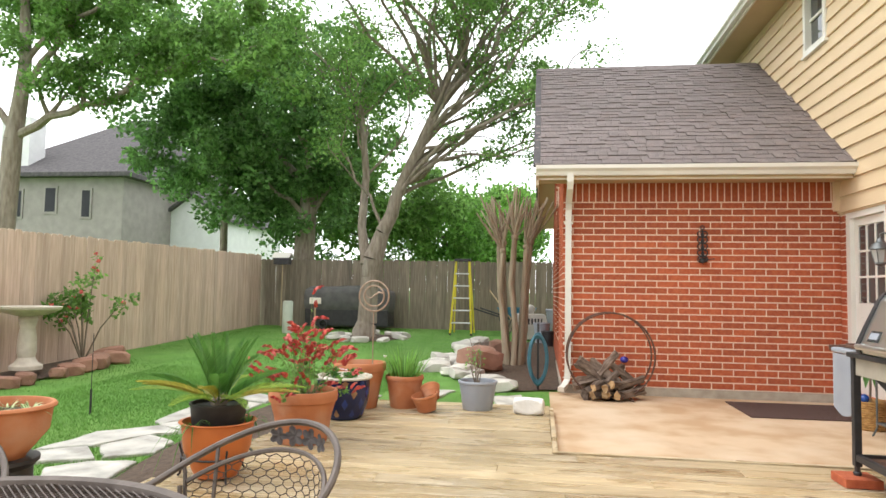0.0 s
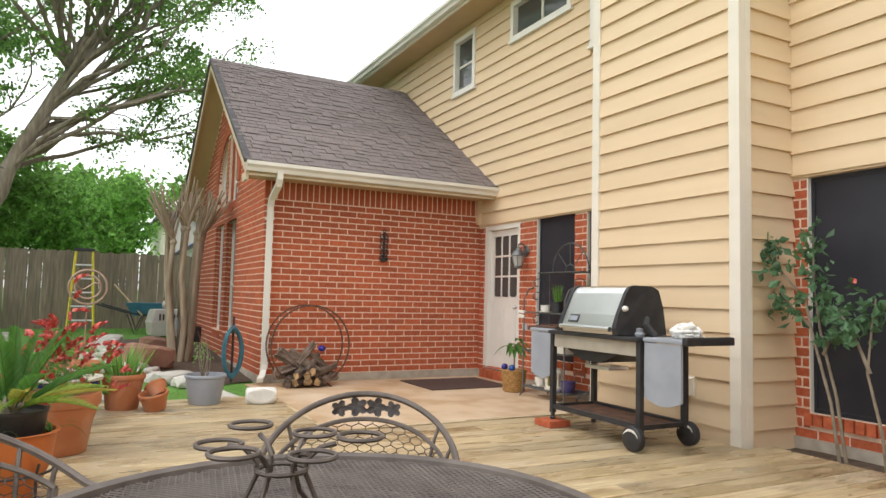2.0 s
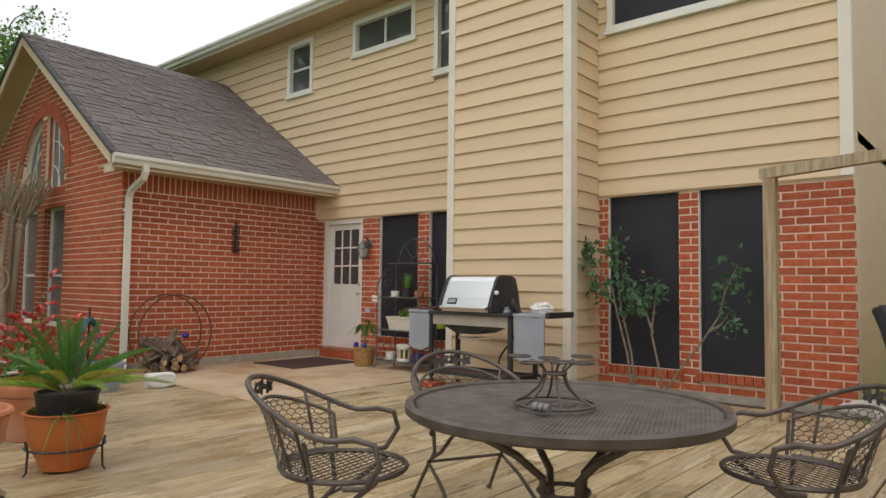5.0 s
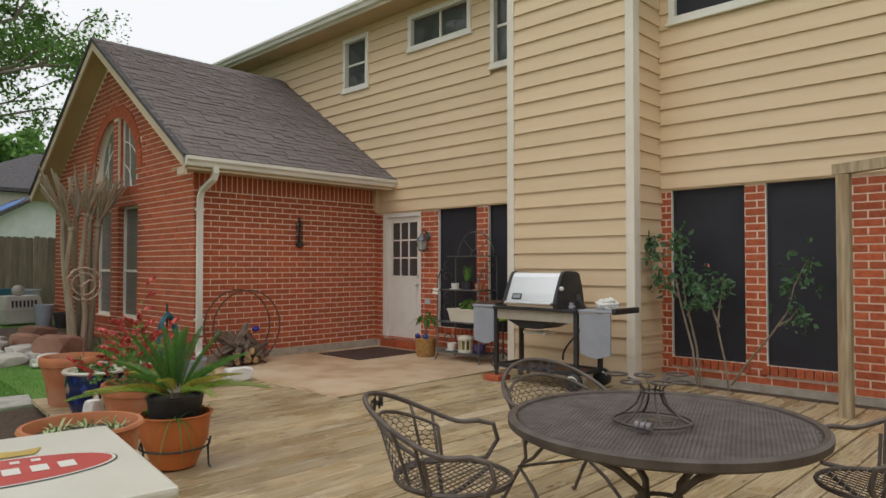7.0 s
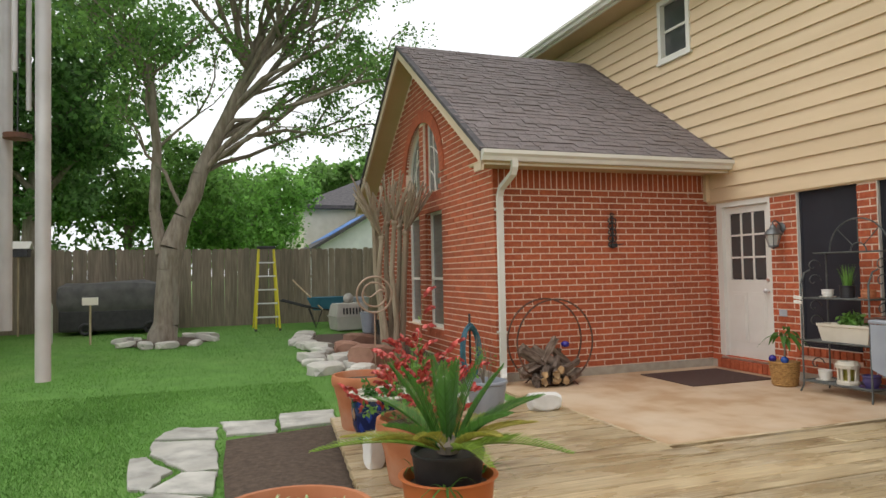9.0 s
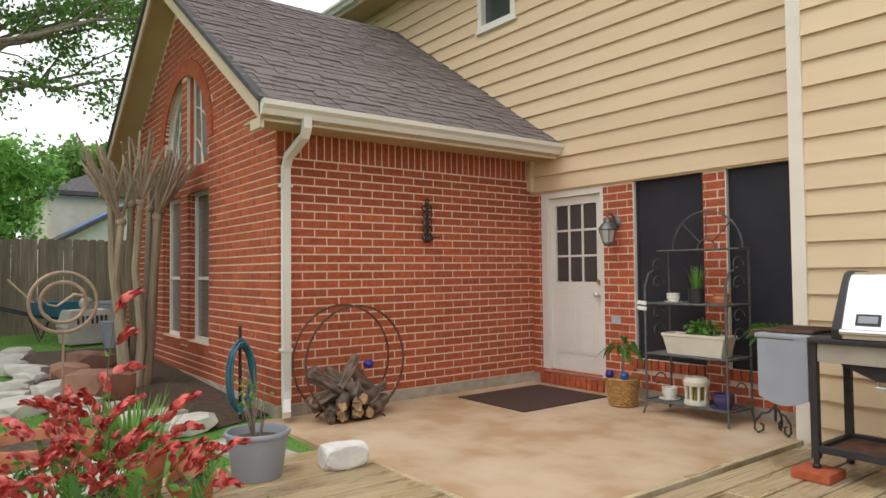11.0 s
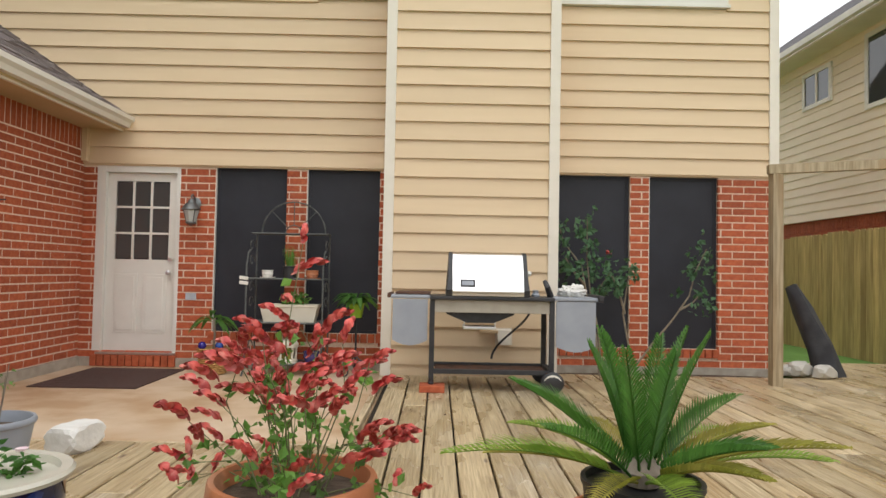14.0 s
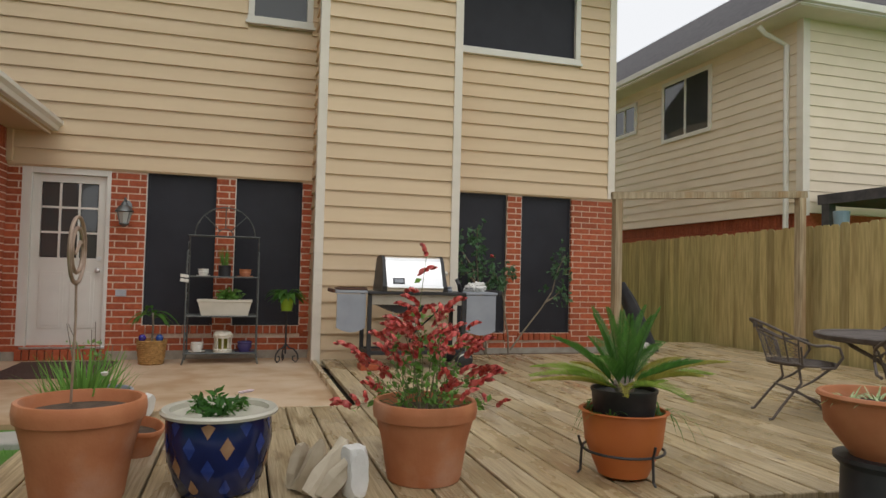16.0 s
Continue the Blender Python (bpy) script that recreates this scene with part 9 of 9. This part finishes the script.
# shingles on the slope that faces the patio
def shingles(parent):
    run = math.hypot(EAVE_X + 0.02 - RIDGE_X, RIDGE_Z - AEAVE_Z)
    ang = math.degrees(math.atan2(RIDGE_Z - AEAVE_Z, EAVE_X - RIDGE_X))
    frame_m = Matrix.Translation((EAVE_X + 0.02, 0.03, AEAVE_Z)) @ Matrix.Rotation(radians(ang), 4, "Y") @ pose(0, 0, 0, 0, 0, 180)
    exp, count = 0.125, 0
    meshes = {}
    rest = bmesh.new()
    rows = int(run / exp) + 1
    length = 0.03 - RAKE_Y + 0.02
    for r in range(rows):
        y = 0.0 - random.uniform(0, 0.3)
        while y < length:
            w = random.choice((0.10, 0.12, 0.15, 0.18, 0.22))
            a, b = max(0.0, y), min(length, y + w)
            if b - a > 0.03:
                th = random.choice((0.004, 0.005, 0.013))
                m = frame_m @ Matrix.Translation((r * exp, a, 0.013)) @ Matrix.Rotation(radians(3.2), 4, "Y")
                ln = min(exp + 0.03, run - r * exp)
                if ln < 0.04:
                    break
                key = (round(b - a, 2), th, round(ln, 2))
                if count < 300:
                    if key not in meshes:
                        q = bmesh.new()
                        box(q, 0, 0.0, 0, key[2], key[0] - 0.006, th + 0.004)
                        meshes[key] = mesh_of("shingle", q, SHINGLE)
                    piece("shingle", meshes[key], parent, m)
                    count += 1
                else:
                    bmesh.ops.create_cube(rest, size=1, matrix=m @ Matrix.Translation((ln / 2, (b - a) / 2, th / 2)) @ Matrix.Diagonal((ln, b - a - 0.006, th + 0.004, 1)))
            y += w
    ob = part("shingle_field", rest, SHINGLE, parent)
    ob["kind"] = "stuff"
    bm = bmesh.new()
    for i in range(24):
        y0 = RAKE_Y + i * 0.15
        slab(bm, [(RIDGE_X + 0.14, y0, RIDGE_Z - 0.14 * SLOPE + 0.03), (RIDGE_X + 0.14, y0 + 0.16, RIDGE_Z - 0.14 * SLOPE + 0.022), (RIDGE_X, y0 + 0.16, RIDGE_Z + 0.03), (RIDGE_X, y0, RIDGE_Z + 0.038)], 0.012)
        slab(bm, [(RIDGE_X, y0, RIDGE_Z + 0.038), (RIDGE_X, y0 + 0.16, RIDGE_Z + 0.03), (RIDGE_X - 0.14, y0 + 0.16, RIDGE_Z - 0.14 * SLOPE + 0.022), (RIDGE_X - 0.14, y0, RIDGE_Z - 0.14 * SLOPE + 0.03)], 0.012)
    part("ridge_cap", bm, SHINGLE, parent)


shingles(annex_roof)


# deck
DECK_Z = 0.06
deck = tagged(new("deck"), "wet weathered pine deck of wide boards", "deck", "", "structure")
DECK_CACHE = {}


def deck_board(x, y0, y1, w):
    key = (round(w, 3), round(y1 - y0, 2))
    if key not in DECK_CACHE:
        bm = bmesh.new()
        box(bm, -w / 2, 0, -0.038, w / 2, key[1], 0)
        es = [e for e in bm.edges if all(v.co.z > -0.001 for v in e.verts)]
        bmesh.ops.bevel(bm, geom=es, offset=0.005, segments=1, affect="EDGES")
        DECK_CACHE[key] = mesh_of("plank", bm, DECKWOOD)
    piece("plank", DECK_CACHE[key], deck, pose(x, y0, DECK_Z + random.uniform(-0.003, 0.002), 0, random.uniform(-0.3, 0.3), 0))


def deck_edge(x):
    """South and north ends of the boards at x."""
    if x < 3.46:
        return -5.55 - 0.1 * (x - 1.5), -3.44
    s = -5.75 - 0.12 * (x - 3.4) if x < 5.6 else -9.6
    if x < BX1 + 0.02:
        return s, BY - 0.04
    return s, -0.42 if x < 7.8 else 0.9


PITCH = 0.19
x = 1.52
i = 0
while x < 9.95:
    s, n = deck_edge(x)
    w = PITCH - 0.0125
    joints = [s]
    y = s + (1.3, 2.5, 3.6, 2.0, 3.0)[i % 5]
    while y < n - 0.6:
        joints.append(y)
        y += 3.66
    joints.append(n)
    for a, b in zip(joints, joints[1:]):
        deck_board(x, a + 0.002, b - 0.002, w)
    x += PITCH
    i += 1
# solid fill in place of joists, coloured as the shade below the boards
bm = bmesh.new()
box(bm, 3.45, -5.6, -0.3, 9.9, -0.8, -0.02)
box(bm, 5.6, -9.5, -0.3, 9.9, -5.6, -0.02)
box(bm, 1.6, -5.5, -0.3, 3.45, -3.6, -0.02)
part("joists", bm, DECK_GAP_SHADE, deck)
bm = bmesh.new()
box(bm, 3.405, -3.42, -0.12, 3.452, BY - 0.05, DECK_Z - 0.004, 0.004)
part("edge_board", bm, DECKWOOD, deck)
bm = bmesh.new()
box(bm, 1.45, -3.44, -0.2, 3.45, -3.40, DECK_Z - 0.004, 0.004)
part("edge_board", bm, DECKWOOD, deck)


# fences
def fence(name, p0, p1, material, h0, h1, label, dog=True, rail_side=1, w=0.14):
    """A board fence from p0 to p1; h0, h1: heights at the two ends."""
    f = tagged(new(name), label, "fence", "", "structure")
    p0, p1 = Vector((*p0, 0)), Vector((*p1, 0))
    d = p1 - p0
    length = d.length
    d.normalize()
    ang = math.degrees(math.atan2(d.y, d.x))
    cache = {}
    n = int(length / (w + 0.0012))
    for i in range(n):
        u = i * (w + 0.0012)
        q = p0 + d * u
        z0 = ground_z(q.x, q.y) - 0.03
        h = round((h0 + (h1 - h0) * u / length + random.uniform(-0.012, 0.012)) * 50) / 50
        if h not in cache:
            bm = bmesh.new()
            c = 0.03 if dog else 0.0
            pts = [(0, 0), (w, 0), (w, h - c), (w - c, h), (c, h), (0, h - c)] if dog else [(0, 0), (w, 0), (w, h), (0, h)]
            a = [bm.verts.new((x, -0.008, z)) for x, z in pts]
            b = [bm.verts.new((x, 0.008, z)) for x, z in pts]
            bm.faces.new(a)
            bm.faces.new(list(reversed(b)))
            for k in range(len(pts)):
                j = (k + 1) % len(pts)
                bm.faces.new((a[k], b[k], b[j], a[j]))
            cache[h] = mesh_of("picket", bm, material)
        piece("picket", cache[h], f, pose(q.x, q.y, z0, 0, random.uniform(-0.35, 0.35), ang) @ pose(0, random.uniform(-0.004, 0.004), 0))
    for hz in (0.35, 1.1, 1.6):
        za, zb = ground_z(p0.x, p0.y) + hz, ground_z(p1.x, p1.y) + hz
        bm = bmesh.new()
        side = Vector((d.y, -d.x, 0)) * rail_side
        a, b = p0 + side * 0.03, p1 + side * 0.03
        tube(bm, [(a.x, a.y, za), (b.x, b.y, zb)], 0.03, 4)
        part("rail", bm, material, f)
    return f


fence("fence_back", (-8.7, -11.0), (-8.7, 1.0), FENCE_OLD, 1.80, 1.80, "weathered grey-brown board fence at the back of the yard", rail_side=-1)
fence("fence_side", (3.8, -10.8), (-8.65, -10.97), FENCE_TAN, 2.08, 1.90, "sun-bleached tan board fence along the yard", rail_side=-1)
fence("fence_neighbour", (10.1, -9.5), (10.1, 8.0), FENCE_NEW, 2.05, 1.85, "new treated pine board fence beside the deck", rail_side=1)
